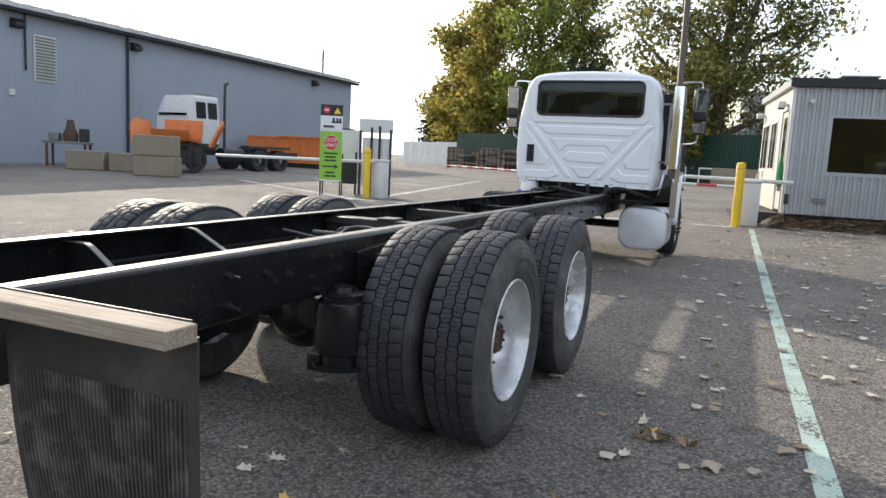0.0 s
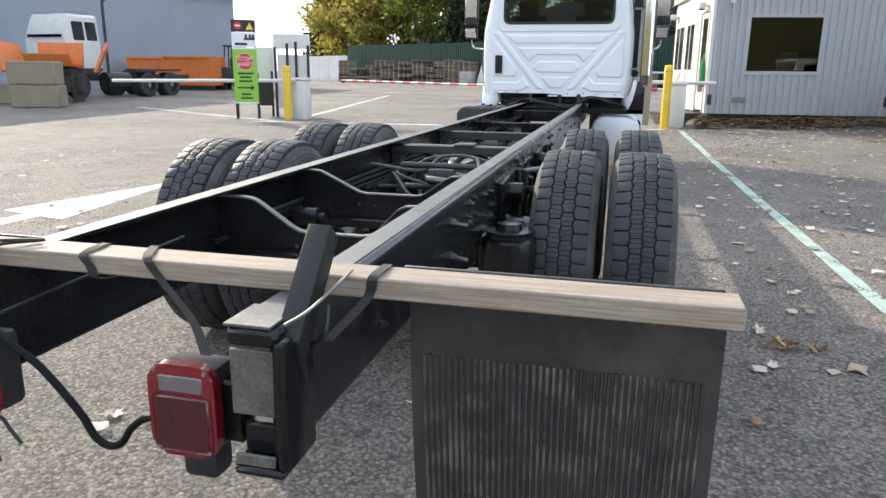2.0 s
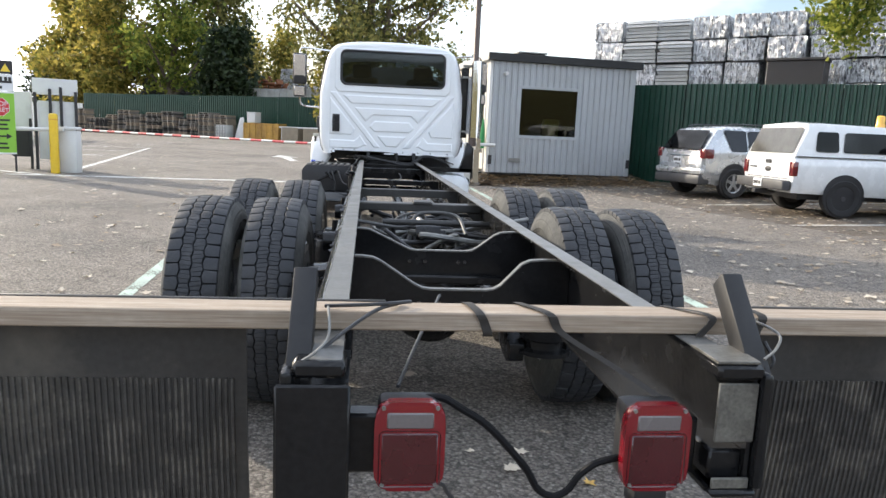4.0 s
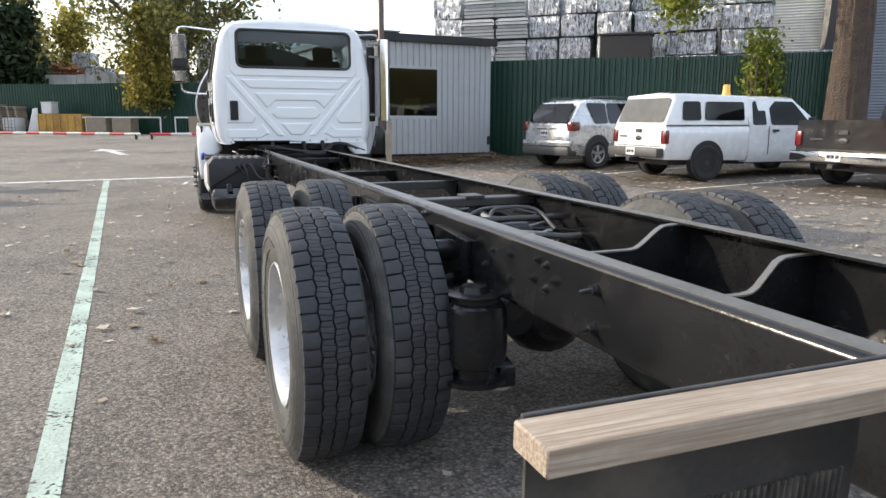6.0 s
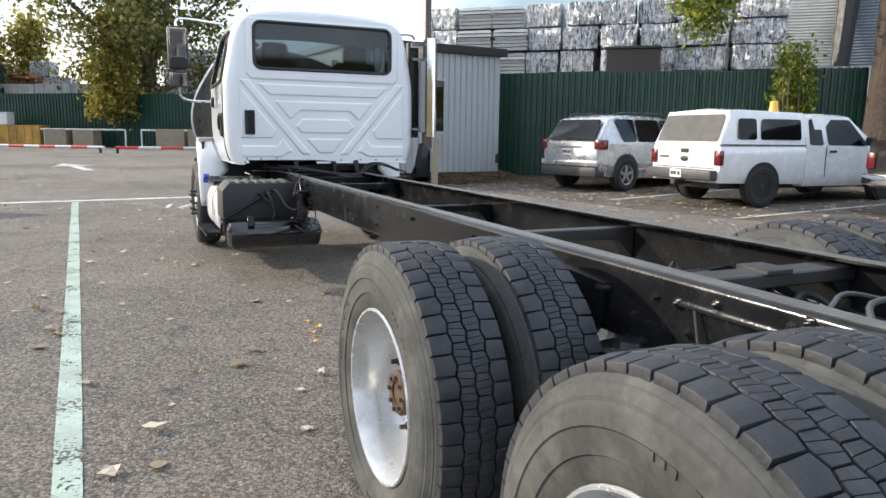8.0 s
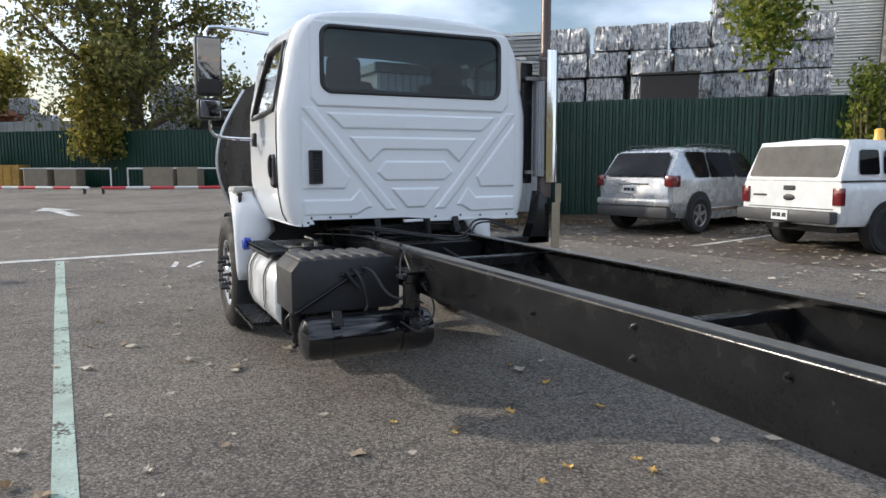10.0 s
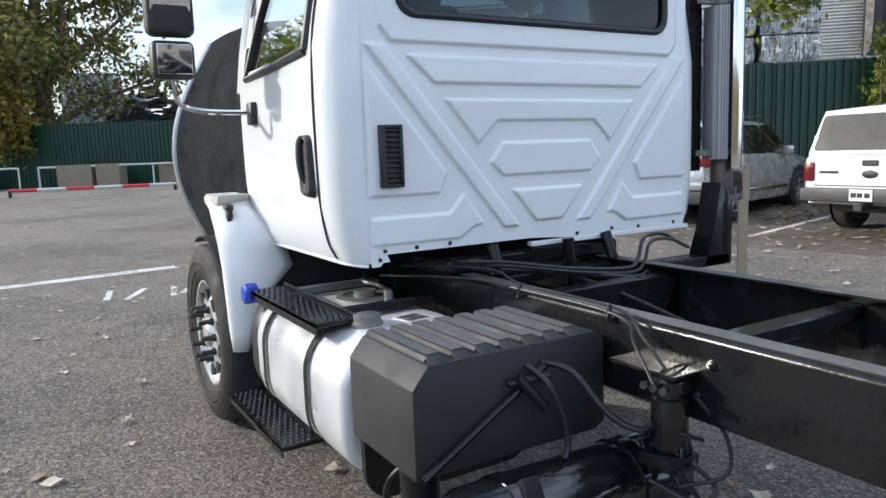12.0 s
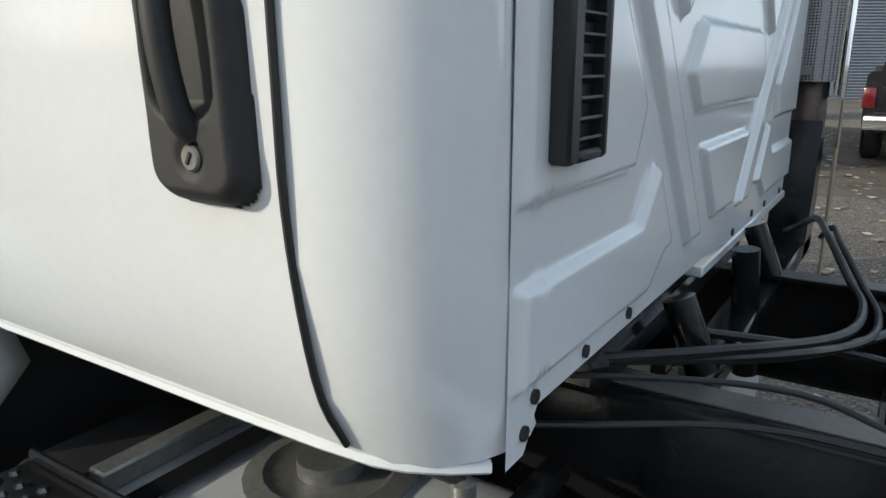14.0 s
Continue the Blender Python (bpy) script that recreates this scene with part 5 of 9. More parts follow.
for s in (-1, 1):
    y0, y1 = (8.64, 9.66) if s < 0 else (9.0, 9.7)
    xc = -0.83 if s < 0 else 0.88
    bm = bmesh.new()
    prev = None
    for y, g in ((y0, 0.042), (y0 + 0.006, 0.022), (y0 + 0.018, 0.008), (y0 + 0.035, 0.002), (y0 + 0.05, 0), (y1 - 0.035, 0), (y1 - 0.012, 0.02), (y1, 0.05)):
        ring = [bm.verts.new((x, y, z)) for x, z in tank_section(xc, 0.615 if s < 0 else 0.54, 0.325 - g, (0.262 if s < 0 else 0.3) - g, 0.19 - g * 0.6)]
        if prev:
            for q in range(len(ring)):
                bm.faces.new((prev[q], prev[(q + 1) % len(ring)], ring[(q + 1) % len(ring)], ring[q]))
        else:
            bm.faces.new(ring)
        prev = ring
    bm.faces.new(prev)
    tank = part("fuel_tank", bm, TANK_WHITE, truck, "white sprayed aluminium fuel tank with black straps", smooth=50)
    for y in ((8.97, 9.5) if s < 0 else (9.2, 9.5)):
        sec = tank_section(xc, 0.615 if s < 0 else 0.54, 0.336, 0.273 if s < 0 else 0.311, 0.201)
        bm = bmesh.new()
        a = [bm.verts.new((x, y - 0.022, z)) for x, z in sec]
        b = [bm.verts.new((x, y + 0.022, z)) for x, z in sec]
        for q in range(len(sec)):
            bm.faces.new((a[q], a[(q + 1) % len(sec)], b[(q + 1) % len(sec)], b[q]))
        part("tank_strap", bm, BLACK_FRAME, tank, "black steel tank strap")
    if s < 0:
        bm = lathe(bmesh.new(), [(0.06, 0.86), (0.06, 0.9), (0.052, 0.905), (0.052, 0.93), (0.03, 0.935), (0, 0.935)], 20, "z", (-0.955, 8.84, -0.012))
        part("filler_cap", bm, WORN_METAL, tank, "dull grey metal filler cap")
        turn = Matrix.Translation((-0.77, 8.82, 0)) @ Matrix.Rotation(0.15, 4, "Z") @ Matrix.Translation((0.77, -8.82, 0))
        plate = part("data_plate", boxed((-0.83, 8.76, 0.8765), (-0.71, 8.88, 0.881), 0.002, turn), OFF_LABEL, tank, "worn pale data plate on the tank")
        part("plate_face", boxed((-0.818, 8.772, 0.881), (-0.722, 8.868, 0.8818), 0, turn), WORN_METAL, plate, "worn grey printed face")
        for k, w_ in enumerate((0.034, 0.026, 0.038)):
            part("print_bar", boxed((-0.77 - w_, 8.79 + k * 0.028, 0.8818), (-0.77 + w_, 8.8 + k * 0.028, 0.8824), 0, turn), BOLT_BLACK, plate)
        bm = lathe(bmesh.new(), [(0.13, 0.876), (0.13, 0.884), (0.1, 0.89), (0.09, 0.884), (0.05, 0.885), (0.05, 0.91), (0, 0.91)], 24, "z", (-0.74, 9.33, 0))
        part("sender_plate", bm, WORN_METAL, tank, "round fuel sender flange")
        bm = lathe(bmesh.new(), [(0.035, 0.878), (0.03, 0.89), (0.018, 0.892), (0.018, 0.94), (0.0, 0.95)], 12, "z", (-0.735, 9.1, 0))
        part("fuel_fitting", bm, WORN_METAL, tank)
        bm = tube(bmesh.new(), [(-0.735, 9.1, 0.94), (-0.76, 9.14, 0.96), (-0.78, 9.25, 0.97), (-0.6, 9.5, 0.98)], 0.01, 6)
        part("fuel_line", bm, BLACK_PLASTIC, tank)
        part("step_bracket", boxed((-0.96, 9.02, 0.876), (-0.56, 9.055, 0.91), 0.004), BLACK_FRAME, tank)
        part("step_bracket", boxed((-0.96, 9.56, 0.876), (-0.56, 9.6, 0.91), 0.004), WORN_METAL, tank)
# added plate that keeps the space under the box dark
part("tank_end_darkener", prism(bmesh.new(), tank_section(-0.8, 0.62, 0.34, 0.26, 0.1), 8.5, 8.53, "y", 0.004), BLACK_FRAME, truck, "black plate added to darken the space behind the fuel tank")
part("tank_end_cap", prism(bmesh.new(), tank_section(-0.83, 0.615, 0.31, 0.25, 0.18), 9.66, 9.78, "y", 0.01), BLACK_PLASTIC, truck, "black plastic cover on the tank's end")
bm = lathe(bmesh.new(), [(0.045, -0.02), (0.05, 0.0), (0.05, 0.035), (0.04, 0.045), (0.0, 0.046)], 8, "x", (-1.13, 9.75, 0.88))
for v in bm.verts:
    v.co.x = -1.13 - (v.co.x + 1.13)
part("def_cap", bm, BLUE_CAP, truck, "blue plastic filler cap")


GRIP = finish(rod(bmesh.new(), (0, 0, -0.001), (0, 0, 0.006), 0.009, 6, 0.005), "grip_stud", 40)
GRIP.materials.append(BOLT_BLACK)


def tread_step(name, x0, x1, y0, y1, z, label):
    bm = boxed((x0, y0, z - 0.02), (x1, y1, z), 0.003)
    box(bm, (x0, y0, z - 0.045), (x0 + 0.006, y1, z))
    box(bm, (x1 - 0.012, y0, z), (x1, y1, z + 0.018), 0.004)
    step = part(name, bm, BLACK_FRAME, truck, label)
    nx, ny = 5, int((y1 - y0) / 0.038)
    for j in range(ny):
        for i in range(nx):
            x = x0 + 0.02 + (x1 - x0 - 0.05) * (i + 0.5 * (j % 2)) / nx
            st = new("grip_stud", GRIP)
            st.parent = step
            st.location = (x, y0 + 0.02 + j * 0.038, z)
    return step


tread_step("upper_step", -1.15, -0.98, 8.86, 9.7, 0.905, "black punched-metal step on top of the fuel tank")
tread_step("lower_step", -1.22, -1.04, 9.15, 9.98, 0.345, "black punched-metal lower cab step")
bm = boxed((-1.06, 9.25, 0.3), (-1.03, 9.3, 0.5), 0.004)
box(bm, (-1.06, 9.75, 0.3), (-1.03, 9.8, 0.5), 0.004)
box(bm, (-1.1, 9.3, 0.28), (-0.9, 9.9, 0.31), 0.004)
part("step_hanger", bm, BLACK_FRAME, truck)

def perforated_material(title="perforated_steel", color=(0.35, 0.35, 0.36)):
    mt = material(title, color, 0.45, metal=0.5, var=0.1)
    n, l = mt.node_tree.nodes, mt.node_tree.links
    b = n["Principled BSDF"]
    g, v, r, mx = (n.new(k) for k in ("ShaderNodeNewGeometry", "ShaderNodeTexVoronoi", "ShaderNodeMapRange", "ShaderNodeMixRGB"))
    v.inputs["Scale"].default_value, v.inputs["Randomness"].default_value = 110, 0.1
    l.new(g.outputs["Position"], v.inputs["Vector"])
    r.inputs["From Min"].default_value, r.inputs["From Max"].default_value = 0.3, 0.36
    l.new(v.outputs["Distance"], r.inputs["Value"])
    l.new(r.outputs[0], mx.inputs["Fac"])
    mx.inputs["Color1"].default_value = (0.008, 0.008, 0.008, 1)
    l.new(b.inputs["Base Color"].links[0].from_socket, mx.inputs["Color2"])
    l.new(mx.outputs[0], b.inputs["Base Color"])
    return mt


PERFORATED = perforated_material()
STRIP_DARK = perforated_material("dark_perforated_strip", (0.2, 0.2, 0.195))
# ridged plastic box and its bracket behind the tank
sec = [(-1.165, 0.6), (-1.165, 0.865), (-1.112, 0.928), (-0.5, 0.928), (-0.46, 0.9), (-0.46, 0.62), (-0.5, 0.6)]
bm = prism(bmesh.new(), sec, 8.1, 8.53, "y", 0.006)
bat = part("battery_box", bm, GREY_PLASTIC, truck, "dark grey plastic box cover with ridged top")
for k in range(7):                                # broad stepped ridges, each with a knurled band
    x = -1.07 + k * 0.0835
    bm = prism(bmesh.new(), [(x - 0.037, 0.927), (x - 0.027, 0.9445), (x + 0.021, 0.9445), (x + 0.026, 0.927)], 8.135, 8.525, "y", 0.003)
    ridge = part("ridge", bm, GREY_PLASTIC, bat)
    part("knurled_band", boxed((x - 0.019, 8.145, 0.945), (x + 0.019, 8.515, 0.9468)), STRIP_DARK, ridge, "knurled anti-slip band")
    part("ridge_foot", prism(bmesh.new(), [(8.095, 0.927), (8.1345, 0.927), (8.1345, 0.9435)], x - 0.03, x + 0.022, "x", 0.002), GREY_PLASTIC, ridge)
bm = rod(bmesh.new(), (-1.15, 8.085, 0.61), (-0.7, 8.085, 0.87), 0.012, 8)
rod(bm, (-0.83, 8.07, 0.85), (-0.76, 8.03, 0.75), 0.016, 8)
rod(bm, (-0.86, 8.08, 0.83), (-0.73, 8.05, 0.84), 0.012, 8)
part("hold_down_bar", bm, BLACK_FRAME, truck)
bm = lathe(bmesh.new(), [(0, -1.155), (0.07, -1.15), (0.12, -1.125), (0.134, -1.085), (0.134, -0.365), (0.12, -0.325), (0.07, -0.3), (0, -0.295)], 36, "x", (0, 7.97, 0.474))
GLOSS_BLACK = material("glossy_black_enamel", (0.007, 0.007, 0.008), 0.12, var=0.3, scale=9, fine=28, bump=0.0012, rough_var=0.1, spec=0.6, coat=0.3)
air_tank = part("air_tank", bm, GLOSS_BLACK, truck, "glossy black painted air tank across the frame")
for x in (-0.955, -0.515):
    bm = lathe(bmesh.new(), [(0.133, x - 0.025), (0.14, x - 0.024), (0.14, x + 0.024), (0.133, x + 0.025)], 36, "x", (0, 7.97, 0.474))
    part("tank_band", bm, GLOSS_BLACK, air_tank)
    part("band_tab", boxed((x - 0.03, 7.83, 0.56), (x + 0.03, 7.85, 0.66), 0.004, Matrix.Translation((0, 7.84, 0.6)) @ Matrix.Rotation(-0.5, 4, "X") @ Matrix.Translation((0, -7.84, -0.6))), BLACK_FRAME, air_tank)
bm = lathe(bmesh.new(), [(0, 0.4), (0.042, 0.4), (0.046, 0.415), (0.046, 0.47), (0.058, 0.48), (0.06, 0.6), (0, 0.6)], 18, "z", (-1.1, 8.2, 0))
part("drain_canister", bm, BLACK_FRAME, truck)
part("drain_valve", rod(bmesh.new(), (-1.12, 8.16, 0.405), (-1.15, 8.13, 0.39), 0.012, 8), BOLT_BLACK, truck)
HOSE_GLOSS = material("glossy_sprayed_hose", (0.012, 0.012, 0.013), 0.42, var=0.3, scale=20, fine=120, bump=0.0006, rough_var=0.1)
DX_, DY_ = -0.505, 7.79
bm = lathe(bmesh.new(), [(0, 0.645), (0.048, 0.647), (0.053, 0.665), (0.053, 0.8), (0.046, 0.806), (0.046, 0.82), (0.06, 0.825), (0.06, 0.855), (0.03, 0.868), (0, 0.87)], 20, "z", (DX_, DY_, 0))
dryer = part("air_dryer", bm, GLOSS_BLACK, truck, "glossy black filter canister beside the rail")
part("dryer_bracket", boxed((DX_ - 0.04, DY_ - 0.05, 0.862), (-0.43, DY_ + 0.2, 0.875), 0.003), BLACK_FRAME, dryer)
for k in range(3):
    part("dryer_fitting", rod(bmesh.new(), (DX_ - 0.05, DY_ - 0.03 + 0.03 * k, 0.84), (DX_ - 0.085, DY_ - 0.05 + 0.035 * k, 0.845), 0.012, 8), BOLT_BLACK, dryer)
part("dryer_base", boxed((DX_ - 0.07, DY_ - 0.06, 0.6), (DX_ + 0.06, DY_ + 0.06, 0.64), 0.012, seg=2), BLACK_FRAME, dryer)
for pts, r in (([(-0.72, 8.09, 0.87), (-0.68, 8.0, 0.85), (-0.63, 7.9, 0.74), (-0.57, 7.84, 0.7), (DX_ - 0.02, DY_ + 0.04, 0.72)], 0.0105),
               ([(-0.78, 8.09, 0.87), (-0.76, 8.02, 0.83), (-0.73, 7.99, 0.74), (-0.72, 7.98, 0.65), (-0.74, 7.97, 0.61)], 0.0105),
               ([(DX_ - 0.08, DY_ - 0.02, 0.845), (-0.53, 7.9, 0.93), (-0.462, 8.05, 0.985), (-0.458, 8.6, 0.99), (-0.5, 8.8, 1.0), (-0.62, 9.0, 1.0), (-0.72, 9.2, 0.99)], 0.005),
               ([(DX_, DY_, 0.86), (-0.5, 7.9, 0.95), (-0.452, 8.05, 1.002), (-0.448, 8.55, 1.006), (-0.42, 8.75, 1.03), (-0.5, 8.98, 1.03), (-0.62, 9.2, 1.02)], 0.005),
               ([(DX_ + 0.02, DY_ - 0.06, 0.62), (DX_ + 0.05, DY_ - 0.12, 0.56), (DX_, DY_ - 0.1, 0.52), (DX_ - 0.06, DY_ + 0.02, 0.56)], 0.008),
               ([(DX_ + 0.05, DY_ - 0.05, 0.8), (DX_ + 0.09, DY_ - 0.12, 0.7), (DX_ + 0.07, DY_ - 0.14, 0.6), (DX_ - 0.02, DY_ - 0.06, 0.56)], 0.006),
               ([(-0.6, 9.2, 1.03), (-0.35, 8.86, 1.045), (-0.05, 8.72, 1.0), (0.25, 8.7, 0.97), (0.36, 8.74, 1.0), (0.46, 8.8, 1.075), (0.62, 8.84, 1.08), (0.8, 8.9, 1.02), (0.95, 8.95, 0.97)], 0.009),
               ([(-0.55, 9.2, 1.02), (-0.33, 8.84, 1.03), (-0.03, 8.69, 0.985), (0.25, 8.67, 0.955), (0.37, 8.71, 0.985), (0.47, 8.77, 1.055), (0.62, 8.8, 1.06), (0.82, 8.84, 0.99)], 0.008),
               ([(-0.5, 9.25, 1.0), (-0.25, 8.84, 1.0), (0.05, 8.68, 0.965), (0.25, 8.64, 0.94), (0.35, 8.67, 0.95)], 0.01),
               ([(-0.2, 8.95, 1.01), (0.0, 8.7, 0.95), (0.1, 8.5, 0.88), (0.15, 8.2, 0.8), (0.1, 7.9, 0.78)], 0.009),
               ([(-1.12, 8.24, 0.6), (-1.16, 8.28, 0.54), (-1.15, 8.32, 0.46), (-1.08, 8.26, 0.44)], 0.009)):
    part("hose", tube(bmesh.new(), pts, r, 8), HOSE_GLOSS, truck, "glossy black air hose")
rng = random.Random(31)
for k in range(6):
    pts = [(DX_ + rng.uniform(-0.04, 0.05), DY_ + rng.uniform(-0.08, 0.06), 0.5 + rng.random() * 0.25) for j in range(4)]
    part("hose", tube(bmesh.new(), pts, 0.006, 6), HOSE_GLOSS, truck)
for y in (8.08, 8.55):                            # clips that hold the two lines along the rail
    bm = boxed((-0.465, y - 0.005, 0.955), (-0.446, y + 0.005, 1.013), 0.003)
    rod(bm, (-0.47, y, 0.965), (-0.44, y, 0.965), 0.007, 6)
    part("hose_clip", bm, BOLT_BLACK, truck)
# cab rear support and shocks
bm = boxed((-0.34, 8.88, 0.93), (0.34, 8.96, 0.97), 0.006)
rod(bm, (0.12, 8.9, 0.82), (0.1, 8.92, 1.1), 0.028, 12)
rod(bm, (-0.3, 8.9, 0.98), (-0.3, 8.95, 1.1), 0.028, 12)
rod(bm, (0.36, 8.9, 0.98), (0.36, 8.95, 1.1), 0.028, 12)
box(bm, (-0.5, 9.0, 0.98), (0.5, 9.9, 1.06), 0.02)
part("cab_mount", bm, BLACK_FRAME, truck)

# ---------- exhaust ----------
SX, SY = 1.21, 8.96
bm = lathe(bmesh.new(), [(0.0, 1.24), (0.058, 1.24), (0.058, 1.43), (0.052, 1.44), (0.052, 2.42), (0.04, 2.46), (0.04, 4.0), (0.035, 4.0), (0.035, 3.6)], 24, "z", (SX, SY, 0))
STACK_DARK = material("sooty_brown_steel", (0.1, 0.075, 0.065), 0.4, metal=0.5, var=0.25, scale=4, dirt=0.4, dirt_color=(0.07, 0.05, 0.04))
stack = part("stack_pipe", bm, STACK_DARK, truck, "tall heat-stained steel exhaust stack beside the cab")


def arc_plate(r, a0, a1, z0, z1, thick):
    """A curved plate round the stack, from angle a0 to a1."""
    bm = bmesh.new()
    cols = []
    for k in range(11):
        a = radians(a0 + (a1 - a0) * k / 10)
        cols.append([bm.verts.new((SX + q * math.cos(a), SY + q * math.sin(a), z)) for q, z in ((r, z0), (r, z1), (r - thick, z1), (r - thick, z0))])
    for p, q in zip(cols, cols[1:]):
        for k in range(4):
            bm.faces.new((p[k], p[(k + 1) % 4], q[(k + 1) % 4], q[k]))
    bm.faces.new(cols[0])
    bm.faces.new(cols[-1])
    return bm


part("heat_shield", arc_plate(0.105, -115, 25, 1.37, 2.45, 0.003), CHROME, stack, "bright curved heat shield on the exhaust stack")
part("perforated_guard", arc_plate(0.1, 140, 235, 1.42, 2.2, 0.003), PERFORATED, stack, "perforated steel guard behind the stack")
part("guard_backing", boxed((CX + 0.99, SY + 0.07, 1.36), (CX + 1.1, SY + 0.09, 2.36), 0.004), BLACK_FRAME, stack)
for z in (1.44, 2.21, 2.37):
    bm = lathe(bmesh.new(), [(0.052, z), (0.06, z + 0.002), (0.06, z + 0.028), (0.052, z + 0.03)], 20, "z", (SX, SY, 0))
    box(bm, (CX + 1.0, SY - 0.012, z), (SX - 0.05, SY + 0.02, z + 0.028))
    part("stack_clamp", bm, WORN_METAL, stack)
TAN = material("dusty_tan_paint", (0.3, 0.24, 0.16), 0.6, var=0.25, dirt=0.5)
bm = boxed((SX + 0.02, SY - 0.1, 0.72), (SX + 0.1, SY - 0.092, 1.2), 0.002)
box(bm, (SX + 0.05, SY - 0.0995, 1.2), (SX + 0.11, SY - 0.0925, 1.36), 0.002)
part("stack_bracket", bm, TAN, stack, "tan dusty bracket plate under the exhaust stack")
part("stack_foot", prism(bmesh.new(), [(SX - 0.2, 0.86), (SX + 0.02, 0.86), (SX + 0.02, 1.22), (SX - 0.08, 1.3), (SX - 0.12, 1.05)], SY - 0.06, SY + 0.06, "y", 0.004), BLACK_FRAME, stack)
bm = rod(bmesh.new(), (SX - 0.05, SY + 0.1, 0.72), (SX - 0.25, SY + 0.6, 0.68), 0.06, 14)
box(bm, (0.44, SY - 0.06, 0.86), (SX, SY + 0.06, 0.92), 0.006)
part("exhaust_pipe", bm, BLACK_FRAME, stack)

# ---------- yard furniture ----------
YELLOW = material("yellow_bollard_paint", (0.72, 0.47, 0.02), 0.45, var=0.12, scale=5, dirt=0.3, dirt_color=(0.35, 0.25, 0.06))
OFF_WHITE = material("off_white_paint", (0.62, 0.62, 0.6), 0.55, var=0.1, scale=3, dirt=0.3, dirt_color=(0.4, 0.38, 0.34))
BLACK_METAL = material("black_metal_paint", (0.02, 0.02, 0.022), 0.5, var=0.2)
SIGN_GREEN = material("lime_green_sign", (0.24, 0.5, 0.05), 0.5, var=0.06)
SIGN_WHITE = material("white_sign", (0.72, 0.73, 0.74), 0.5, var=0.05)
SIGN_RED = material("red_sign", (0.55, 0.03, 0.04), 0.5, var=0.08)
SIGN_BLACK = material("black_sign", (0.02, 0.018, 0.018), 0.55, var=0.1)
SIGN_YELLOW = material("yellow_sign", (0.75, 0.55, 0.05), 0.5, var=0.05)
BOOM_RED = material("red_boom_tape", (0.55, 0.05, 0.06), 0.5, var=0.15)


def bollard(x, y, z1, label):
    z0 = ground_z(x, y)
    b = thing("bollard", label, "bollard", "yellow bollards")
    bm = lathe(bmesh.new(), [(0.1, z0), (0.1, z1 - 0.06), (0.085, z1 - 0.02), (0.04, z1), (0, z1)], 24, "z", (x, y, 0))
    part("sleeve", bm, YELLOW, b, "yellow plastic sleeve")
    for z in (z1 - 0.16, z1 - 0.3):
        part("band", lathe(bmesh.new(), [(0.1, z), (0.104, z + 0.005), (0.104, z + 0.025), (0.1, z + 0.03)], 24, "z", (x, y, 0)), material("orange_band", (0.6, 0.3, 0.03), 0.5) if z > z1 - 0.2 else YELLOW, b)


bollard(-7.68, 16.4, 1.5, "yellow steel bollard standing beside the gate cabinet")
bollard(1.95, 16.9, 1.6, "yellow steel bollard standing beside the lane line")


def gate_cabinet(x, y, label, arm):
    """Barrier cabinet with a striped arm from a to b."""
    z0 = ground_z(x, y)
    g = thing("barrier_gate", label, "barrier gate", "barrier gates")
    bm = boxed((x - 0.2, y - 0.17, z0), (x + 0.2, y + 0.17, z0 + 1.02), 0.025, seg=2)
    part("cabinet", bm, OFF_WHITE, g)
    part("cap", boxed((x - 0.22, y - 0.19, z0 + 1.021), (x + 0.22, y + 0.19, z0 + 1.1), 0.03, seg=2), OFF_WHITE, g)
    a, b = Vector(arm[0]), Vector(arm[1])
    n = max(2, int((b - a).length / 0.62))
    for k in range(n):
        p, q = a + (b - a) * k / n, a + (b - a) * (k + 1) / n
        part("boom_section", rod(bmesh.new(), p, q, 0.045, 8), OFF_WHITE if k % 2 == 0 or arm[2] < 1 else BOOM_RED, g, "" if k else "white boom with faded stripes")
    return g


gate_cabinet(-7.45, 16.75, "white barrier cabinet with a long pale boom across the lane", ((-7.5, 16.5, 1.12), (-13.1, 16.5, 1.05), 0))
gate_cabinet(2.22, 17.4, "white barrier post with a short pale boom to the office", ((0.6, 17.6, 1.2), (3.1, 17.5, 1.18), 0))
for p, q in (((3.6, 37.4), (-2.4, 39.0)), ((-2.9, 39.3), (-22.0, 55.5))):
    g = thing("barrier_rail", "low red and white striped barrier pole across the yard", "barrier", "striped barrier poles")
    a, b = Vector((*p, 0.6)), Vector((*q, 0.6))
    n = int((b - a).length / 0.95)
    for k in range(n):
        part("pole_section", rod(bmesh.new(), a + (b - a) * k / n, a + (b - a) * (k + 1) / n, 0.07, 8), BOOM_RED if k % 2 else OFF_WHITE, g)
    for k in (0.01, 0.99):
        c = a + (b - a) * k
        part("post", boxed((c.x - 0.06, c.y - 0.06, ground_z(c.x, c.y)), (c.x + 0.06, c.y + 0.06, 0.6)), BLACK_METAL, g)


def text_part(name, body, size, m, mat, parent):
    cu = bpy.data.curves.new(name, "FONT")
    cu.body, cu.size, cu.align_x, cu.align_y, cu.extrude = body, size, "CENTER", "CENTER", 0.001
    tmp = bpy.data.objects.new(name, cu)
    scene.collection.objects.link(tmp)
    me = bpy.data.meshes.new_from_object(tmp.evaluated_get(bpy.context.evaluated_depsgraph_get()))
    bpy.data.objects.remove(tmp)
    me.materials.clear()
    me.materials.append(mat)
    ob = new(name, me)
    ob.parent = parent
    ob.matrix_basis = m
    return ob


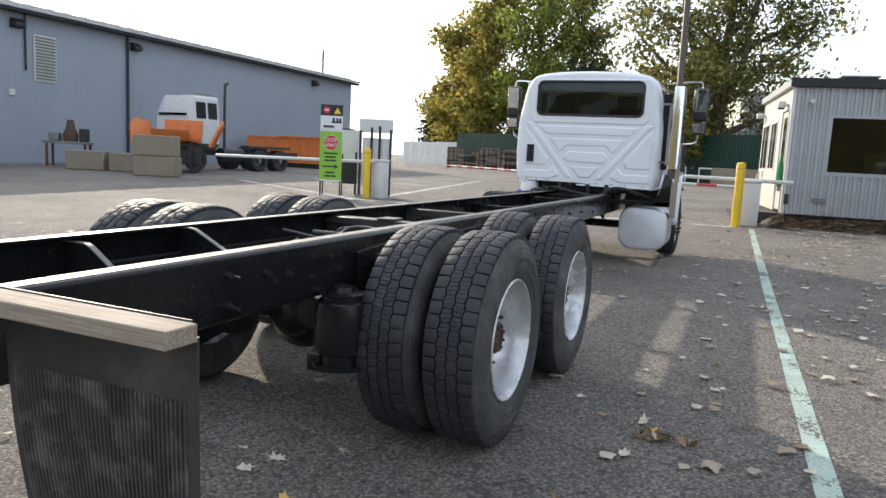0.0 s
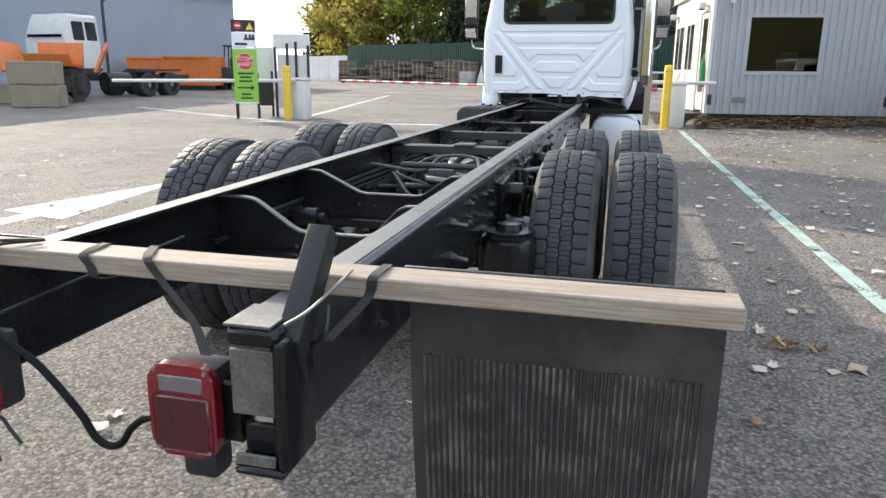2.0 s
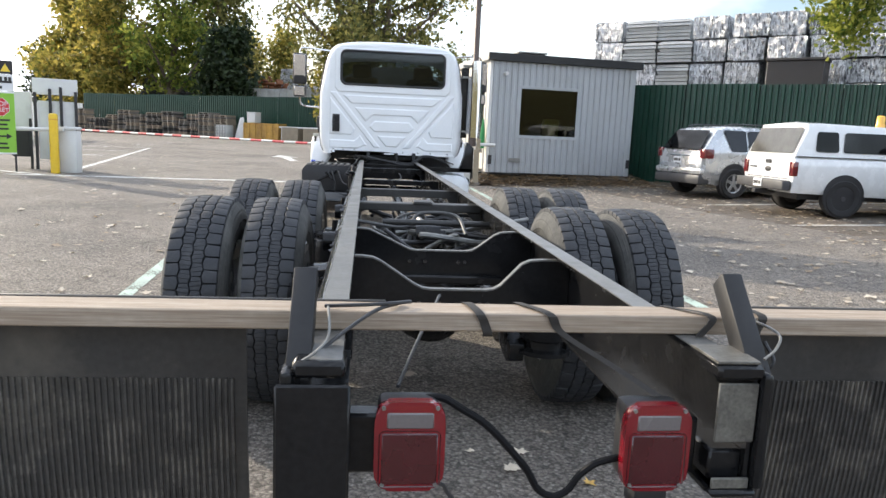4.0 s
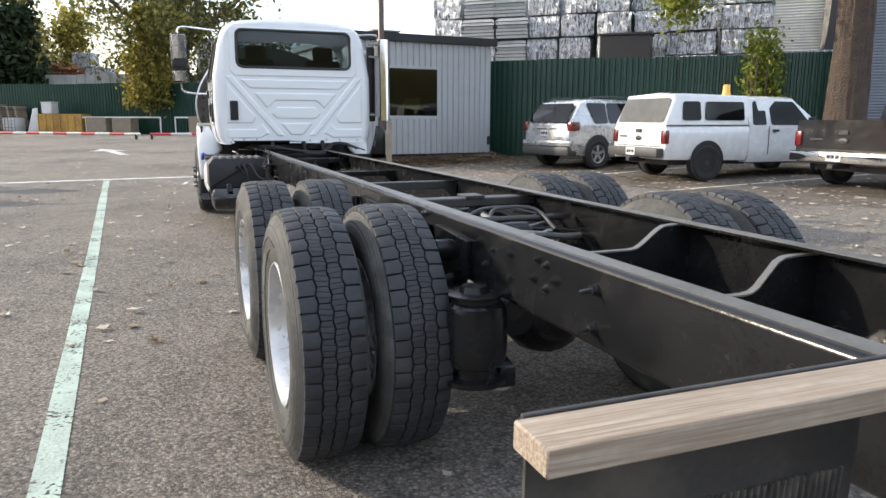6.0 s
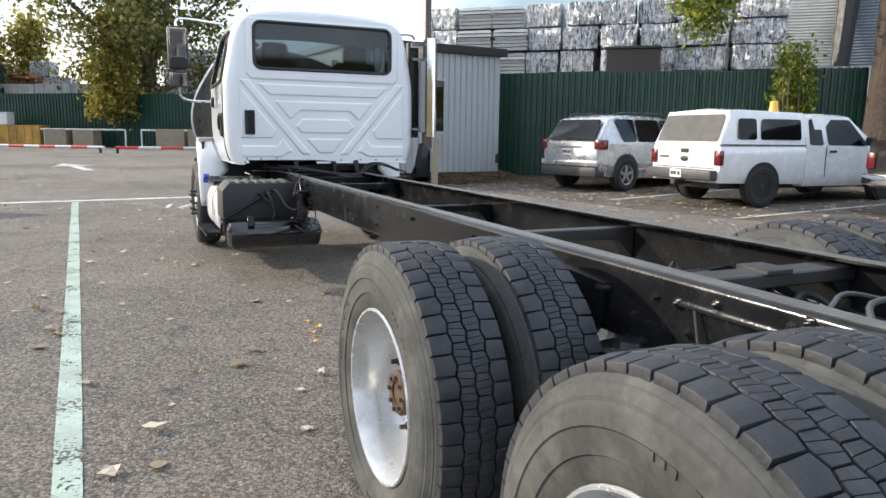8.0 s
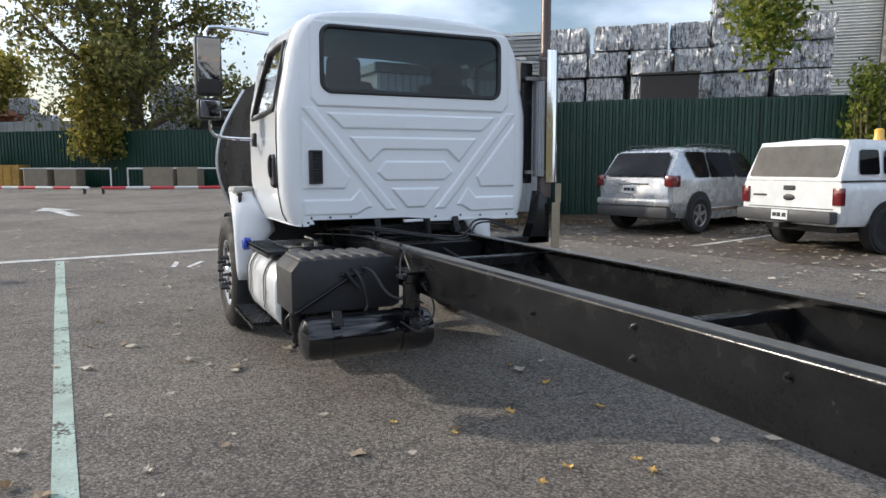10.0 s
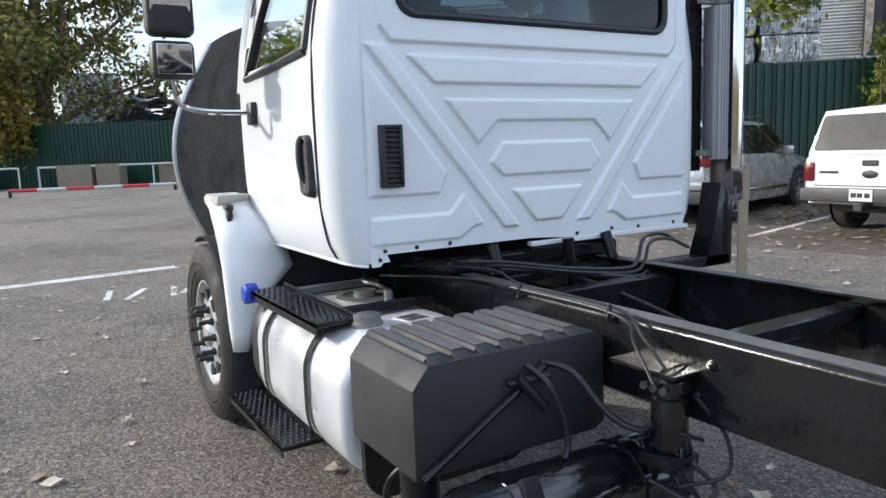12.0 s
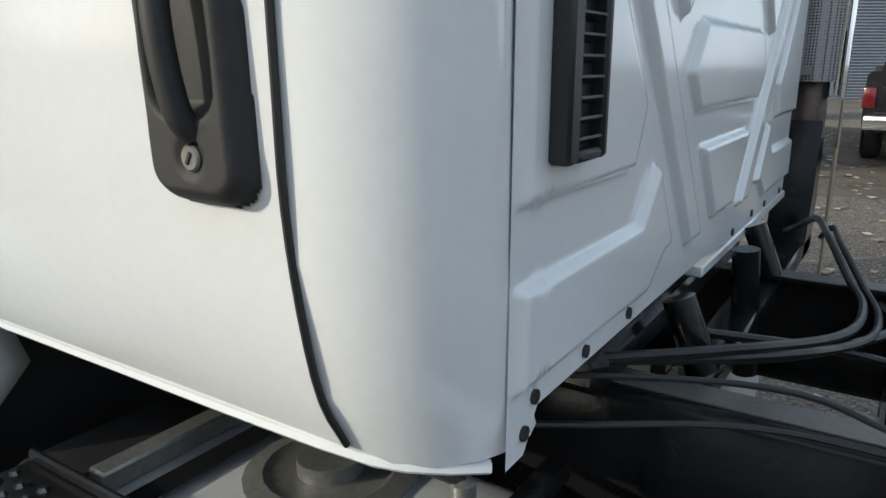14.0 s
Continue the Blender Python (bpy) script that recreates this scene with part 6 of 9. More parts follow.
# sign board: local x to the right, z up, faces -y
sign = thing("sign_board", "green and white gate sign board on black legs", "sign", m=Matrix.Translation((-8.82, 16.3, ground_z(-8.82, 16.3))) @ Matrix.Rotation(radians(24), 4, "Z"))
SW = 0.31
for x in (-SW + 0.03, SW - 0.03):
    part("leg", boxed((x - 0.02, 0.03, 0), (x + 0.02, 0.07, 2.55)), BLACK_METAL, sign)
    part("leg", boxed((x - 0.02, 0.45, 0), (x + 0.02, 0.49, 1.2)), BLACK_METAL, sign)
for n_, z0, z1, mt in (("green_panel", 0.42, 1.86, SIGN_GREEN), ("white_panel", 1.87, 2.25, SIGN_WHITE), ("black_panel", 2.255, 2.56, SIGN_BLACK)):
    part(n_, boxed((-SW, 0, z0), (SW, 0.025, z1), 0.003), mt, sign)
part("top_edge", boxed((-SW, -0.004, 1.82), (SW, 0.0, 1.862)), SIGN_WHITE, sign)
part("bottom_edge", boxed((-SW, -0.004, 0.42), (SW, 0.0, 0.45)), SIGN_WHITE, sign)
octa = [(0.215 * math.cos(radians(22.5 + 45 * k)), 1.5 + 0.215 * math.sin(radians(22.5 + 45 * k))) for k in range(8)]
part("stop_disc", prism(bmesh.new(), [(x * 1.04, 1.5 + (z - 1.5) * 1.04) for x, z in octa], -0.004, -0.001, "y"), SIGN_WHITE, sign)
part("stop_disc", prism(bmesh.new(), octa, -0.007, -0.004, "y"), SIGN_RED, sign)
UP = Matrix.Rotation(math.pi / 2, 4, "X")
text_part("lettering", "STOP", 0.15, Matrix.Translation((0, -0.009, 1.57)) @ UP, SIGN_WHITE, sign)
text_part("lettering", "ARRÊT", 0.13, Matrix.Translation((0, -0.009, 1.43)) @ UP, SIGN_WHITE, sign)
for z, w in ((1.2, 0.2), (1.1, 0.15), (1.0, 0.17), (0.66, 0.13), (0.56, 0.16)):
    part("text_bar", boxed((-w, -0.006, z - 0.022), (w, -0.001, z + 0.022)), SIGN_BLACK, sign)
bm = boxed((-0.22, -0.006, 0.81), (0.13, -0.001, 0.85))
prism(bm, [(0.12, 0.76), (0.12, 0.9), (0.23, 0.83)], -0.006, -0.001, "y")
part("arrow_mark", bm, SIGN_BLACK, sign)
bm = rod(bmesh.new(), (-0.14, -0.006, 2.41), (-0.14, -0.001, 2.41), 0.1, 20)
part("round_mark", bm, SIGN_RED, sign)
part("round_bar", boxed((-0.2, -0.009, 2.39), (-0.08, -0.006, 2.43)), SIGN_WHITE, sign)
part("warning_mark", prism(bmesh.new(), [(0.06, 2.31), (0.26, 2.31), (0.16, 2.49)], -0.006, -0.001, "y"), SIGN_YELLOW, sign)
bm = boxed((0.0, -0.006, 2.05), (0.28, -0.001, 2.1))
for x in (0.06, 0.16, 0.24):
    box(bm, (x - 0.03, -0.006, 2.1), (x + 0.03, -0.001, 2.19))
part("pictogram", bm, SIGN_BLACK, sign, "black pictogram bars on the white panel")
bm = boxed((-0.18, -0.006, 1.92), (0.08, -0.001, 1.98))
prism(bm, [(-0.18, 1.9), (-0.18, 2.0), (-0.25, 1.95)], -0.006, -0.001, "y")
part("arrow_mark", bm, SIGN_BLACK, sign)

# ticket kiosk: white panels on black posts behind the sign
kiosk = thing("ticket_kiosk", "white panelled kiosk frame on black posts", "kiosk", m=Matrix.Translation((-8.1, 17.6, ground_z(-8, 17.6))) @ Matrix.Rotation(radians(20), 4, "Z"))
for x, z in ((-0.45, 1.9), (-0.12, 2.0), (0.12, 2.05), (0.45, 1.95)):
    part("post", boxed((x - 0.035, -0.03, 0), (x + 0.035, 0.03, z)), BLACK_METAL, kiosk)
part("panel", boxed((-0.4, 0.04, 0.25), (0.42, 0.1, 1.7), 0.01), OFF_WHITE, kiosk)
part("top_panel", boxed((-0.5, 0.0, 1.85), (0.5, 0.14, 2.25), 0.01), OFF_WHITE, kiosk)
part("side_panel", boxed((-1.05, 0.2, 0.7), (-0.55, 0.55, 1.9), 0.01), OFF_WHITE, kiosk)
part("side_box", boxed((-1.0, 0.1, 0.3), (-0.6, 0.5, 0.95), 0.02), BLACK_METAL, kiosk)
part("post", boxed((-0.6, 0.0, 0), (-0.54, 0.06, 1.25)), BLACK_METAL, kiosk)

# ---------- site office ----------
SIDING = material("pale_grey_steel_siding", (0.36, 0.375, 0.385), 0.5, metal=0.1, var=0.08, scale=2, dirt=0.35, dirt_color=(0.3, 0.29, 0.27), dirt_scale=1.5)
OFFICE_CREAM = material("cream_office_wall", (0.58, 0.55, 0.49), 0.6, var=0.08, scale=2, dirt=0.25)
DARK_FASCIA = material("dark_roof_fascia", (0.012, 0.012, 0.013), 0.6, var=0.2)
# olive tint stands in for trees and yard mirrored in the pane
OFFICE_GLASS = glass("office_window_glass", (0.38, 0.4, 0.24), ior=1.55)
# dark olive colour imitates the room's shade and the mirrored yard
ROOM_SHADE = material("painted_room_shade", (0.055, 0.057, 0.038), 0.9, var=0.3, scale=1.5)
OW, OD, OH = 4.2, 5.0, 3.153
office = thing("site_office", "grey corrugated site office with dark roof band", "office", m=Matrix.Translation((2.922, 17.691, 0.451)) @ Matrix.Rotation(radians(6.4), 4, "Z"))
WX0, WX1, WZ0, WZ1 = 0.865, 2.497, 1.028, 2.269


def corrugated(bm, x0, x1, z0, z1, y, pitch=0.19, depth=0.03, gap=None):
    """Trapezoid steel siding in the plane of y, ribs upright; gap: an opening x0, x1, z0, z1."""
    xs, k = [], x0
    while k < x1 - 1e-6:
        for f_, d in ((0.0, 0), (0.3, 0), (0.42, depth), (0.82, depth), (0.94, 0)):
            if k + f_ * pitch < x1:
                xs.append((k + f_ * pitch, d))
        k += pitch
    xs.append((x1, 0))
    for (a, da), (b, db) in zip(xs, xs[1:]):
        spans = [(z0, z1)]
        if gap and gap[0] < (a + b) / 2 < gap[1]:
            spans = [(z0, gap[2]), (gap[3], z1)]
        for s0, s1 in spans:
            bm.faces.new([bm.verts.new(p) for p in ((a, y - da, s0), (b, y - db, s0), (b, y - db, s1), (a, y - da, s1))])
    return bm


part("front_wall", corrugated(bmesh.new(), 0, OW, 0.0, OH - 0.2, 0, 0.172, 0.04, gap=(WX0, WX1, WZ0, WZ1)), SIDING, office, smooth=20)
part("back_wall", boxed((0, OD - 0.1, 0.0), (OW, OD, OH - 0.2)), SIDING, office)
part("right_wall", boxed((OW - 0.1, 0.02, 0.0), (OW, OD - 0.1, OH - 0.2)), SIDING, office)
bm = boxed((0.0, 0.02, 0.0), (0.08, 0.35, OH - 0.2))
box(bm, (0, 1.32, 0.0), (0.08, OD - 0.1, OH - 0.2))
box(bm, (0, 0.35, 2.46), (0.08, 1.32, OH - 0.2))
part("side_wall", bm, OFFICE_CREAM, office, "cream side wall with door and windows")
part("corner_post", boxed((-0.03, -0.02, 0.0), (0.05, 0.018, OH - 0.2), 0.004), OFF_WHITE, office)
office_door = part("office_door", boxed((0.01, 0.37, 0.05), (0.06, 1.3, 2.44), 0.004), OFFICE_CREAM, office)
DARK_PANE = material("dark_pane", (0.03, 0.035, 0.03), 0.08, var=0.2, coat=0.5)
for a, b in (((0.33, 0.0), (0.37, 2.5)), ((1.3, 0.0), (1.34, 2.5)), ((0.37, 2.46), (1.3, 2.5))):
    part("door_frame", boxed((-0.025, a[0], a[1]), (0.01, b[0], b[1]), 0.003), OFF_WHITE, office)
part("pane", boxed((0.004, 0.58, 0.5), (0.009, 1.1, 2.3)), DARK_PANE, office_door)
part("door_knob", rod(bmesh.new(), (0.01, 0.45, 1.1), (-0.05, 0.45, 1.1), 0.03, 10), WORN_METAL, office_door)
for y0, y1, z0, z1 in ((2.08, 2.98, 1.06, 2.25), (3.5, 4.6, 1.06, 2.25)):
    w = part("window", boxed((-0.02, y0 - 0.07, z0 - 0.07), (-0.002, y1 + 0.07, z1 + 0.07)), OFF_WHITE, office)
    part("pane", boxed((-0.026, y0, z0), (-0.021, y1, z1)), DARK_PANE, w)
    part("mullion", boxed((-0.034, (y0 + y1) / 2 - 0.02, z0), (-0.027, (y0 + y1) / 2 + 0.02, z1)), OFF_WHITE, w)
part("roof", boxed((-0.1, -0.06, OH - 0.19), (OW + 0.1, OD + 0.1, OH - 0.02), 0.01), SIDING, office)
part("roof_band", boxed((-0.11, -0.14, OH - 0.2), (OW + 0.14, -0.062, OH), 0.008), DARK_FASCIA, office, "dark steel band along the roof's front edge")
part("skid", boxed((0.1, 0.1, -0.32), (OW - 0.1, OD - 0.1, 0.0)), BLACK_METAL, office)
bm = tube(bmesh.new(), [(-0.45, 2.6, 0.1), (-0.42, 2.2, 0.55), (-0.42, 1.4, 0.95), (-0.42, 0.7, 0.95)], 0.02, 8)
for y in (0.75, 1.4):
    rod(bm, (-0.42, y, -0.3), (-0.42, y, 0.95), 0.018, 8)
part("handrail", bm, OFF_WHITE, office, "white tube handrail by the office door")
part("door_landing", boxed((-0.5, 0.4, -0.3), (-0.01, 1.3, -0.02), 0.01), BLACK_METAL, office)
bm = lathe(bmesh.new(), [(0.0, 0.62), (0.05, 0.63), (0.075, 0.8), (0.06, 1.1), (0.03, 1.3), (0.02, 1.42), (0, 1.42)], 12, "z", (-0.09, 0.22, 0))
part("furled_flag", bm, material("green_cloth", (0.03, 0.22, 0.07), 0.8, var=0.3, scale=9), office, "green cloth flag furled beside the door")
win = part("window", boxed((WX0 - 0.07, -0.045, WZ1), (WX1 + 0.07, 0.0, WZ1 + 0.07), 0.004), SIDING, office)
for a, b in (((WX0 - 0.07, -0.045, WZ0 - 0.09), (WX1 + 0.07, 0.0, WZ0)), ((WX0 - 0.07, -0.045, WZ0), (WX0, 0.0, WZ1)), ((WX1, -0.045, WZ0), (WX1 + 0.07, 0.0, WZ1))):
    part("window_frame", boxed(a, b, 0.004), SIDING, win)
part("pane", boxed((WX0, -0.012, WZ0), (WX1, -0.006, WZ1)), OFFICE_GLASS, win)
# added panel, coloured dark in place of shade in the room
part("shade_backdrop", boxed((0.3, 2.4, 0.02), (OW - 0.2, 2.5, OH - 0.3)), ROOM_SHADE, office)
bm = boxed((WX0 + 0.85, 0.4, 0.88), (WX0 + 1.3, 0.5, 1.5), 0.01)
part("monitor", bm, OFF_WHITE, office, "pale screens behind the office window")
part("desk", boxed((WX0 - 0.3, 0.3, 0.8), (WX1 + 0.3, 1.0, 0.85)), BLACK_METAL, office)
for x, z in ((0.36, 2.62), ):
    bm = lathe(bmesh.new(), [(0, -0.28), (0.05, -0.28), (0.055, -0.2), (0.05, -0.1), (0.02, -0.08), (0.02, 0)], 12, "y", (x, 0, z))
    part("camera_housing", bm, OFF_WHITE, office, "small white security camera")
for y in (0.75, 4.75):
    bm = boxed((-0.24, y - 0.12, 2.52), (-0.06, y + 0.12, 2.68), 0.03, seg=2)
    rod(bm, (-0.07, y, 2.6), (0.0, y, 2.6), 0.03, 8)
    part("flood_light", bm, OFF_WHITE, office, "white outdoor lamp on the side wall")
    part("lamp_face", boxed((-0.22, y - 0.1, 2.495), (-0.08, y + 0.1, 2.519), 0.01), BLACK_METAL, office)
part("socket_box", boxed((0.6, -0.075, 0.3), (0.92, -0.04, 0.4), 0.004), WORN_METAL, office)
for x in (0.02, OW - 0.12):
    part("corner_bracket", boxed((x, -0.05, 0.22), (x + 0.1, -0.033, 0.46), 0.004), BLACK_METAL, office)

# ---------- green fence and stacked bales ----------
FENCE_GREEN = material("green_steel_fence", (0.009, 0.045, 0.028), 0.38, var=0.18, scale=2, fine=20, dirt=0.3, dirt_color=(0.03, 0.06, 0.045), dirt_scale=1.2)
BARK = material("rough_bark", (0.12, 0.09, 0.065), 0.95, var=0.4, scale=9, fine=40, bump=0.02)


def fence_run(a, b, h, label, mat=FENCE_GREEN, pitch=0.25):
    a, b = Vector((*a, 0)), Vector((*b, 0))
    L = (b - a).length
    f_ = thing("fence", label, "fence", m=Matrix.Translation(a + Vector((0, 0, ground_z(a.x, a.y) - 0.1))) @ Matrix.Rotation(math.atan2(b.y - a.y, b.x - a.x), 4, "Z"))
    k = 0
    while k * 2.0 < L - 0.1:
        x0, x1 = k * 2.0, min(L, k * 2.0 + 1.99)
        part("sheet", corrugated(bmesh.new(), x0, x1, 0.1, h + 0.02 * math.sin(k * 1.7), 0, pitch, 0.055), mat, f_, smooth=20)
        part("post", boxed((x0 - 0.04, 0.05, 0), (x0 + 0.04, 0.13, h - 0.1)), BLACK_METAL, f_)
        k += 1
    return f_


fence_run((7.3, 19.9), (14.6, 13.3), 2.95, "dark green corrugated steel fence behind the parked cars", pitch=0.16)
fence_run((-25.8, 66.8), (9.5, 44.5), 3.5, "dark green corrugated steel fence at the back of the yard", pitch=0.22)
fence_run((9.5, 44.5), (13.5, 30.0), 3.5, "dark green corrugated steel fence beside the office", pitch=0.3)


def bale_material():
    """Crushed sheet metal with upright creases, their fold shade painted into the colour."""
    mt = material("crushed_silver_scrap", (0.6, 0.61, 0.63), 0.34, metal=0.45, var=0.4, scale=5, fine=26, dirt=0.5, dirt_color=(0.2, 0.205, 0.215), dirt_scale=3, rough_var=0.2)
    n, l = mt.node_tree.nodes, mt.node_tree.links
    b = n["Principled BSDF"]
    g, mp, w, mr, mx, bp = (n.new(k) for k in ("ShaderNodeNewGeometry", "ShaderNodeMapping", "ShaderNodeTexNoise", "ShaderNodeMapRange", "ShaderNodeMixRGB", "ShaderNodeBump"))
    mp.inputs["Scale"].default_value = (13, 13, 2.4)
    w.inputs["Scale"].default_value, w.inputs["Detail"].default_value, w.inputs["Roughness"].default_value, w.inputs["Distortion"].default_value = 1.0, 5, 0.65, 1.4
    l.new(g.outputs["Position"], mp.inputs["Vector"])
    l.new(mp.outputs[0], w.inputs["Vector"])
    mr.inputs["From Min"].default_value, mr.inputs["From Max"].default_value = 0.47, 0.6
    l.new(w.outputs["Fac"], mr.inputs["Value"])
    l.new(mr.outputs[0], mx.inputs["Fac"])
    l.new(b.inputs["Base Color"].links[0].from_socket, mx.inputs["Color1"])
    # dark streak colour imitates shade in the folds
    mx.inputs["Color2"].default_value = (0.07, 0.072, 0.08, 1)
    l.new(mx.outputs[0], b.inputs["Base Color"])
    bp.inputs["Distance"].default_value = 0.07
    l.new(w.outputs["Fac"], bp.inputs["Height"])
    l.new(bp.outputs[0], b.inputs["Normal"])
    return mt


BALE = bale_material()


def bale_mesh(seed):
    bm = bmesh.new()
    bmesh.ops.create_cube(bm, size=1)
    bmesh.ops.subdivide_edges(bm, edges=bm.edges[:], cuts=15, use_grid_fill=True)
    off = Vector((seed * 7.1, seed * 3.3, seed))
    for v in bm.verts:
        c = v.co.copy()
        r = 1 - 0.08 * max(0, (abs(c.x) + abs(c.z)) - 0.82) - 0.05 * max(0, abs(c.y) + abs(c.z) - 0.8)
        d = 0.03 * noise.noise(c * 3 + off) + 0.06 * noise.noise(Vector((c.x * 15, c.y * 15, c.z * 3)) + off) + 0.035 * noise.noise(Vector((c.x * 26, c.y * 26, c.z * 9)) + off)
        v.co = c * r * (1 + d)
    me = finish(bm, "bale", 25)
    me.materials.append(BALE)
    return me


BALES = [bale_mesh(k) for k in range(5)]
rng = random.Random(5)
sec = []
for k in range(6):                               # flat sheets pressed in layers
    sec += [(0.5 + rng.uniform(-0.02, 0.05), -0.5 + k / 6), (0.5 + rng.uniform(-0.02, 0.05), -0.5 + (k + 0.78) / 6), (0.42, -0.5 + (k + 0.8) / 6), (0.42, -0.5 + (k + 0.98) / 6)]
bm = prism(bmesh.new(), [(x, z) for x, z in sec] + [(-x, z) for x, z in reversed(sec)], -0.5, 0.5, "y")
for v in bm.verts:
    v.co.y *= abs(v.co.x) * 2
    v.co.x, v.co.y = v.co.y, v.co.x
bmesh.ops.reverse_faces(bm, faces=bm.faces[:])
LAYERED = finish(bm, "bale_layers", 25)
LAYERED.materials.append(material("pressed_grey_sheets", (0.42, 0.42, 0.41), 0.5, metal=0.2, var=0.25, scale=4, fine=20, dirt=0.3, dirt_color=(0.25, 0.24, 0.22)))


def bale_wall(origin, direction, columns, rows_up, size, label, gap=1.02, flat=lambda c, r: False):
    d = Vector((*direction, 0)).normalized()
    turn = math.atan2(d.y, d.x)
    for c in range(columns):
        up = rows_up(c)
        for r in range(up):
            p = Vector((*origin, 0)) + d * (c * size[0] * gap) + Vector((rng.uniform(-0.05, 0.05), rng.uniform(-0.12, 0.12), 0))
            b = tagged(new("bale", LAYERED if flat(c, r) else BALES[rng.randrange(5)]), "bale of flat pressed metal sheets in a stack" if flat(c, r) else label, "bale", "stacked scrap bales")
            b.matrix_basis = Matrix.Translation((p.x, p.y, 0.3 + (r + 0.5) * size[2] * 0.985)) @ Matrix.Rotation(turn + rng.uniform(-0.05, 0.05), 4, "Z") @ Matrix.Diagonal((size[0] * rng.uniform(0.9, 0.99), size[1], size[2] * rng.uniform(0.9, 0.96), 1))


FD = (8.4, -7.6)
bale_wall((9.4, 26.75), FD, 7, lambda c: (7, 7, 7, 7, 7, 7, 7)[c], (1.22, 1.3, 0.83), "cube bale of crushed silver scrap metal in a stack", 1.05, lambda c, r: c in (1, 2) and r in (5, 6) or (c, r) == (2, 4))
bale_wall((10.65, 27.5), FD, 7, lambda c: 6, (1.22, 1.3, 0.83), "cube bale of crushed silver scrap metal behind the front stack", 1.05)
bale_wall((16.15, 20.64), FD, 2, lambda c: (8, 7)[c], (1.72, 1.3, 0.84), "cube bale of crushed silver scrap metal in a stack", 1.05)
bale_wall((0.5, 62.5), (1, -0.5), 5, lambda c: (3, 5, 5, 4, 3)[c], (1.8, 1.5, 1.5), "cube bale of crushed dark scrap metal in a stack")
bale_wall((-12, 80), (1, -0.5), 5, lambda c: (3, 4, 5, 4, 3)[c], (1.9, 1.5, 1.5), "cube bale of crushed silver scrap metal in a stack")
bin_ = thing("scrap_bin", "dark brown steel bin standing on the stacked bales", "bin", m=Matrix.Translation((13.55, 20.90, 0.3)) @ Matrix.Rotation(math.atan2(-7.6, 8.4), 4, "Z"))
BIN_BROWN = material("dark_brown_steel", (0.045, 0.038, 0.035), 0.6, var=0.25)
part("body", boxed((-0.85, -0.5, 0), (0.85, 0.5, 3.93), 0.03), BIN_BROWN, bin_)
part("rim", boxed((-0.89, -0.54, 3.93), (0.89, 0.54, 4.01), 0.01), BIN_BROWN, bin_)

# corrugated silo-like wall beyond the fence
# base colour raised to imitate sun glare on the pale wall
STEEL_WALL = material("weathered_sunlit_look_steel", (0.74, 0.72, 0.66), 0.35, metal=0.0, var=0.15, scale=0.8, fine=8, dirt=0.3, dirt_color=(0.25, 0.25, 0.25))
SHED_BLUE = material("blue_grey_corrugated_steel", (0.2, 0.225, 0.27), 0.5, var=0.12, scale=0.7, fine=8, dirt=0.25, dirt_color=(0.15, 0.17, 0.2))
shed = thing("steel_shed", "tall corrugated steel shed beyond the fence", "building", m=Matrix.Translation((20.6, 18.9, 0.2)))


def ribbed_wall(length, height, pitch=0.1):
    """Steel sheet with ribs running level, in the plane of y = 0, facing -y."""
    bm = bmesh.new()
    zk = 0.0
    while zk < height:
        for za, zb, da, db in ((0, 0.5, 0, 0.35), (0.5, 1, 0.35, 0)):
            bm.faces.new([bm.verts.new(p) for p in ((0, -da * pitch, zk + za * pitch), (length, -da * pitch, zk + za * pitch), (length, -db * pitch, zk + zb * pitch), (0, -db * pitch, zk + zb * pitch))])
        zk += pitch
    return bm


for name_, length, deg, mat in (("pale_wall", 4.6, -42, STEEL_WALL), ("blue_wall", 14.0, -53, SHED_BLUE)):
    m = Matrix.Rotation(radians(deg), 4, "Z") @ Matrix.Translation((-length if name_ == "pale_wall" else 0, 0, 0))
    bm = ribbed_wall(length, 11.5)
    bm.transform(m)
    wl_ = part(name_, bm, mat, shed, smooth=0)
    bm = boxed((0, 0.01, 0), (length, 0.2, 11.5))
    bm.transform(m)
    part("wall_core", bm, mat, wl_)
bm = tube(bmesh.new(), [(-0.55, -0.5, 0), (-0.4, -0.45, 3.0), (-0.1, -0.4, 6.5), (0.1, -0.4, 11.3)], 0.2, 8, 4, 0.42)
part("corner_post", bm, BLACK_METAL, shed, "dark steel corner post")
bm = corrugated(bmesh.new(), -1.4, 1.4, 0, 3.1, 0, 0.2, 0.03)
bm.transform(Matrix.Translation((-5.2, -4.2, 0)) @ Matrix.Rotation(radians(-48), 4, "Z"))
part("low_panel", bm, SHED_BLUE, shed)

# ---------- parked vehicles ----------
CAR_GLASS = material("dark_car_glass", (0.006, 0.007, 0.008), 0.04, var=0.2, coat=0.0, rough_var=0.02)
SILVER = material("silver_car_paint", (0.5, 0.51, 0.52), 0.26, metal=0.6, var=0.04, coat=0.5, dirt=0.15, dirt_color=(0.4, 0.39, 0.37))
CAR_WHITE = material("white_car_paint", (0.72, 0.73, 0.73), 0.25, var=0.04, coat=0.5, dirt=0.15, dirt_color=(0.5, 0.49, 0.46))
CAR_DARK = material("dark_car_paint", (0.014, 0.013, 0.014), 0.2, var=0.1, coat=0.4, dirt=0.1, dirt_color=(0.035, 0.032, 0.03))
BUMPER_GREY = material("grey_bumper_plastic", (0.05, 0.05, 0.053), 0.55, var=0.15)
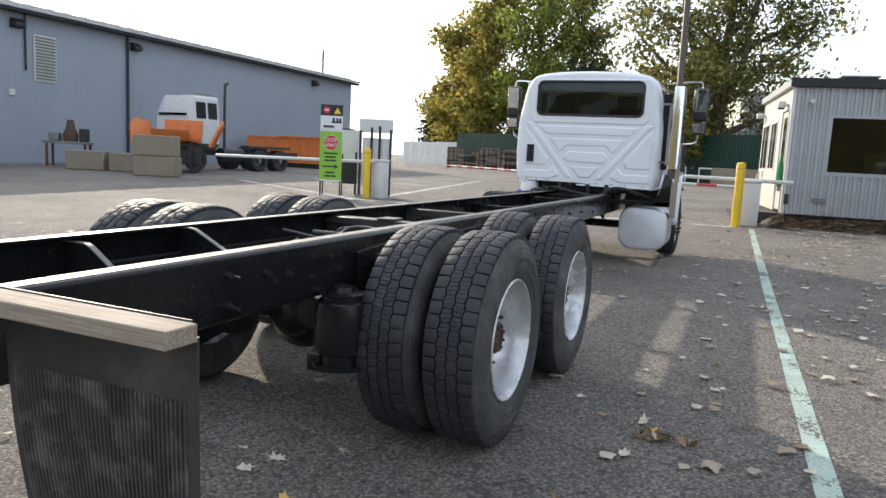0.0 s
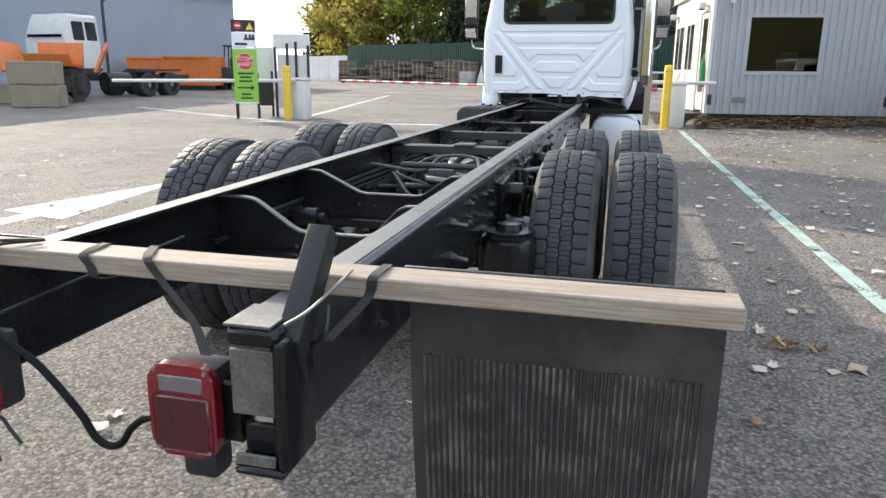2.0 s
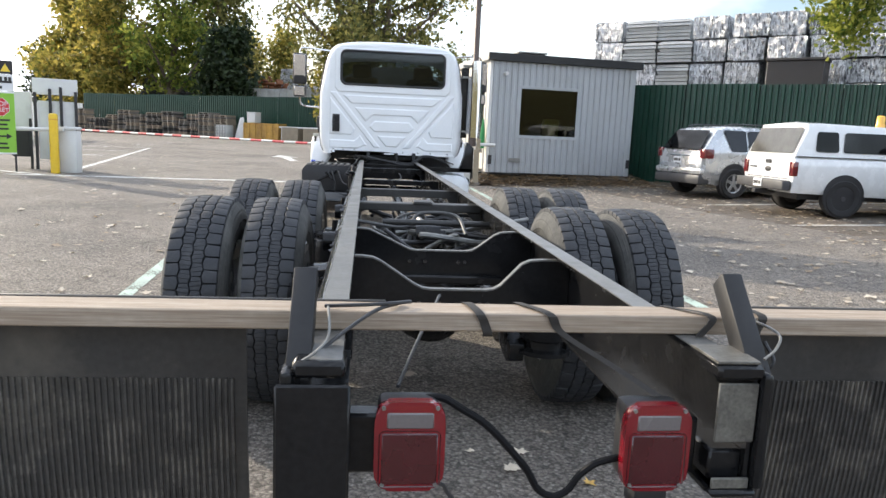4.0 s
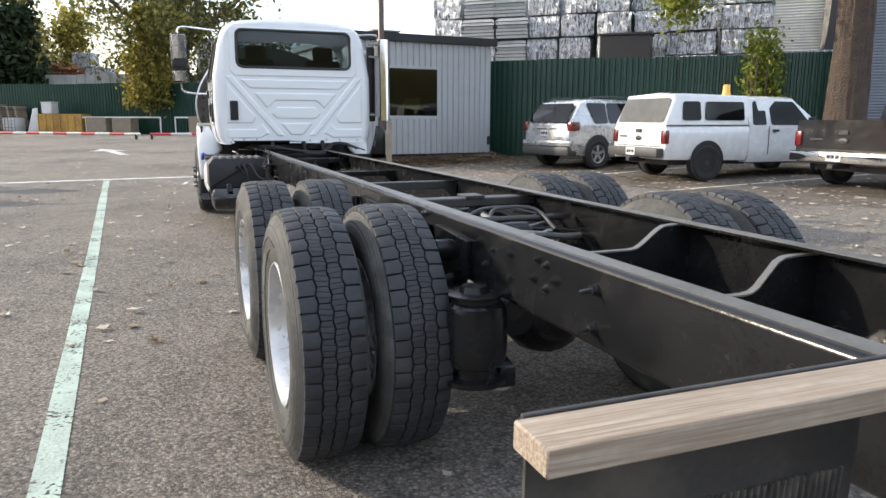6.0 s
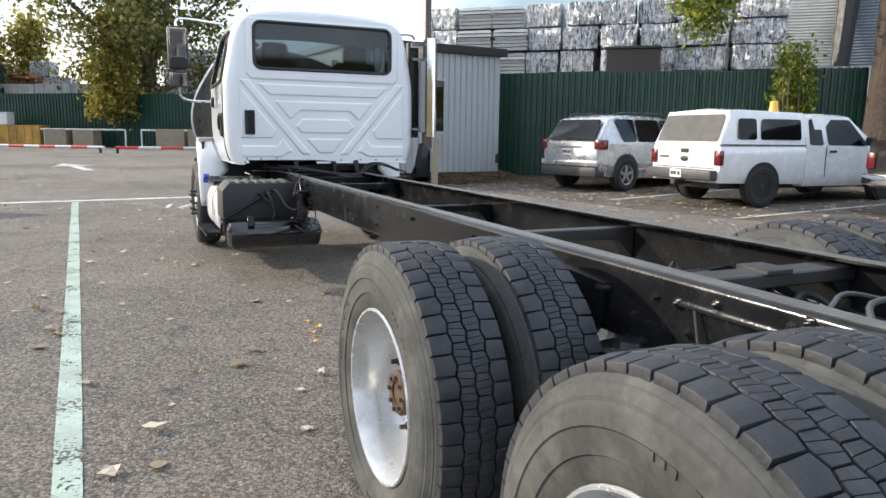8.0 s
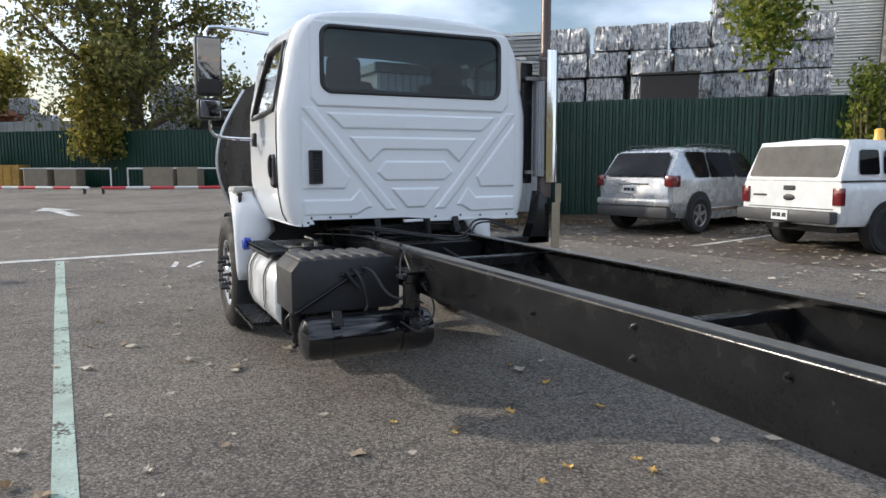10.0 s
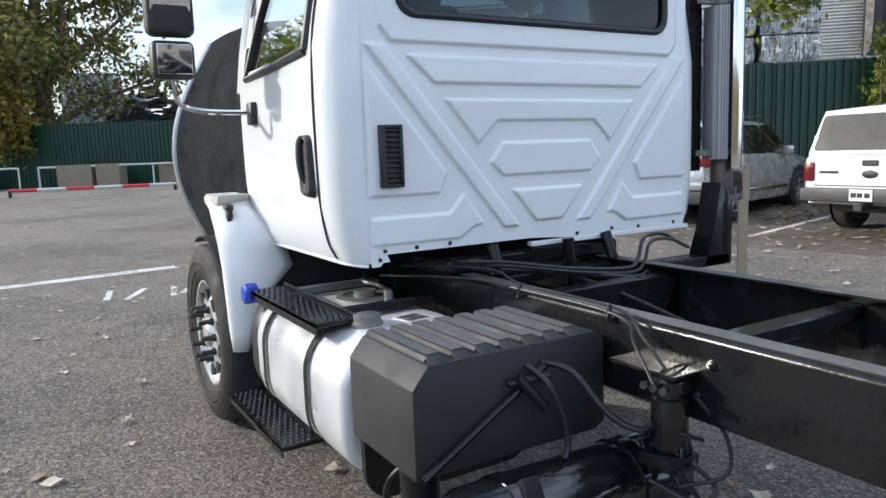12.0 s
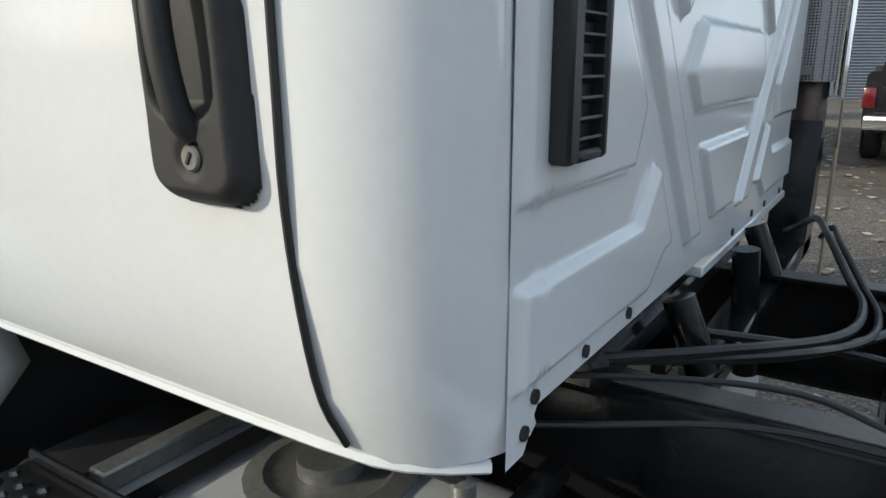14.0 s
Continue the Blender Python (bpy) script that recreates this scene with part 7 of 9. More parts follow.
LAMP_RED = material("car_lamp_red", (0.12, 0.005, 0.008), 0.2, var=0.15, coat=0.6)
PLATE = material("white_number_plate", (0.68, 0.7, 0.72), 0.4, var=0.05)
ALLOY = material("alloy_wheel", (0.4, 0.4, 0.41), 0.35, metal=0.9, var=0.1)
CAR_TYRE = material("car_tyre", (0.022, 0.022, 0.023), 0.85, var=0.2)
AMBER = material("amber_beacon", (0.75, 0.42, 0.08), 0.3, var=0.1)


def hull(bm, stations, mirror=True):
    """Lofts sections along x; each a list of (half width, z) from the bottom to the top centre."""
    rings = []
    for x, sec in stations:
        ring = [bm.verts.new((x, -w, z)) for w, z in sec] + [bm.verts.new((x, w, z)) for w, z in reversed(sec) if w > 1e-6]
        rings.append(ring)
    for p, q in zip(rings, rings[1:]):
        for k in range(len(p) - 1):
            bm.faces.new((p[k], p[k + 1], q[k + 1], q[k]))
        bm.faces.new((p[-1], p[0], q[0], q[-1]))
    bm.faces.new(rings[0])
    bm.faces.new(rings[-1])
    return bm


def car_wheel(parent, x, y, r, spokes, dark=False):
    s = -1 if y < 0 else 1
    prof = [(r * 0.62, -0.1), (r * 0.66, -0.11), (r * 0.9, -0.115), (r * 0.98, -0.085), (r, -0.05), (r, 0.05), (r * 0.98, 0.085), (r * 0.9, 0.115), (r * 0.66, 0.11), (r * 0.62, 0.1)]
    w = part("wheel", lathe(bmesh.new(), prof, 36, "y", (x, y, r), closed=True), CAR_TYRE, parent)
    bm = lathe(bmesh.new(), [(r * 0.63, -0.1 * s), (r * 0.6, 0.04 * s), (r * 0.2, 0.06 * s), (0, 0.06 * s)], 30, "y", (x, y, r))
    part("rim_well", bm, BUMPER_GREY, w)
    for k in range(0 if dark else spokes):
        a = 2 * math.pi * k / spokes
        m = Matrix.Translation((x, y + s * 0.085, r)) @ Matrix.Rotation(a, 4, "Y")
        part("spoke", boxed((-0.035, -0.015, 0.03), (0.035, 0.015, r * 0.61), 0.006, m), ALLOY, w)
    if not dark:
        part("rim", lathe(bmesh.new(), [(r * 0.56, s * 0.1), (r * 0.63, s * 0.11), (r * 0.64, s * 0.08), (r * 0.57, s * 0.06)], 36, "y", (x, y, r), closed=True), ALLOY, w)
    part("hub_cap", rod(bmesh.new(), (x, y + s * 0.07, r), (x, y + s * 0.11, r), r * 0.13, 14), ALLOY if not dark else BUMPER_GREY, w)
    return w


# flat black disc on the body side, in place of a shaded wheel well
def arch(bm_parent, x, y, r, mat):
    s = -1 if y < 0 else 1
    bm = lathe(bmesh.new(), [(r, 0), (r, 0.004), (0.01, 0.004)], 30, "y", (x, 0, r))
    for v in bm.verts:
        v.co.y = y + s * v.co.y
        v.co.z = v.co.z * 1.0
    return part("wheel_well_shade", bm, mat, bm_parent)


def quad_panel(pts, mat, name, parent, thick=0.012, label=""):
    """A flat pane from corner points, with a little depth."""
    bm = bmesh.new()
    pts = [Vector(p) for p in pts]
    ring = []
    for k, p in enumerate(pts):                     # rounded corners
        a, b = (pts[k - 1] - p).normalized() * 0.06, (pts[(k + 1) % len(pts)] - p).normalized() * 0.06
        ring += [bm.verts.new(p + a * (1 - u) ** 2 + b * u * u) for u in (0, 0.25, 0.5, 0.75, 1)]
    bm.faces.new(ring)
    bmesh.ops.solidify(bm, geom=bm.faces[:], thickness=thick)
    return part(name, bm, mat, parent, label)


def plate_bars(parent, x, y, z, w=0.3, h=0.15):
    p = part("number_plate", boxed((x - 0.012, y - w / 2, z - h / 2), (x, y + w / 2, z + h / 2), 0.002), PLATE, parent)
    for k in (-0.085, 0.01, 0.09):
        part("plate_bar", boxed((x - 0.015, y + k - 0.035, z - 0.03), (x - 0.0125, y + k + 0.035, z + 0.03)), SIGN_BLACK, p)


def sec5(w0, z0, w1, z1, w2, z2, w3, z3, zt):
    """Bottom, sill, belt, roof edge and top of a section."""
    return [(w0, z0), (w1, (z0 + z1) / 2), (w1, z1), (w1 * 0.985, z2 - 0.05), (w2, z2), (w3, z3), (w3 * 0.8, (z3 + zt) / 2 + 0.01), (0.0, zt)]


def suv(m):
    """Local x runs forward from the rear bumper, y to the left."""
    c = thing("suv", "silver compact SUV parked nose to the fence", "car", "parked vehicles", m)
    bm = hull(bmesh.new(), [(0.06, sec5(0.72, 0.42, 0.8, 0.6, 0.79, 0.98, 0.76, 1.0, 1.01)), (0.12, sec5(0.78, 0.34, 0.87, 0.6, 0.85, 1.02, 0.78, 1.08, 1.1)), (0.45, sec5(0.84, 0.3, 0.9, 0.62, 0.88, 1.05, 0.72, 1.52, 1.57)), (0.7, sec5(0.85, 0.26, 0.905, 0.62, 0.89, 1.05, 0.7, 1.58, 1.63)), (1.5, sec5(0.86, 0.26, 0.91, 0.62, 0.9, 1.04, 0.7, 1.6, 1.66)), (2.4, sec5(0.86, 0.26, 0.91, 0.62, 0.9, 1.02, 0.69, 1.57, 1.63)), (3.0, sec5(0.86, 0.26, 0.91, 0.62, 0.89, 1.0, 0.72, 1.2, 1.23)), (3.3, sec5(0.86, 0.26, 0.9, 0.6, 0.87, 0.97, 0.75, 1.04, 1.07)), (4.2, sec5(0.8, 0.3, 0.86, 0.58, 0.8, 0.9, 0.65, 0.95, 0.97)), (4.4, sec5(0.7, 0.36, 0.76, 0.55, 0.7, 0.8, 0.5, 0.84, 0.86))])
    bmesh.ops.bevel(bm, geom=[e for e in bm.edges if e.calc_face_angle(0) > 0.6], offset=0.02, segments=2, affect="EDGES")
    part("body", bm, SILVER, c)
    quad_panel([(0.062, -0.7, 1.09), (0.062, 0.7, 1.09), (0.365, 0.61, 1.53), (0.365, -0.61, 1.53)], CAR_GLASS, "rear_window", c)
    for s in (-1, 1):
        for a, b, a2, b2 in ((0.78, 1.2, 0.62, 1.22), (1.26, 2.1, 1.28, 2.05), (2.16, 2.95, 2.11, 2.55)):
            quad_panel([(a, s * 0.912, 1.06), (b, s * 0.914, 1.06), (b2, s * 0.742, 1.54), (a2, s * 0.742, 1.54)], CAR_GLASS, "side_window", c)
        part("tail_lamp", boxed((0.05, s * 0.8 - 0.09, 0.88), (0.32, s * 0.8 + 0.105, 1.1), 0.035, seg=2), LAMP_RED, c)
        part("roof_rail", tube(bmesh.new(), [(0.7, s * 0.66, 1.63), (1.0, s * 0.67, 1.68), (2.2, s * 0.66, 1.68), (2.5, s * 0.65, 1.62)], 0.018, 6), BUMPER_GREY, c)
        part("side_strip", boxed((1.25, s * 0.9 - 0.015, 0.42), (2.95, s * 0.9 + 0.015, 0.48), 0.006), CHROME, c)
        part("wing_mirror", boxed((2.75, s * 0.98 - 0.09, 1.02), (2.88, s * 0.98 + 0.09, 1.17), 0.03, seg=2), SILVER, c)
        for x in (0.88, 3.5):
            arch(c, x, s * 0.914, 0.4, BLACK_METAL)
            car_wheel(c, x, s * 0.83, 0.345, 5)
    part("bumper", boxed((-0.02, -0.84, 0.3), (0.3, 0.84, 0.52), 0.05, seg=2), BUMPER_GREY, c)
    part("upper_bumper", boxed((0.0, -0.86, 0.52), (0.25, 0.86, 0.66), 0.04, seg=2), SILVER, c)
    part("wiper", boxed((0.09, -0.25, 1.12), (0.12, 0.3, 1.14)), BLACK_METAL, c)
    part("tailgate_trim", boxed((0.045, -0.36, 0.92), (0.062, 0.36, 0.95), 0.004), CHROME, c)
    plate_bars(c, 0.055, 0.08, 0.83)
    return c


def pickup(m, paint, name_label, w, L, cap_label, zf=1.0):
    c = thing("pickup_truck", name_label, "pickup", "parked vehicles", m)
    hw = w / 2
    bed = 2.0
    bm = hull(bmesh.new(), [(0.05, [(hw - 0.06, 0.42), (hw - 0.01, 0.52), (hw, 0.9), (hw - 0.01, 1.02 * zf), (hw - 0.05, 1.07 * zf), (0, 1.07 * zf)]), (bed, [(hw - 0.06, 0.38), (hw, 0.5), (hw + 0.01, 0.9), (hw, 1.02 * zf), (hw - 0.04, 1.07 * zf), (0, 1.07 * zf)])])
    part("bed", bm, paint, c)
    bm = hull(bmesh.new(), [(bed + 0.02, sec5(hw - 0.06, 0.34, hw, 0.6, hw - 0.01, 1.06 * zf, hw - 0.17, 1.58 * zf, 1.63 * zf)), (bed + 0.5, sec5(hw - 0.06, 0.34, hw, 0.6, hw - 0.01, 1.06 * zf, hw - 0.17, 1.62 * zf, 1.67 * zf)), (bed + 1.2, sec5(hw - 0.06, 0.34, hw, 0.6, hw - 0.01, 1.06 * zf, hw - 0.18, 1.6 * zf, 1.66 * zf)), (bed + 1.85, sec5(hw - 0.06, 0.34, hw, 0.6, hw - 0.02, 1.05 * zf, hw - 0.1, 1.12 * zf, 1.15 * zf)), (L - 0.15, sec5(hw - 0.08, 0.45, hw - 0.03, 0.6, hw - 0.06, 0.95 * zf, hw - 0.15, 1.0 * zf, 1.02 * zf)), (L, sec5(hw - 0.15, 0.5, hw - 0.1, 0.6, hw - 0.12, 0.85 * zf, hw - 0.2, 0.9 * zf, 0.92 * zf))])
    part("cab", bm, paint, c)
    for s in (-1, 1):
        quad_panel([(bed + 0.1, s * (hw - 0.008), 1.08 * zf), (bed + 0.45, s * (hw - 0.008), 1.08 * zf), (bed + 0.45, s * (hw - 0.155), 1.55 * zf), (bed + 0.16, s * (hw - 0.155), 1.55 * zf)], CAR_GLASS, "side_window", c)
        quad_panel([(bed + 0.56, s * (hw - 0.008), 1.08 * zf), (bed + 1.6, s * (hw - 0.008), 1.08 * zf), (bed + 1.2, s * (hw - 0.155), 1.55 * zf), (bed + 0.56, s * (hw - 0.155), 1.55 * zf)], CAR_GLASS, "side_window", c)
        part("door_seam", boxed((bed + 0.5, s * (hw + 0.002) - 0.004, 0.5), (bed + 0.515, s * (hw + 0.002) + 0.004, 1.06 * zf)), BUMPER_GREY, c)
        part("door_handle", boxed((bed + 0.6, s * (hw + 0.012) - 0.012, 0.95), (bed + 0.75, s * (hw + 0.012) + 0.012, 0.99), 0.004), BLACK_METAL, c)
        part("tail_lamp", boxed((0.02, s * (hw - 0.06) - 0.075, 0.72), (0.12, s * (hw - 0.06) + 0.075, 0.98), 0.02, seg=2), LAMP_RED, c)
        part("wing_mirror", boxed((bed + 1.45, s * (hw + 0.1) - 0.1, 1.08), (bed + 1.55, s * (hw + 0.1) + 0.08, 1.24), 0.02), BLACK_METAL, c)
        for x in (1.02, L - 0.85):
            arch(c, x, s * (hw + 0.011), 0.392, BLACK_METAL)
            car_wheel(c, x, s * (hw - 0.085), 0.35, 6, dark=True)
    part("bumper", boxed((-0.13, -hw + 0.03, 0.46), (0.04, hw - 0.03, 0.64), 0.03, seg=2), CHROME if paint is CAR_DARK else BUMPER_GREY, c)
    part("hitch", boxed((-0.2, -0.06, 0.36), (0.2, 0.06, 0.44), 0.01), BLACK_METAL, c)
    part("tailgate_handle", boxed((0.03, -0.1, 0.93), (0.045, 0.1, 1.0), 0.01), BLACK_METAL, c)
    part("badge", lathe(bmesh.new(), [(0, 0.0), (0.1, 0.0), (0.1, 0.012), (0.085, 0.016), (0, 0.016)], 24, "x", (0, 0, 0)), BLACK_METAL, c, "dark oval badge").matrix_basis = Matrix.Translation((0.052, 0.0, 0.82)) @ Matrix.Diagonal((-1.2, 1.0, 0.5, 1))
    part("badge_bar", boxed((0.038, 0.42, 0.83), (0.05, 0.68, 0.86), 0.003), BLACK_METAL, c)
    part("tailgate_gap", boxed((0.044, -hw + 0.13, 0.66), (0.05, hw - 0.13, 0.672)), BLACK_METAL, c)
    part("underbody", boxed((0.3, -hw + 0.25, 0.3), (L - 0.4, hw - 0.25, 0.52)), BLACK_METAL, c)
    plate_bars(c, -0.131, 0.0, 0.56)
    if cap_label:
        bm = hull(bmesh.new(), [(0.06, [(hw - 0.03, 1.075), (hw - 0.035, 1.1), (hw - 0.05, 1.12), (0, 1.12)]), (0.28, [(hw - 0.03, 1.075), (hw - 0.07, 1.56), (hw - 0.12, 1.66), (0, 1.69)]), (0.5, [(hw - 0.03, 1.075), (hw - 0.07, 1.57), (hw - 0.13, 1.68), (0, 1.72)]), (bed, [(hw - 0.03, 1.075), (hw - 0.07, 1.55), (hw - 0.14, 1.65), (0, 1.69)])])
        cap = part("bed_cap", bm, paint, c, cap_label)
        # pale pane colour stands in for sky mirrored in dark glass
        quad_panel([(0.05, -hw + 0.1, 1.13), (0.05, hw - 0.1, 1.13), (0.228, hw - 0.14, 1.6), (0.228, -hw + 0.14, 1.6)], material("sky_reflection_cap_glass", (0.2, 0.193, 0.172), 0.08, var=0.2, coat=0.5), "rear_window", cap)
        for s in (-1, 1):
            for a, b in ((0.42, 0.86), (0.94, 1.9)):
                quad_panel([(a, s * (hw - 0.022), 1.17), (b, s * (hw - 0.022), 1.17), (b - 0.03, s * (hw - 0.05), 1.53), (a + 0.01, s * (hw - 0.05), 1.53)], CAR_GLASS, "side_window", cap)
        part("seal_strip", boxed((0.08, -hw + 0.01, 1.07), (bed, hw - 0.01, 1.085)), BLACK_METAL, cap)
        bm = lathe(bmesh.new(), [(0.09, 1.68 * zf), (0.09, 1.74 * zf), (0.08, 1.76 * zf), (0.075, 1.9 * zf), (0.05, 1.92 * zf), (0, 1.92 * zf)], 16, "z", (bed + 0.35, 0.25, 0))
        part("beacon", bm, AMBER, c, "amber roof beacon")
    else:
        part("rear_glass", boxed((bed + 0.0, -hw + 0.25, 1.12), (bed + 0.03, hw - 0.25, 1.5), 0.01), CAR_GLASS, c)
    return c


def parked(x, y, deg):
    return Matrix.Translation((x, y, ground_z(x + 1.5, y))) @ Matrix.Rotation(radians(deg), 4, "Z")


suv(parked(6.95, 14.66, 11.7))
pickup(parked(7.27, 11.45, -2), CAR_WHITE, "white pickup truck with a bed cap parked by the fence", 1.78, 5.0, "white fibreglass bed cap with dark windows")
pickup(parked(9.02, 8.2, -2), CAR_DARK, "dark pickup truck with chrome bumper parked by the fence", 2.0, 5.6, "", 1.1)


# ---------- steel building across the yard ----------
BUILDING_GREY = material("grey_blue_steel_wall", (0.3, 0.335, 0.38), 0.55, metal=0.0, var=0.07, scale=0.5, fine=9, dirt=0.25, dirt_color=(0.2, 0.23, 0.27), dirt_scale=0.4)
ROOF_PALE = material("pale_galvanised_roof", (0.5, 0.5, 0.5), 0.4, metal=0.4, var=0.15, scale=1.2)
CONCRETE = material("weathered_concrete", (0.26, 0.215, 0.155), 0.9, var=0.22, scale=2.5, fine=30, bump=0.006, dirt=0.5, dirt_color=(0.2, 0.185, 0.15), dirt_scale=1.4)
BX, BY0, BY1, EAVE = -27.0, 4.0, 47.6, 6.65
hall = thing("steel_building", "long grey-blue steel-clad industrial building with pale roof", "building", m=Matrix.Translation((BX, BY0, 0)))
BL = BY1 - BY0
k = 0
while k * 2.9 < BL - 0.2:                       # wide cladding sheets with fine upright ribs
    a, b = k * 2.9, min(BL, k * 2.9 + 2.9)
    bm = bmesh.new()
    y = a
    while y < b - 1e-4:
        y2 = min(b, y + 0.3)
        for ya, yb, da, db in ((y, y2 - 0.05, 0, 0), (y2 - 0.05, y2 - 0.03, 0, 0.006), (y2 - 0.03, y2 - 0.01, 0.006, 0.006), (y2 - 0.01, y2, 0.006, 0)):
            bm.faces.new([bm.verts.new(p) for p in ((da, ya, 0.0), (db, yb, 0.0), (db, yb, EAVE), (da, ya, EAVE))])
        y = y2
    part("wall_sheet", bm, BUILDING_GREY, hall, smooth=0)
    k += 1
part("wall_core", boxed((-0.2, 0.2, 0.0), (-0.02, BL - 0.2, EAVE)), BUILDING_GREY, hall)
part("end_wall", prism(bmesh.new(), [(-24, 0), (-0.02, 0), (-0.02, EAVE), (-12, EAVE + 1.9), (-24, EAVE)], BL - 0.2, BL - 0.02, "y"), BUILDING_GREY, hall)
part("end_wall", prism(bmesh.new(), [(-24, 0), (-0.02, 0), (-0.02, EAVE), (-12, EAVE + 1.9), (-24, EAVE)], 0.02, 0.2, "y"), BUILDING_GREY, hall)
roof = part("roof", prism(bmesh.new(), [(0.55, EAVE - 0.06), (0.55, EAVE + 0.1), (-12, EAVE + 2.12), (-24.5, EAVE + 0.1), (-24.5, EAVE - 0.06), (-12, EAVE + 1.96)], -0.4, BL + 0.4, "y"), ROOF_PALE, hall, "pale corrugated metal roof with overhanging eave")
for j in range(int(BL / 0.9)):
    part("roof_rib", prism(bmesh.new(), [(0.56, EAVE + 0.1), (0.56, EAVE + 0.16), (-6, EAVE + 1.21), (-6, EAVE + 1.15)], j * 0.9, j * 0.9 + 0.3, "y"), ROOF_PALE, roof)
part("gutter", boxed((0.2, -0.3, EAVE - 0.22), (0.5, BL + 0.3, EAVE - 0.065), 0.02), DARK_FASCIA, hall)
vent = part("wall_vent", boxed((0.02, 16.8, 3.7), (0.06, 17.9, 5.7), 0.01), OFF_WHITE, hall, "white louvred wall vent")
for j in range(14):
    part("slat", boxed((0.05, 16.88, 3.8 + j * 0.135), (0.12, 17.82, 3.86 + j * 0.135), m=None), WORN_METAL, vent)
for y in (16.0, 22.3, 38.3):
    part("wall_lamp", prism(bmesh.new(), [(0.02, 5.8), (0.4, 5.85), (0.4, 6.0), (0.15, 6.2), (0.02, 6.2)], y - 0.25, y + 0.25, "y", 0.02), BLACK_METAL, hall, "dark wall flood lamp")
part("downpipe", rod(bmesh.new(), (0.1, 21.85, 0.4), (0.1, 21.85, EAVE - 0.2), 0.07, 10), BLACK_METAL, hall)
part("downpipe", rod(bmesh.new(), (0.08, 16.4, 4.1), (0.08, 16.4, EAVE - 0.2), 0.045, 10), BLACK_METAL, hall)
part("side_door", boxed((0.02, 13.2, 0.1), (0.07, 14.3, 2.35), 0.01), OFF_WHITE, hall, "pale steel door")
part("meter_box", boxed((0.02, 15.6, 3.0), (0.14, 15.85, 3.25), 0.01), OFF_WHITE, hall)
part("roof_mast", rod(bmesh.new(), (-1.0, 41.0, EAVE + 0.2), (-1.0, 41.0, EAVE + 2.1), 0.09, 8), WORN_METAL, hall)

# ---------- concrete blocks and clutter before the building ----------


def concrete_block(x, y, deg, size, label, z=None, group="concrete blocks in the yard"):
    b = tagged(part("concrete_block", boxed((-size[0] / 2, -size[1] / 2, 0), (size[0] / 2, size[1] / 2, size[2]), 0.035), CONCRETE), label, "concrete block", group)
    b.matrix_basis = Matrix.Translation((x, y, ground_z(x, y) if z is None else z)) @ Matrix.Rotation(radians(deg), 4, "Z")
    return b


concrete_block(-17.65, 18.62, 22, (1.5, 0.75, 0.72), "weathered concrete block under another before an orange truck")
concrete_block(-17.67, 18.6, 21, (1.46, 0.75, 0.74), "weathered concrete block stacked upon another block", z=ground_z(-17, 19) + 0.722)
concrete_block(-21.8, 19.2, 25, (1.5, 0.75, 0.75), "low weathered concrete block beside scrap benches")
concrete_block(-20.1, 19.8, 20, (1.6, 0.75, 0.72), "low weathered concrete block beside scrap benches")
bench = thing("scrap_bench", "rusty steel bench piled with scrap machine parts", "bench", m=Matrix.Translation((-24.3, 20.3, 0.12)) @ Matrix.Rotation(radians(30), 4, "Z"))
part("bench_top", boxed((-0.9, -0.4, 0.95), (0.9, 0.4, 1.05), 0.01), WORN_METAL, bench)
for x, y in ((-0.8, -0.3), (0.72, -0.3), (-0.8, 0.3), (0.72, 0.3)):
    part("leg", boxed((x, y, 0), (x + 0.08, y + 0.08, 0.95)), RUST, bench)
part("machine_part", lathe(bmesh.new(), [(0, 0), (0.28, 0), (0.3, 0.3), (0.2, 0.5), (0.12, 0.9), (0.0, 0.9)], 14, "z", (0.1, 0, 1.052)), RUST, bench, "rusty machine casting")
part("machine_part", boxed((-0.7, -0.25, 1.052), (-0.3, 0.2, 1.4), 0.04), WORN_METAL, bench)
part("machine_part", boxed((0.5, -0.2, 1.052), (0.8, 0.2, 1.6), 0.03), BLACK_METAL, bench)

# ---------- old lorry with orange hopper ----------
ORANGE = material("faded_orange_paint", (0.62, 0.17, 0.035), 0.5, var=0.15, scale=3, fine=25, dirt=0.4, dirt_color=(0.25, 0.1, 0.04), dirt_scale=2.5)
DARK_STEEL = material("grimy_dark_steel", (0.028, 0.026, 0.024), 0.6, var=0.3, scale=6, dirt=0.4, dirt_color=(0.07, 0.06, 0.05))
lorry = thing("work_lorry", "old white-cab lorry with an orange front hopper, parked", "truck", m=Matrix.Translation((-20.7, 23.45, ground_z(-20, 24))) @ Matrix.Rotation(radians(172), 4, "Z"))
for s in (-1, 1):
    part("chassis_rail", boxed((s * 0.42 - 0.05, -6.4, 0.7), (s * 0.42 + 0.05, 1.6, 0.95), 0.01), DARK_STEEL, lorry)
bm = hull(bmesh.new(), [(y, [(w0, 1.15), (w0, 2.3), (w1, 3.12), (w1 - 0.12, 3.22)]) for y, w0, w1 in ((-0.75, 1.08, 0.98), (-0.6, 1.1, 1.0), (0.55, 1.1, 1.0))] + [(0.85, [(1.08, 1.15), (1.06, 2.2), (0.96, 2.5), (0.8, 2.55)])])
for v in bm.verts:
    v.co = Vector((v.co.y, v.co.x, v.co.z))
cabp = part("cab", bm, OFF_WHITE, lorry, "boxy white lorry cab")
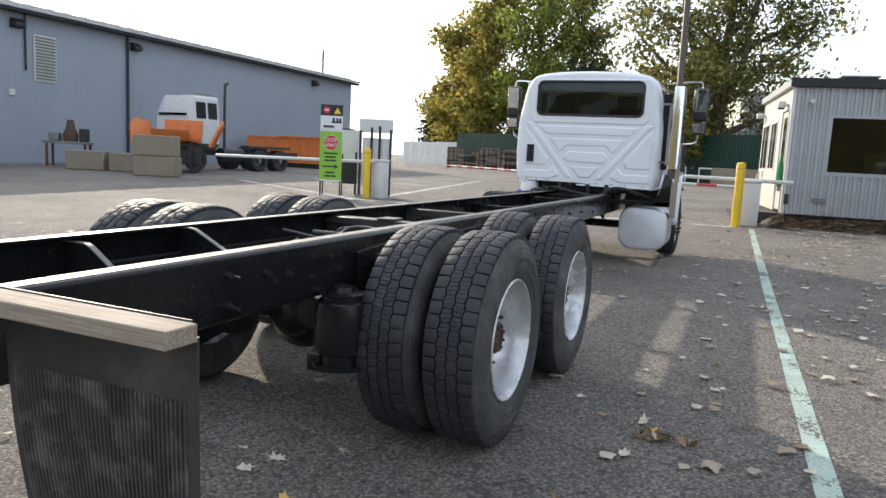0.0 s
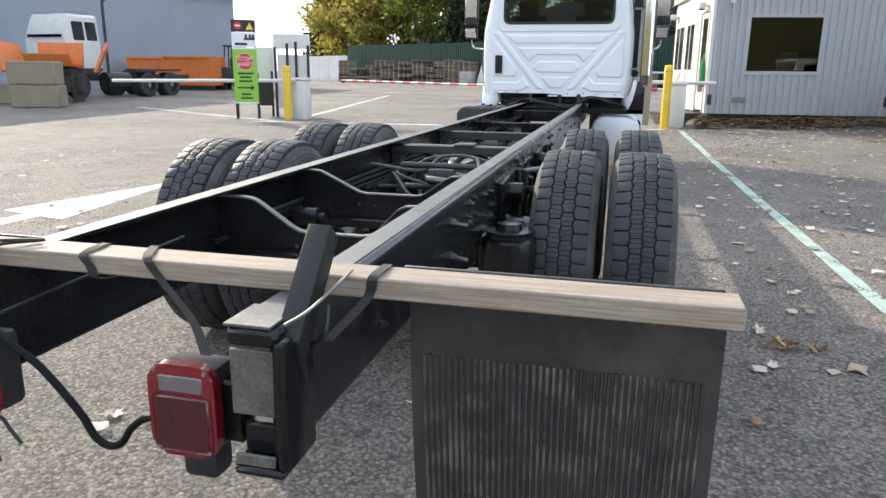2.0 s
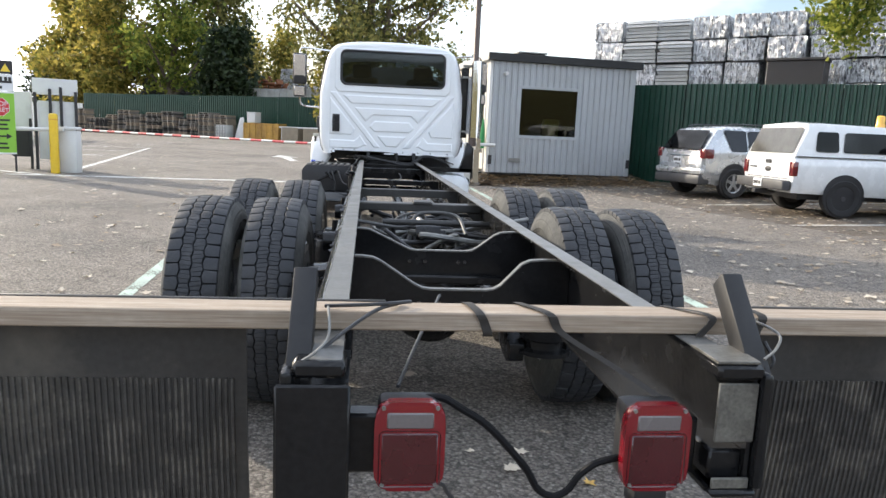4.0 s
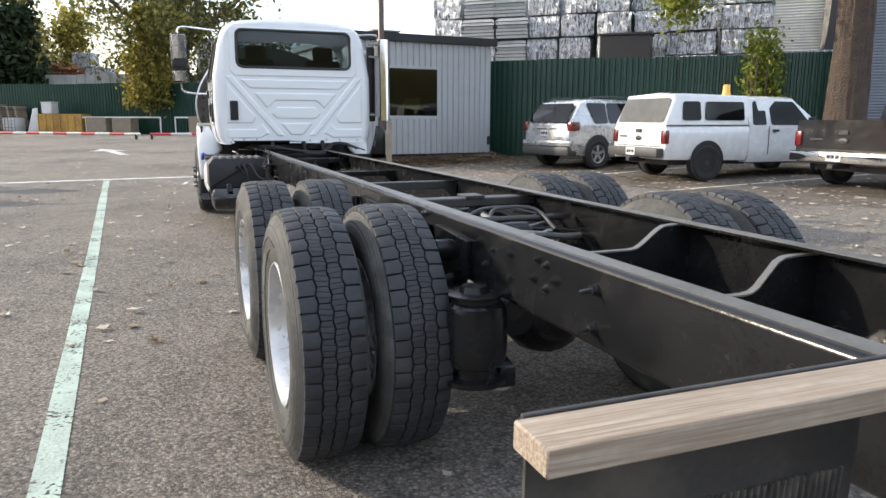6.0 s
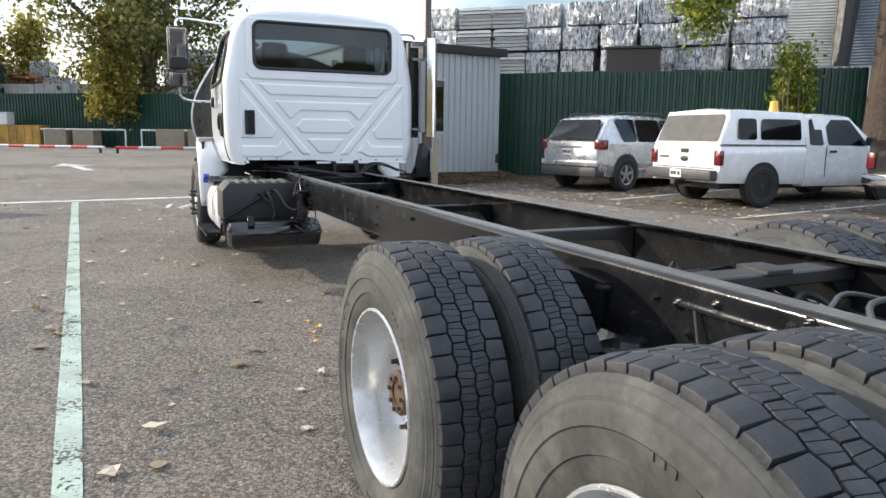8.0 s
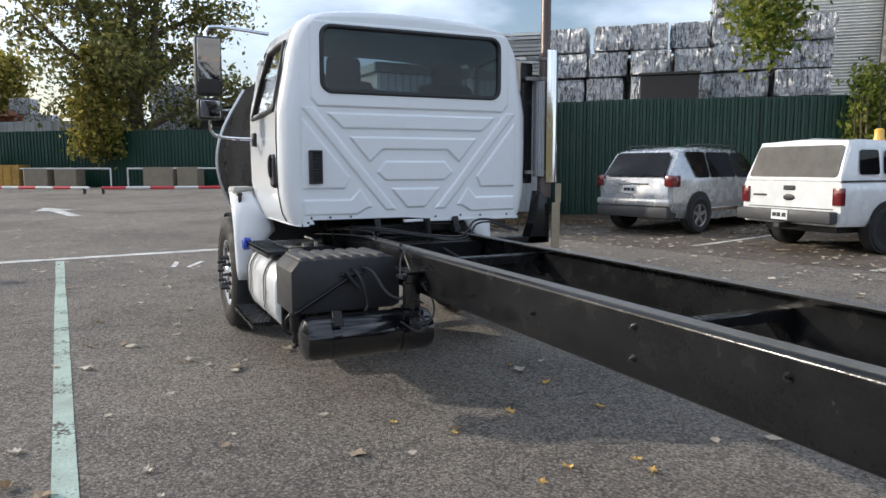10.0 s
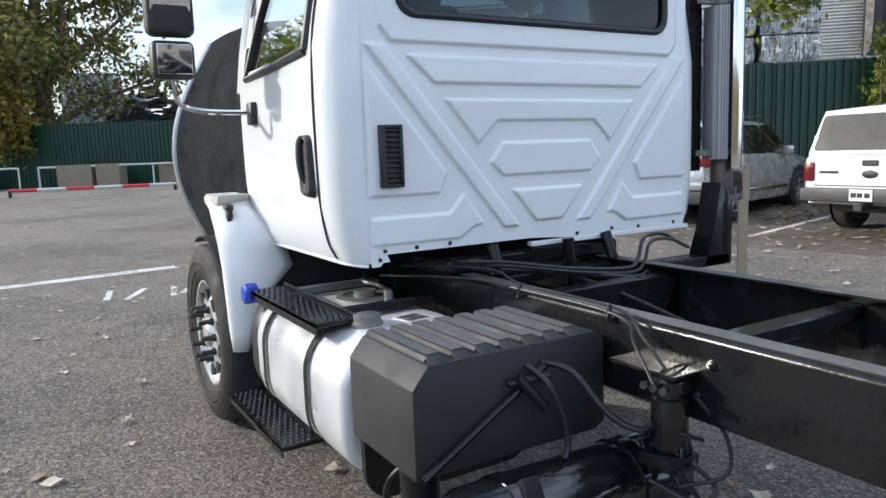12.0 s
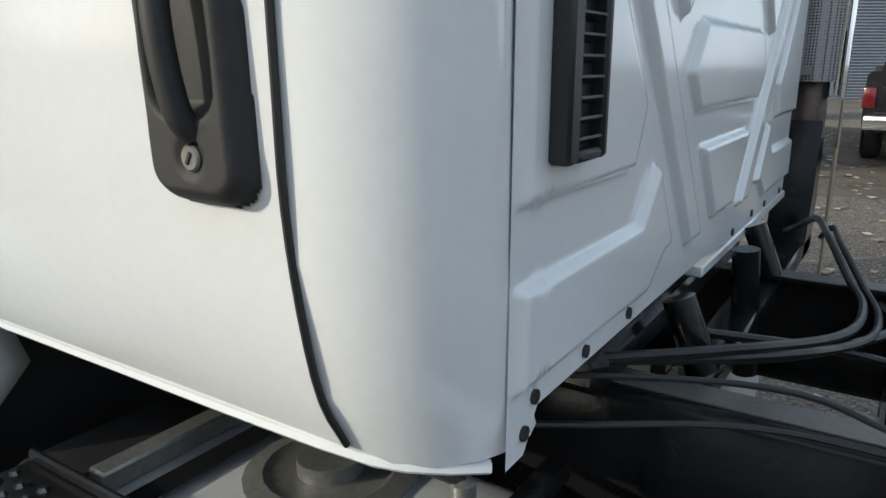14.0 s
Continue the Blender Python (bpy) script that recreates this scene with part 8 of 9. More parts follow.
for y0, y1, lab in ((-0.02, 0.5, ""), (-0.62, -0.12, "")):
    for s in (-1, 1):
        quad_panel([(s * 1.105, y0, 2.25), (s * 1.105, y1, 2.25), (s * 1.035, y1, 2.95), (s * 1.035, y0, 2.95)], CAR_GLASS, "side_window", cabp)
quad_panel([(-0.92, 0.89, 2.35), (0.92, 0.89, 2.35), (0.88, 0.62, 3.05), (-0.88, 0.62, 3.05)], CAR_GLASS, "windscreen", cabp, 0.03)
part("roof_rack", tube(bmesh.new(), [(-0.8, 0.5, 3.3), (-0.8, -0.6, 3.3), (0.8, -0.6, 3.3), (0.8, 0.5, 3.3)], 0.025, 6, 3), WORN_METAL, lorry)
part("exhaust_pipe", tube(bmesh.new(), [(-1.18, -0.95, 1.0), (-1.18, -0.95, 3.6), (-1.18, -1.0, 3.8), (-1.18, -1.12, 3.88)], 0.06, 10, 4), DARK_STEEL, lorry)
part("bumper", boxed((-1.15, 1.25, 0.5), (1.15, 1.55, 1.2), 0.03), DARK_STEEL, lorry)
part("front_guard", prism(bmesh.new(), [(-0.5, 0.95), (1.3, 0.95), (1.3, 1.2), (-0.75, 1.2)], -1.14, 1.14, "x", 0.02), DARK_STEEL, lorry)
for y in (0.45, -3.1, -4.45):
    for s in (-1, 1):
        cx = s * (1.0 if y > 0 else 0.92)
        half = 0.15 if y > 0 else 0.3
        w = part("wheel", lathe(bmesh.new(), [(0.3, -half), (0.47, -half), (0.52, -half + 0.05), (0.52, half - 0.05), (0.47, half), (0.3, half), (0.3, 0.05), (0.12, 0.04), (0.1, half * 0.8), (0, half * 0.8)] if s > 0 else [(0.3, half), (0.47, half), (0.52, half - 0.05), (0.52, -half + 0.05), (0.47, -half), (0.3, -half), (0.3, -0.05), (0.12, -0.04), (0.1, -half * 0.8), (0, -half * 0.8)], 28, "x", (cx, y, 0.53)), RUBBER, lorry)
        part("hub", lathe(bmesh.new(), [(0, s * half * 0.9), (0.1, s * half * 0.9), (0.13, s * half * 0.4), (0.29, s * half * 0.3), (0.29, s * half * 0.2), (0, s * half * 0.2)], 20, "x", (cx, y, 0.53)), WORN_METAL, w, "grey steel hub")
part("fuel_tank", lathe(bmesh.new(), [(0, -0.6), (0.3, -0.6), (0.3, 0.6), (0, 0.6)], 18, "y", (-0.85, -1.6, 0.75)), DARK_STEEL, lorry)
part("mudguard", prism(bmesh.new(), [(-5.1, 1.1), (-5.1, 1.2), (-2.4, 1.2), (-2.4, 1.1)], -1.2, -0.6, "x", 0.02), DARK_STEEL, lorry)
part("fifth_wheel", boxed((-0.45, -4.3, 0.95), (0.45, -3.2, 1.12), 0.04), DARK_STEEL, lorry)


spreader = thing("spreader_hopper", "faded orange steel spreader hopper on a dark stand", "hopper", m=Matrix.Translation((-19.3, 21.35, ground_z(-19, 21))) @ Matrix.Rotation(radians(22), 4, "Z") @ Matrix.Diagonal((0.78, 1, 1, 1)))
bm = prism(bmesh.new(), [(0.45, 1.25), (0.55, 1.25), (0.68, 2.15), (0.58, 2.15)], -1.0, 1.0, "x", 0.01)
prism(bm, [(-0.6, 1.3), (0.5, 1.2), (0.5, 1.3), (-0.6, 1.4)], -1.0, 1.0, "x", 0.01)
prism(bm, [(-0.65, 1.3), (-0.55, 1.3), (-0.8, 1.72), (-0.9, 1.72)], -1.0, 1.0, "x", 0.01)
part("hopper", bm, ORANGE, spreader)
for s in (-1, 1):
    bm = prism(bmesh.new(), [(-1.0, 1.25), (0.5, 1.25), (0.6, 2.3), (-0.3, 2.45), (-0.75, 2.1)], -0.06, 0.06, "x", 0.02)
    bm.transform(Matrix.Translation((s * 1.12, 0, 0)) @ Matrix.Rotation(s * 0.3, 4, "Z") @ Matrix.Rotation(s * 0.5, 4, "Y"))
    part("wing_plate", bm, ORANGE, spreader)
for x in (-0.9, 0.75):
    part("stand_leg", boxed((x, -0.4, 0), (x + 0.15, 0.5, 1.35), 0.01), DARK_STEEL, spreader)
part("stand_beam", boxed((-1.1, -0.3, 0.35), (1.1, 0.4, 1.0), 0.03), DARK_STEEL, spreader)


def skip(x, y, deg, L, W, Hh, label):
    s = thing("waste_skip", label, "skip", "orange waste skips", Matrix.Translation((x, y, ground_z(x, y))) @ Matrix.Rotation(radians(deg), 4, "Z"))
    for a, b in (((-L / 2, -W / 2, 0.25), (L / 2, -W / 2 + 0.06, Hh)), ((-L / 2, W / 2 - 0.06, 0.25), (L / 2, W / 2, Hh)), ((-L / 2, -W / 2 + 0.06, 0.25), (-L / 2 + 0.06, W / 2 - 0.06, Hh)), ((L / 2 - 0.06, -W / 2 + 0.06, 0.25), (L / 2, W / 2 - 0.06, Hh))):
        part("side_plate", boxed(a, b, 0.008), ORANGE, s)
    part("floor_plate", boxed((-L / 2 + 0.06, -W / 2 + 0.06, 0.25), (L / 2 - 0.06, W / 2 - 0.06, 0.31)), ORANGE, s)
    j = 0
    while j * 0.62 < L - 0.1:
        part("rib", boxed((-L / 2 + j * 0.62, -W / 2 - 0.07, 0.3), (-L / 2 + j * 0.62 + 0.08, -W / 2, Hh - 0.1), 0.008), ORANGE, s)
        j += 1
    part("rim", boxed((-L / 2 - 0.05, -W / 2 - 0.08, Hh - 0.1), (L / 2 + 0.05, -W / 2, Hh + 0.02), 0.01), ORANGE, s)
    for yy in (-W / 2 + 0.2, W / 2 - 0.35):
        part("skid", boxed((-L / 2, yy, 0), (L / 2, yy + 0.15, 0.25)), DARK_STEEL, s)
    return s


skip(-21.6, 33.8, 8, 2.6, 1.9, 1.75, "faded orange steel waste skip near the grey building")
skip(-24.9, 35.0, 25, 2.6, 1.8, 1.7, "short faded orange steel waste skip beside another skip")
fork = thing("forklift", "dark forklift truck parked beside an orange skip", "forklift", m=Matrix.Translation((-20.3, 35.8, 0.3)) @ Matrix.Rotation(radians(20), 4, "Z"))
part("body", boxed((-0.6, -1.0, 0.3), (0.6, 0.9, 1.15), 0.08, seg=2), DARK_STEEL, fork)
part("counterweight", boxed((-0.58, -1.35, 0.35), (0.58, -1.0, 1.2), 0.08, seg=2), DARK_STEEL, fork)
for x in (-0.52, 0.52):
    for y in (-0.7, 0.6):
        part("cab_post", rod(bmesh.new(), (x, y, 1.1), (x * 0.9, y * 0.85, 2.3), 0.04, 8), DARK_STEEL, fork)
    part("mast_rail", boxed((x * 0.7 - 0.05, 0.95, 0.1), (x * 0.7 + 0.05, 1.1, 2.25)), DARK_STEEL, fork)
    part("fork_arm", boxed((x * 0.5 - 0.05, 1.1, 0.1), (x * 0.5 + 0.05, 2.1, 0.15)), DARK_STEEL, fork)
part("cab_roof", boxed((-0.55, -0.7, 2.3), (0.55, 0.65, 2.38), 0.02), DARK_STEEL, fork)
part("seat", boxed((-0.25, -0.5, 1.15), (0.25, 0.05, 1.7), 0.08, seg=2), BLACK_METAL, fork)
for x in (-0.55, 0.55):
    for y in (-0.85, 0.6):
        part("wheel", lathe(bmesh.new(), [(0, -0.11), (0.28, -0.11), (0.32, -0.06), (0.32, 0.06), (0.28, 0.11), (0, 0.11)], 20, "x", (x, y, 0.32)), RUBBER, fork)

# ---------- back of the yard ----------
PANEL_WHITE = material("white_sheet_fence", (0.66, 0.66, 0.64), 0.6, var=0.12, scale=0.6, dirt=0.4, dirt_color=(0.4, 0.38, 0.34), dirt_scale=0.8)
fence_run((-36, 74.8), (-26.2, 67.6), 2.6, "white sheet-metal fence at the far end of the yard", PANEL_WHITE, 0.6)
PALLET = material("weathered_pallet_wood", (0.3, 0.24, 0.18), 0.9, var=0.35, scale=2, fine=20)
PALLET_GREY = material("grey_old_pallet_wood", (0.2, 0.18, 0.155), 0.9, var=0.35, scale=2, fine=20)


def pallet_mesh(mat):
    bm = prism(bmesh.new(), [(-0.6, 0.142), (-0.6, 0), (-0.5, 0), (-0.5, 0.1), (-0.05, 0.1), (-0.05, 0), (0.05, 0), (0.05, 0.1), (0.5, 0.1), (0.5, 0), (0.6, 0), (0.6, 0.142)], -0.5, 0.5, "y")
    me = finish(bm, "pallet", 0)
    me.materials.append(mat)
    return me


PALLETS = [pallet_mesh(PALLET), pallet_mesh(PALLET_GREY), pallet_mesh(DARK_STEEL)]
prng = random.Random(11)
for j in range(13):
    t = j / 12
    x, y = -25.0 + 13.4 * t + prng.uniform(-0.2, 0.2), 64.6 - 8.2 * t + prng.uniform(-0.5, 0.3)
    turn = -32 + prng.uniform(-12, 12)
    for r in range(prng.choice((9, 11, 13, 14, 15, 12))):
        b = tagged(new("pallet", PALLETS[prng.choice((0, 0, 1, 1, 2))]), "weathered wooden pallet in a stack near the fence", "pallet", "stacked pallets")
        b.matrix_basis = Matrix.Translation((x + prng.uniform(-0.05, 0.05), y + prng.uniform(-0.05, 0.05), 0.33 + r * 0.1425)) @ Matrix.Rotation(radians(turn + prng.uniform(-4, 4)), 4, "Z") @ Matrix.Diagonal((1.05, 1.1, 1, 1))

BLOCK_DEG = math.degrees(math.atan2(-27.5, 43.5))
YELLOW_BIN = material("rusty_yellow_steel", (0.42, 0.24, 0.05), 0.7, var=0.35, scale=1.5, fine=12, dirt=0.7, dirt_color=(0.16, 0.08, 0.03), dirt_scale=1.0)


def low_bin(x, y, L, mat, label, hh=1.35):
    s = thing("low_bin", label, "bin", "", Matrix.Translation((x, y, ground_z(x, y))) @ Matrix.Rotation(radians(BLOCK_DEG), 4, "Z"))
    part("front_plate", boxed((-L / 2, -0.5, 0.08), (L / 2, -0.44, hh), 0.01), mat, s)
    part("back_plate", boxed((-L / 2, 0.44, 0.08), (L / 2, 0.5, hh), 0.01), mat, s)
    for xx in (-L / 2, L / 2 - 0.06):
        part("end_plate", boxed((xx, -0.44, 0.08), (xx + 0.06, 0.44, hh), 0.01), mat, s)
    part("floor_plate", boxed((-L / 2, -0.44, 0.0), (L / 2, 0.44, 0.08)), mat, s)
    j = 0
    while j * 0.55 < L:
        part("rib", boxed((-L / 2 + j * 0.55, -0.55, 0.1), (-L / 2 + j * 0.55 + 0.07, -0.5, hh - 0.05), 0.006), mat, s)
        j += 1
    return s


low_bin(-8.0, 54.0, 3.3, YELLOW_BIN, "rusty yellow steel bin standing at the fence")
concrete_block(-5.75, 52.6, BLOCK_DEG, (1.5, 0.9, 1.15), "pale concrete block standing at the green fence")
concrete_block(-4.15, 51.6, BLOCK_DEG, (1.4, 0.9, 1.1), "dark concrete block standing at the green fence")
concrete_block(0.75, 48.5, BLOCK_DEG, (1.85, 0.9, 1.2), "pale concrete block standing at the green fence")
concrete_block(2.25, 47.55, BLOCK_DEG, (1.25, 0.9, 1.2), "dark concrete block standing at the green fence")
concrete_block(-2.2 + 7.4, 46.0, BLOCK_DEG, (1.5, 0.9, 1.1), "grey concrete block standing at the green fence")
whitebox = thing("appliance", "white scrap appliance standing on a steel bin", "appliance", m=Matrix.Translation((-8.9, 54.55, ground_z(-9, 54) + 1.352)) @ Matrix.Rotation(radians(BLOCK_DEG), 4, "Z"))
part("body", boxed((-0.4, -0.35, 0), (0.4, 0.35, 0.75), 0.04), OFF_WHITE, whitebox)
part("lid", boxed((-0.42, -0.37, 0.752), (0.42, 0.37, 0.8), 0.015), OFF_WHITE, whitebox)
sheet = thing("steel_sheet", "pale steel sheet leaning against the end of a bin", "sheet", m=Matrix.Translation((-10.1, 55.2, ground_z(-10, 55))) @ Matrix.Rotation(radians(BLOCK_DEG), 4, "Z"))
part("plate", prism(bmesh.new(), [(-0.5, 0), (0.45, 0), (0.45, 1.75), (0.1, 1.7)], -0.03, 0.03, "y", 0.008), OFF_WHITE, sheet)
tote = thing("plastic_tote", "white plastic tote in a dark wire cage", "container", m=Matrix.Translation((-11.4, 56.2, ground_z(-11, 56))) @ Matrix.Rotation(radians(BLOCK_DEG), 4, "Z"))
part("tank", boxed((-0.5, -0.5, 0.14), (0.5, 0.5, 1.1), 0.1, seg=2), OFF_WHITE, tote)
part("base", boxed((-0.55, -0.55, 0), (0.55, 0.55, 0.14)), DARK_STEEL, tote)
for j in range(5):
    for s in (-0.53, 0.53):
        part("cage_bar", boxed((-0.55 + j * 0.265, s - 0.015, 0.14), (-0.52 + j * 0.265, s + 0.015, 1.15)), WORN_METAL, tote)
    part("cage_bar", boxed((-0.55, -0.56, 0.2 + j * 0.22), (0.55, -0.546, 0.23 + j * 0.22)), WORN_METAL, tote)
# white rail before the fence, broken by a gap at the tree
for (xa, ya), (xb, yb) in (((-9.0, 54.2), (-1.95, 49.75)), ((-1.05, 49.2), (6.6, 44.4))):
    rl = thing("guard_rail", "white steel guard rail above blocks at the fence", "rail", "white guard rails")
    z0 = ground_z(0, 48)
    part("bar", rod(bmesh.new(), (xa, ya, z0 + 1.12), (xb, yb, z0 + 1.12), 0.055, 10), OFF_WHITE, rl)
    for q in (0.0, 0.34, 0.67, 1.0):
        x, y = xa + (xb - xa) * q, ya + (yb - ya) * q
        part("post", rod(bmesh.new(), (x, y, z0 - 0.02), (x + 0.0, y, z0 + 1.14), 0.045, 8), OFF_WHITE, rl)

# grey panels, rusty heap and dark scrap behind the fence
GREY_PANEL = material("grey_panel_fence", (0.36, 0.35, 0.32), 0.8, var=0.25, scale=0.8, fine=8, dirt=0.4)
fence_run((-14.5, 63.5), (-0.6, 55.4), 4.35, "grey weathered panel wall behind the green fence", GREY_PANEL, 0.8)


def heap(x, y, rx, ry, hh, mat, label, seed, pieces, size):
    """A mound of sharp plates and bars thrown over each other."""
    g = random.Random(seed)
    bm = bmesh.new()
    for j in range(pieces):
        a, r = g.uniform(0, 2 * math.pi), math.sqrt(g.random())
        px_, py_ = rx * r * math.cos(a), ry * r * math.sin(a)
        pz = hh * (1 - r * r) * g.uniform(0.55, 1.0)
        m = Matrix.Translation((px_, py_, pz)) @ Matrix.Rotation(g.uniform(0, 3.14), 4, "Z") @ Matrix.Rotation(g.uniform(-1.2, 1.2), 4, "X")
        s = size * g.uniform(0.4, 1.4)
        box(bm, (-s, -s * g.uniform(0.1, 0.6), -s * g.uniform(0.04, 0.25)), (s, s * g.uniform(0.1, 0.6), s * g.uniform(0.04, 0.25)), 0, m)
    ob = tagged(part("scrap_heap", bm, mat, smooth=0), label, "scrap heap", kind="stuff")
    ob.matrix_basis = Matrix.Translation((x, y, 0.3))
    return ob


RUST_HEAP = material("orange_rust_scrap", (0.22, 0.085, 0.035), 0.9, var=0.5, scale=2, fine=14)
DARK_SCRAP = material("dark_scrap", (0.06, 0.055, 0.055), 0.7, metal=0.3, var=0.6, scale=2, fine=12)
heap(-9.3, 64.5, 4.5, 2.2, 5.6, RUST_HEAP, "heap of orange rusty scrap metal behind the fence", 3, 420, 0.45)
heap(-17.5, 74, 7.5, 4, 8.0, DARK_SCRAP, "heap of dark mixed scrap behind the fence", 4, 420, 0.8)
heap(-2.2, 66, 4, 3, 6.2, DARK_SCRAP, "heap of dark mixed scrap behind the fence", 8, 320, 0.6)
heap(6.3, 57.5, 5.5, 3, 6.0, DARK_SCRAP, "heap of dark mixed scrap behind the fence", 9, 380, 0.6)


# ---------- trees ----------
def leaf_material(name, a, b, trans=0.5):
    mt = bpy.data.materials.new(name)
    mt.use_nodes = True
    n, l = mt.node_tree.nodes, mt.node_tree.links
    bs = n["Principled BSDF"]
    bs.inputs["Roughness"].default_value = 0.55
    bs.inputs["Specular IOR Level"].default_value = 0.3
    g, rp, tr, mx = n.new("ShaderNodeNewGeometry"), n.new("ShaderNodeValToRGB"), n.new("ShaderNodeBsdfTranslucent"), n.new("ShaderNodeMixShader")
    rp.color_ramp.elements[0].color, rp.color_ramp.elements[1].color = (*a, 1), (*b, 1)
    rp.color_ramp.elements[0].position, rp.color_ramp.elements[1].position = 0.15, 0.95
    l.new(g.outputs["Random Per Island"], rp.inputs["Fac"])
    l.new(rp.outputs["Color"], bs.inputs["Base Color"])
    l.new(rp.outputs["Color"], tr.inputs["Color"])
    mx.inputs[0].default_value = trans
    l.new(bs.outputs[0], mx.inputs[1])
    l.new(tr.outputs[0], mx.inputs[2])
    l.new(mx.outputs[0], n["Material Output"].inputs["Surface"])
    return mt


LEAF_YELLOW = leaf_material("yellow_green_leaves", (0.13, 0.14, 0.03), (0.46, 0.37, 0.09), 0.6)
LEAF_OLIVE = leaf_material("olive_leaves", (0.07, 0.085, 0.025), (0.3, 0.27, 0.08), 0.5)
LEAF_GREEN = leaf_material("green_leaves", (0.09, 0.14, 0.025), (0.36, 0.37, 0.07), 0.6)
LEAF_DARK = leaf_material("dark_green_leaves", (0.014, 0.026, 0.01), (0.04, 0.06, 0.02), 0.25)


def leaf_cloud(centres, spread, count, size, seed):
    """Small bent leaves scattered round the given centres."""
    g = np.random.default_rng(seed)
    c = np.array(centres)
    n = len(c) * count
    p = np.repeat(c, count, axis=0) + g.normal(0, 1, (n, 3)) * np.array(spread)
    u = g.normal(0, 1, (n, 3))
    u /= np.linalg.norm(u, axis=1)[:, None]
    v = np.cross(u, g.normal(0, 1, (n, 3)))
    v /= np.linalg.norm(v, axis=1)[:, None]
    w = np.cross(u, v)
    s = size * g.uniform(0.6, 1.35, n)[:, None]
    a, b, d, e = p - u * s, p + v * s * 0.55 + w * s * 0.15, p + u * s, p - v * s * 0.55 + w * s * 0.15
    me = bpy.data.meshes.new("leaves")
    k = np.arange(n) * 4
    me.from_pydata(np.stack([a, b, d, e], 1).reshape(-1, 3).tolist(), [], np.stack([k, k + 1, k + 2, k + 3], 1).tolist())
    return me


def tree(x, y, h, spread, r, seed, mat, label, limbs=9, low=0.28, lean=(0, 0), leaf=0.24, per=55, name="tree", cluster=0.85):
    g = random.Random(seed)
    z0 = ground_z(x, y)
    t_ = thing(name, label, "tree", m=Matrix.Translation((x, y, z0)))
    top = Vector((lean[0], lean[1], h * 0.8))
    spine = [Vector((0, 0, -0.1)), Vector((lean[0] * 0.12, lean[1] * 0.12, h * 0.2)), Vector((lean[0] * 0.4 + g.uniform(-0.3, 0.3), lean[1] * 0.4, h * 0.45)), top]
    bm = tube(bmesh.new(), spine, r, 12, 6, r * 0.3)
    for v in bm.verts:                                   # root flare and ridges
        f_ = max(0, 1 - v.co.z / 1.2)
        v.co.x *= 1 + 0.35 * f_ * f_
        v.co.y *= 1 + 0.35 * f_ * f_
    trunk = part("trunk", bm, BARK, t_)
    line = smooth_line(spine, 8)
    centres = []
    for j in range(limbs):
        q = low + (1 - low) * (j + 0.5) / limbs
        base = line[min(len(line) - 1, int(q * (len(line) - 1)))]
        a = j * 2.4 + g.uniform(-0.5, 0.5)
        reach = spread * (1.0 - 0.55 * q) * g.uniform(0.75, 1.1)
        d = Vector((math.cos(a), math.sin(a), 0))
        tip = base + d * reach + Vector((0, 0, h * g.uniform(0.1, 0.24)))
        mid = base + d * reach * 0.5 + Vector((g.uniform(-0.4, 0.4), g.uniform(-0.4, 0.4), h * 0.09))
        part("limb", tube(bmesh.new(), [base, mid, tip], r * (0.5 - 0.25 * q), 7, 4, r * 0.08), BARK, t_)
        for k_ in range(6):
            f_ = 0.3 + 0.75 * k_ / 5
            b0 = base.lerp(mid, min(1, f_ * 2)) if f_ < 0.5 else mid.lerp(tip, f_ * 2 - 1)
            e = b0 + Vector((g.uniform(-1, 1), g.uniform(-1, 1), g.uniform(-0.5, 0.9))) * spread * 0.26
            if k_ % 2:
                part("twig", tube(bmesh.new(), [b0, (b0 + e) / 2 + Vector((0, 0, 0.2)), e], r * 0.1, 5, 2, r * 0.03), BARK, t_)
            for m_ in range(3):
                centres.append(b0.lerp(e, 0.35 + 0.32 * m_) + Vector((g.uniform(-0.6, 0.6), g.uniform(-0.6, 0.6), g.uniform(-0.6, 0.4))))
    for k_ in range(10):
        centres.append(top + Vector((g.uniform(-1, 1) * spread * 0.3, g.uniform(-1, 1) * spread * 0.3, g.uniform(-0.1, 0.2) * h)))
    me = leaf_cloud([tuple(c) for c in centres], (cluster, cluster, cluster * 0.75), per, leaf, seed)
    me.materials.append(mat)
    cr = new("crown", me)
    cr.parent = t_
    return t_, trunk


def shrub(x, y, z0, h, w, seed, mat, label, leaf=0.16, n=70, per=45, foot=0.6, name="shrub"):
    g = random.Random(seed)
    t_ = thing(name, label, "shrub", m=Matrix.Translation((x, y, z0)))
    cs = []
    for j in range(n):
        q = g.random()
        rr = w * (foot + (1 - foot) * math.sin(math.pi * min(1, q * 1.1))) * math.sqrt(g.random()) * (1 - 0.55 * q)
        a = g.uniform(0, 6.28)
        cs.append((rr * math.cos(a), rr * math.sin(a) * 0.7, q * h))
    for j in range(6):
        a = g.uniform(0, 6.28)
        part("stem", tube(bmesh.new(), [(0.1 * math.cos(a), 0.1 * math.sin(a), -0.05), (w * 0.3 * math.cos(a), w * 0.25 * math.sin(a), h * 0.4), (w * 0.4 * math.cos(a), w * 0.3 * math.sin(a), h * 0.85)], 0.05, 6, 3, 0.015), BARK, t_)
    me = leaf_cloud(cs, (w * 0.16, w * 0.13, w * 0.16), per, leaf, seed)
    me.materials.append(mat)
    cr = new("crown", me)
    cr.parent = t_
    return t_


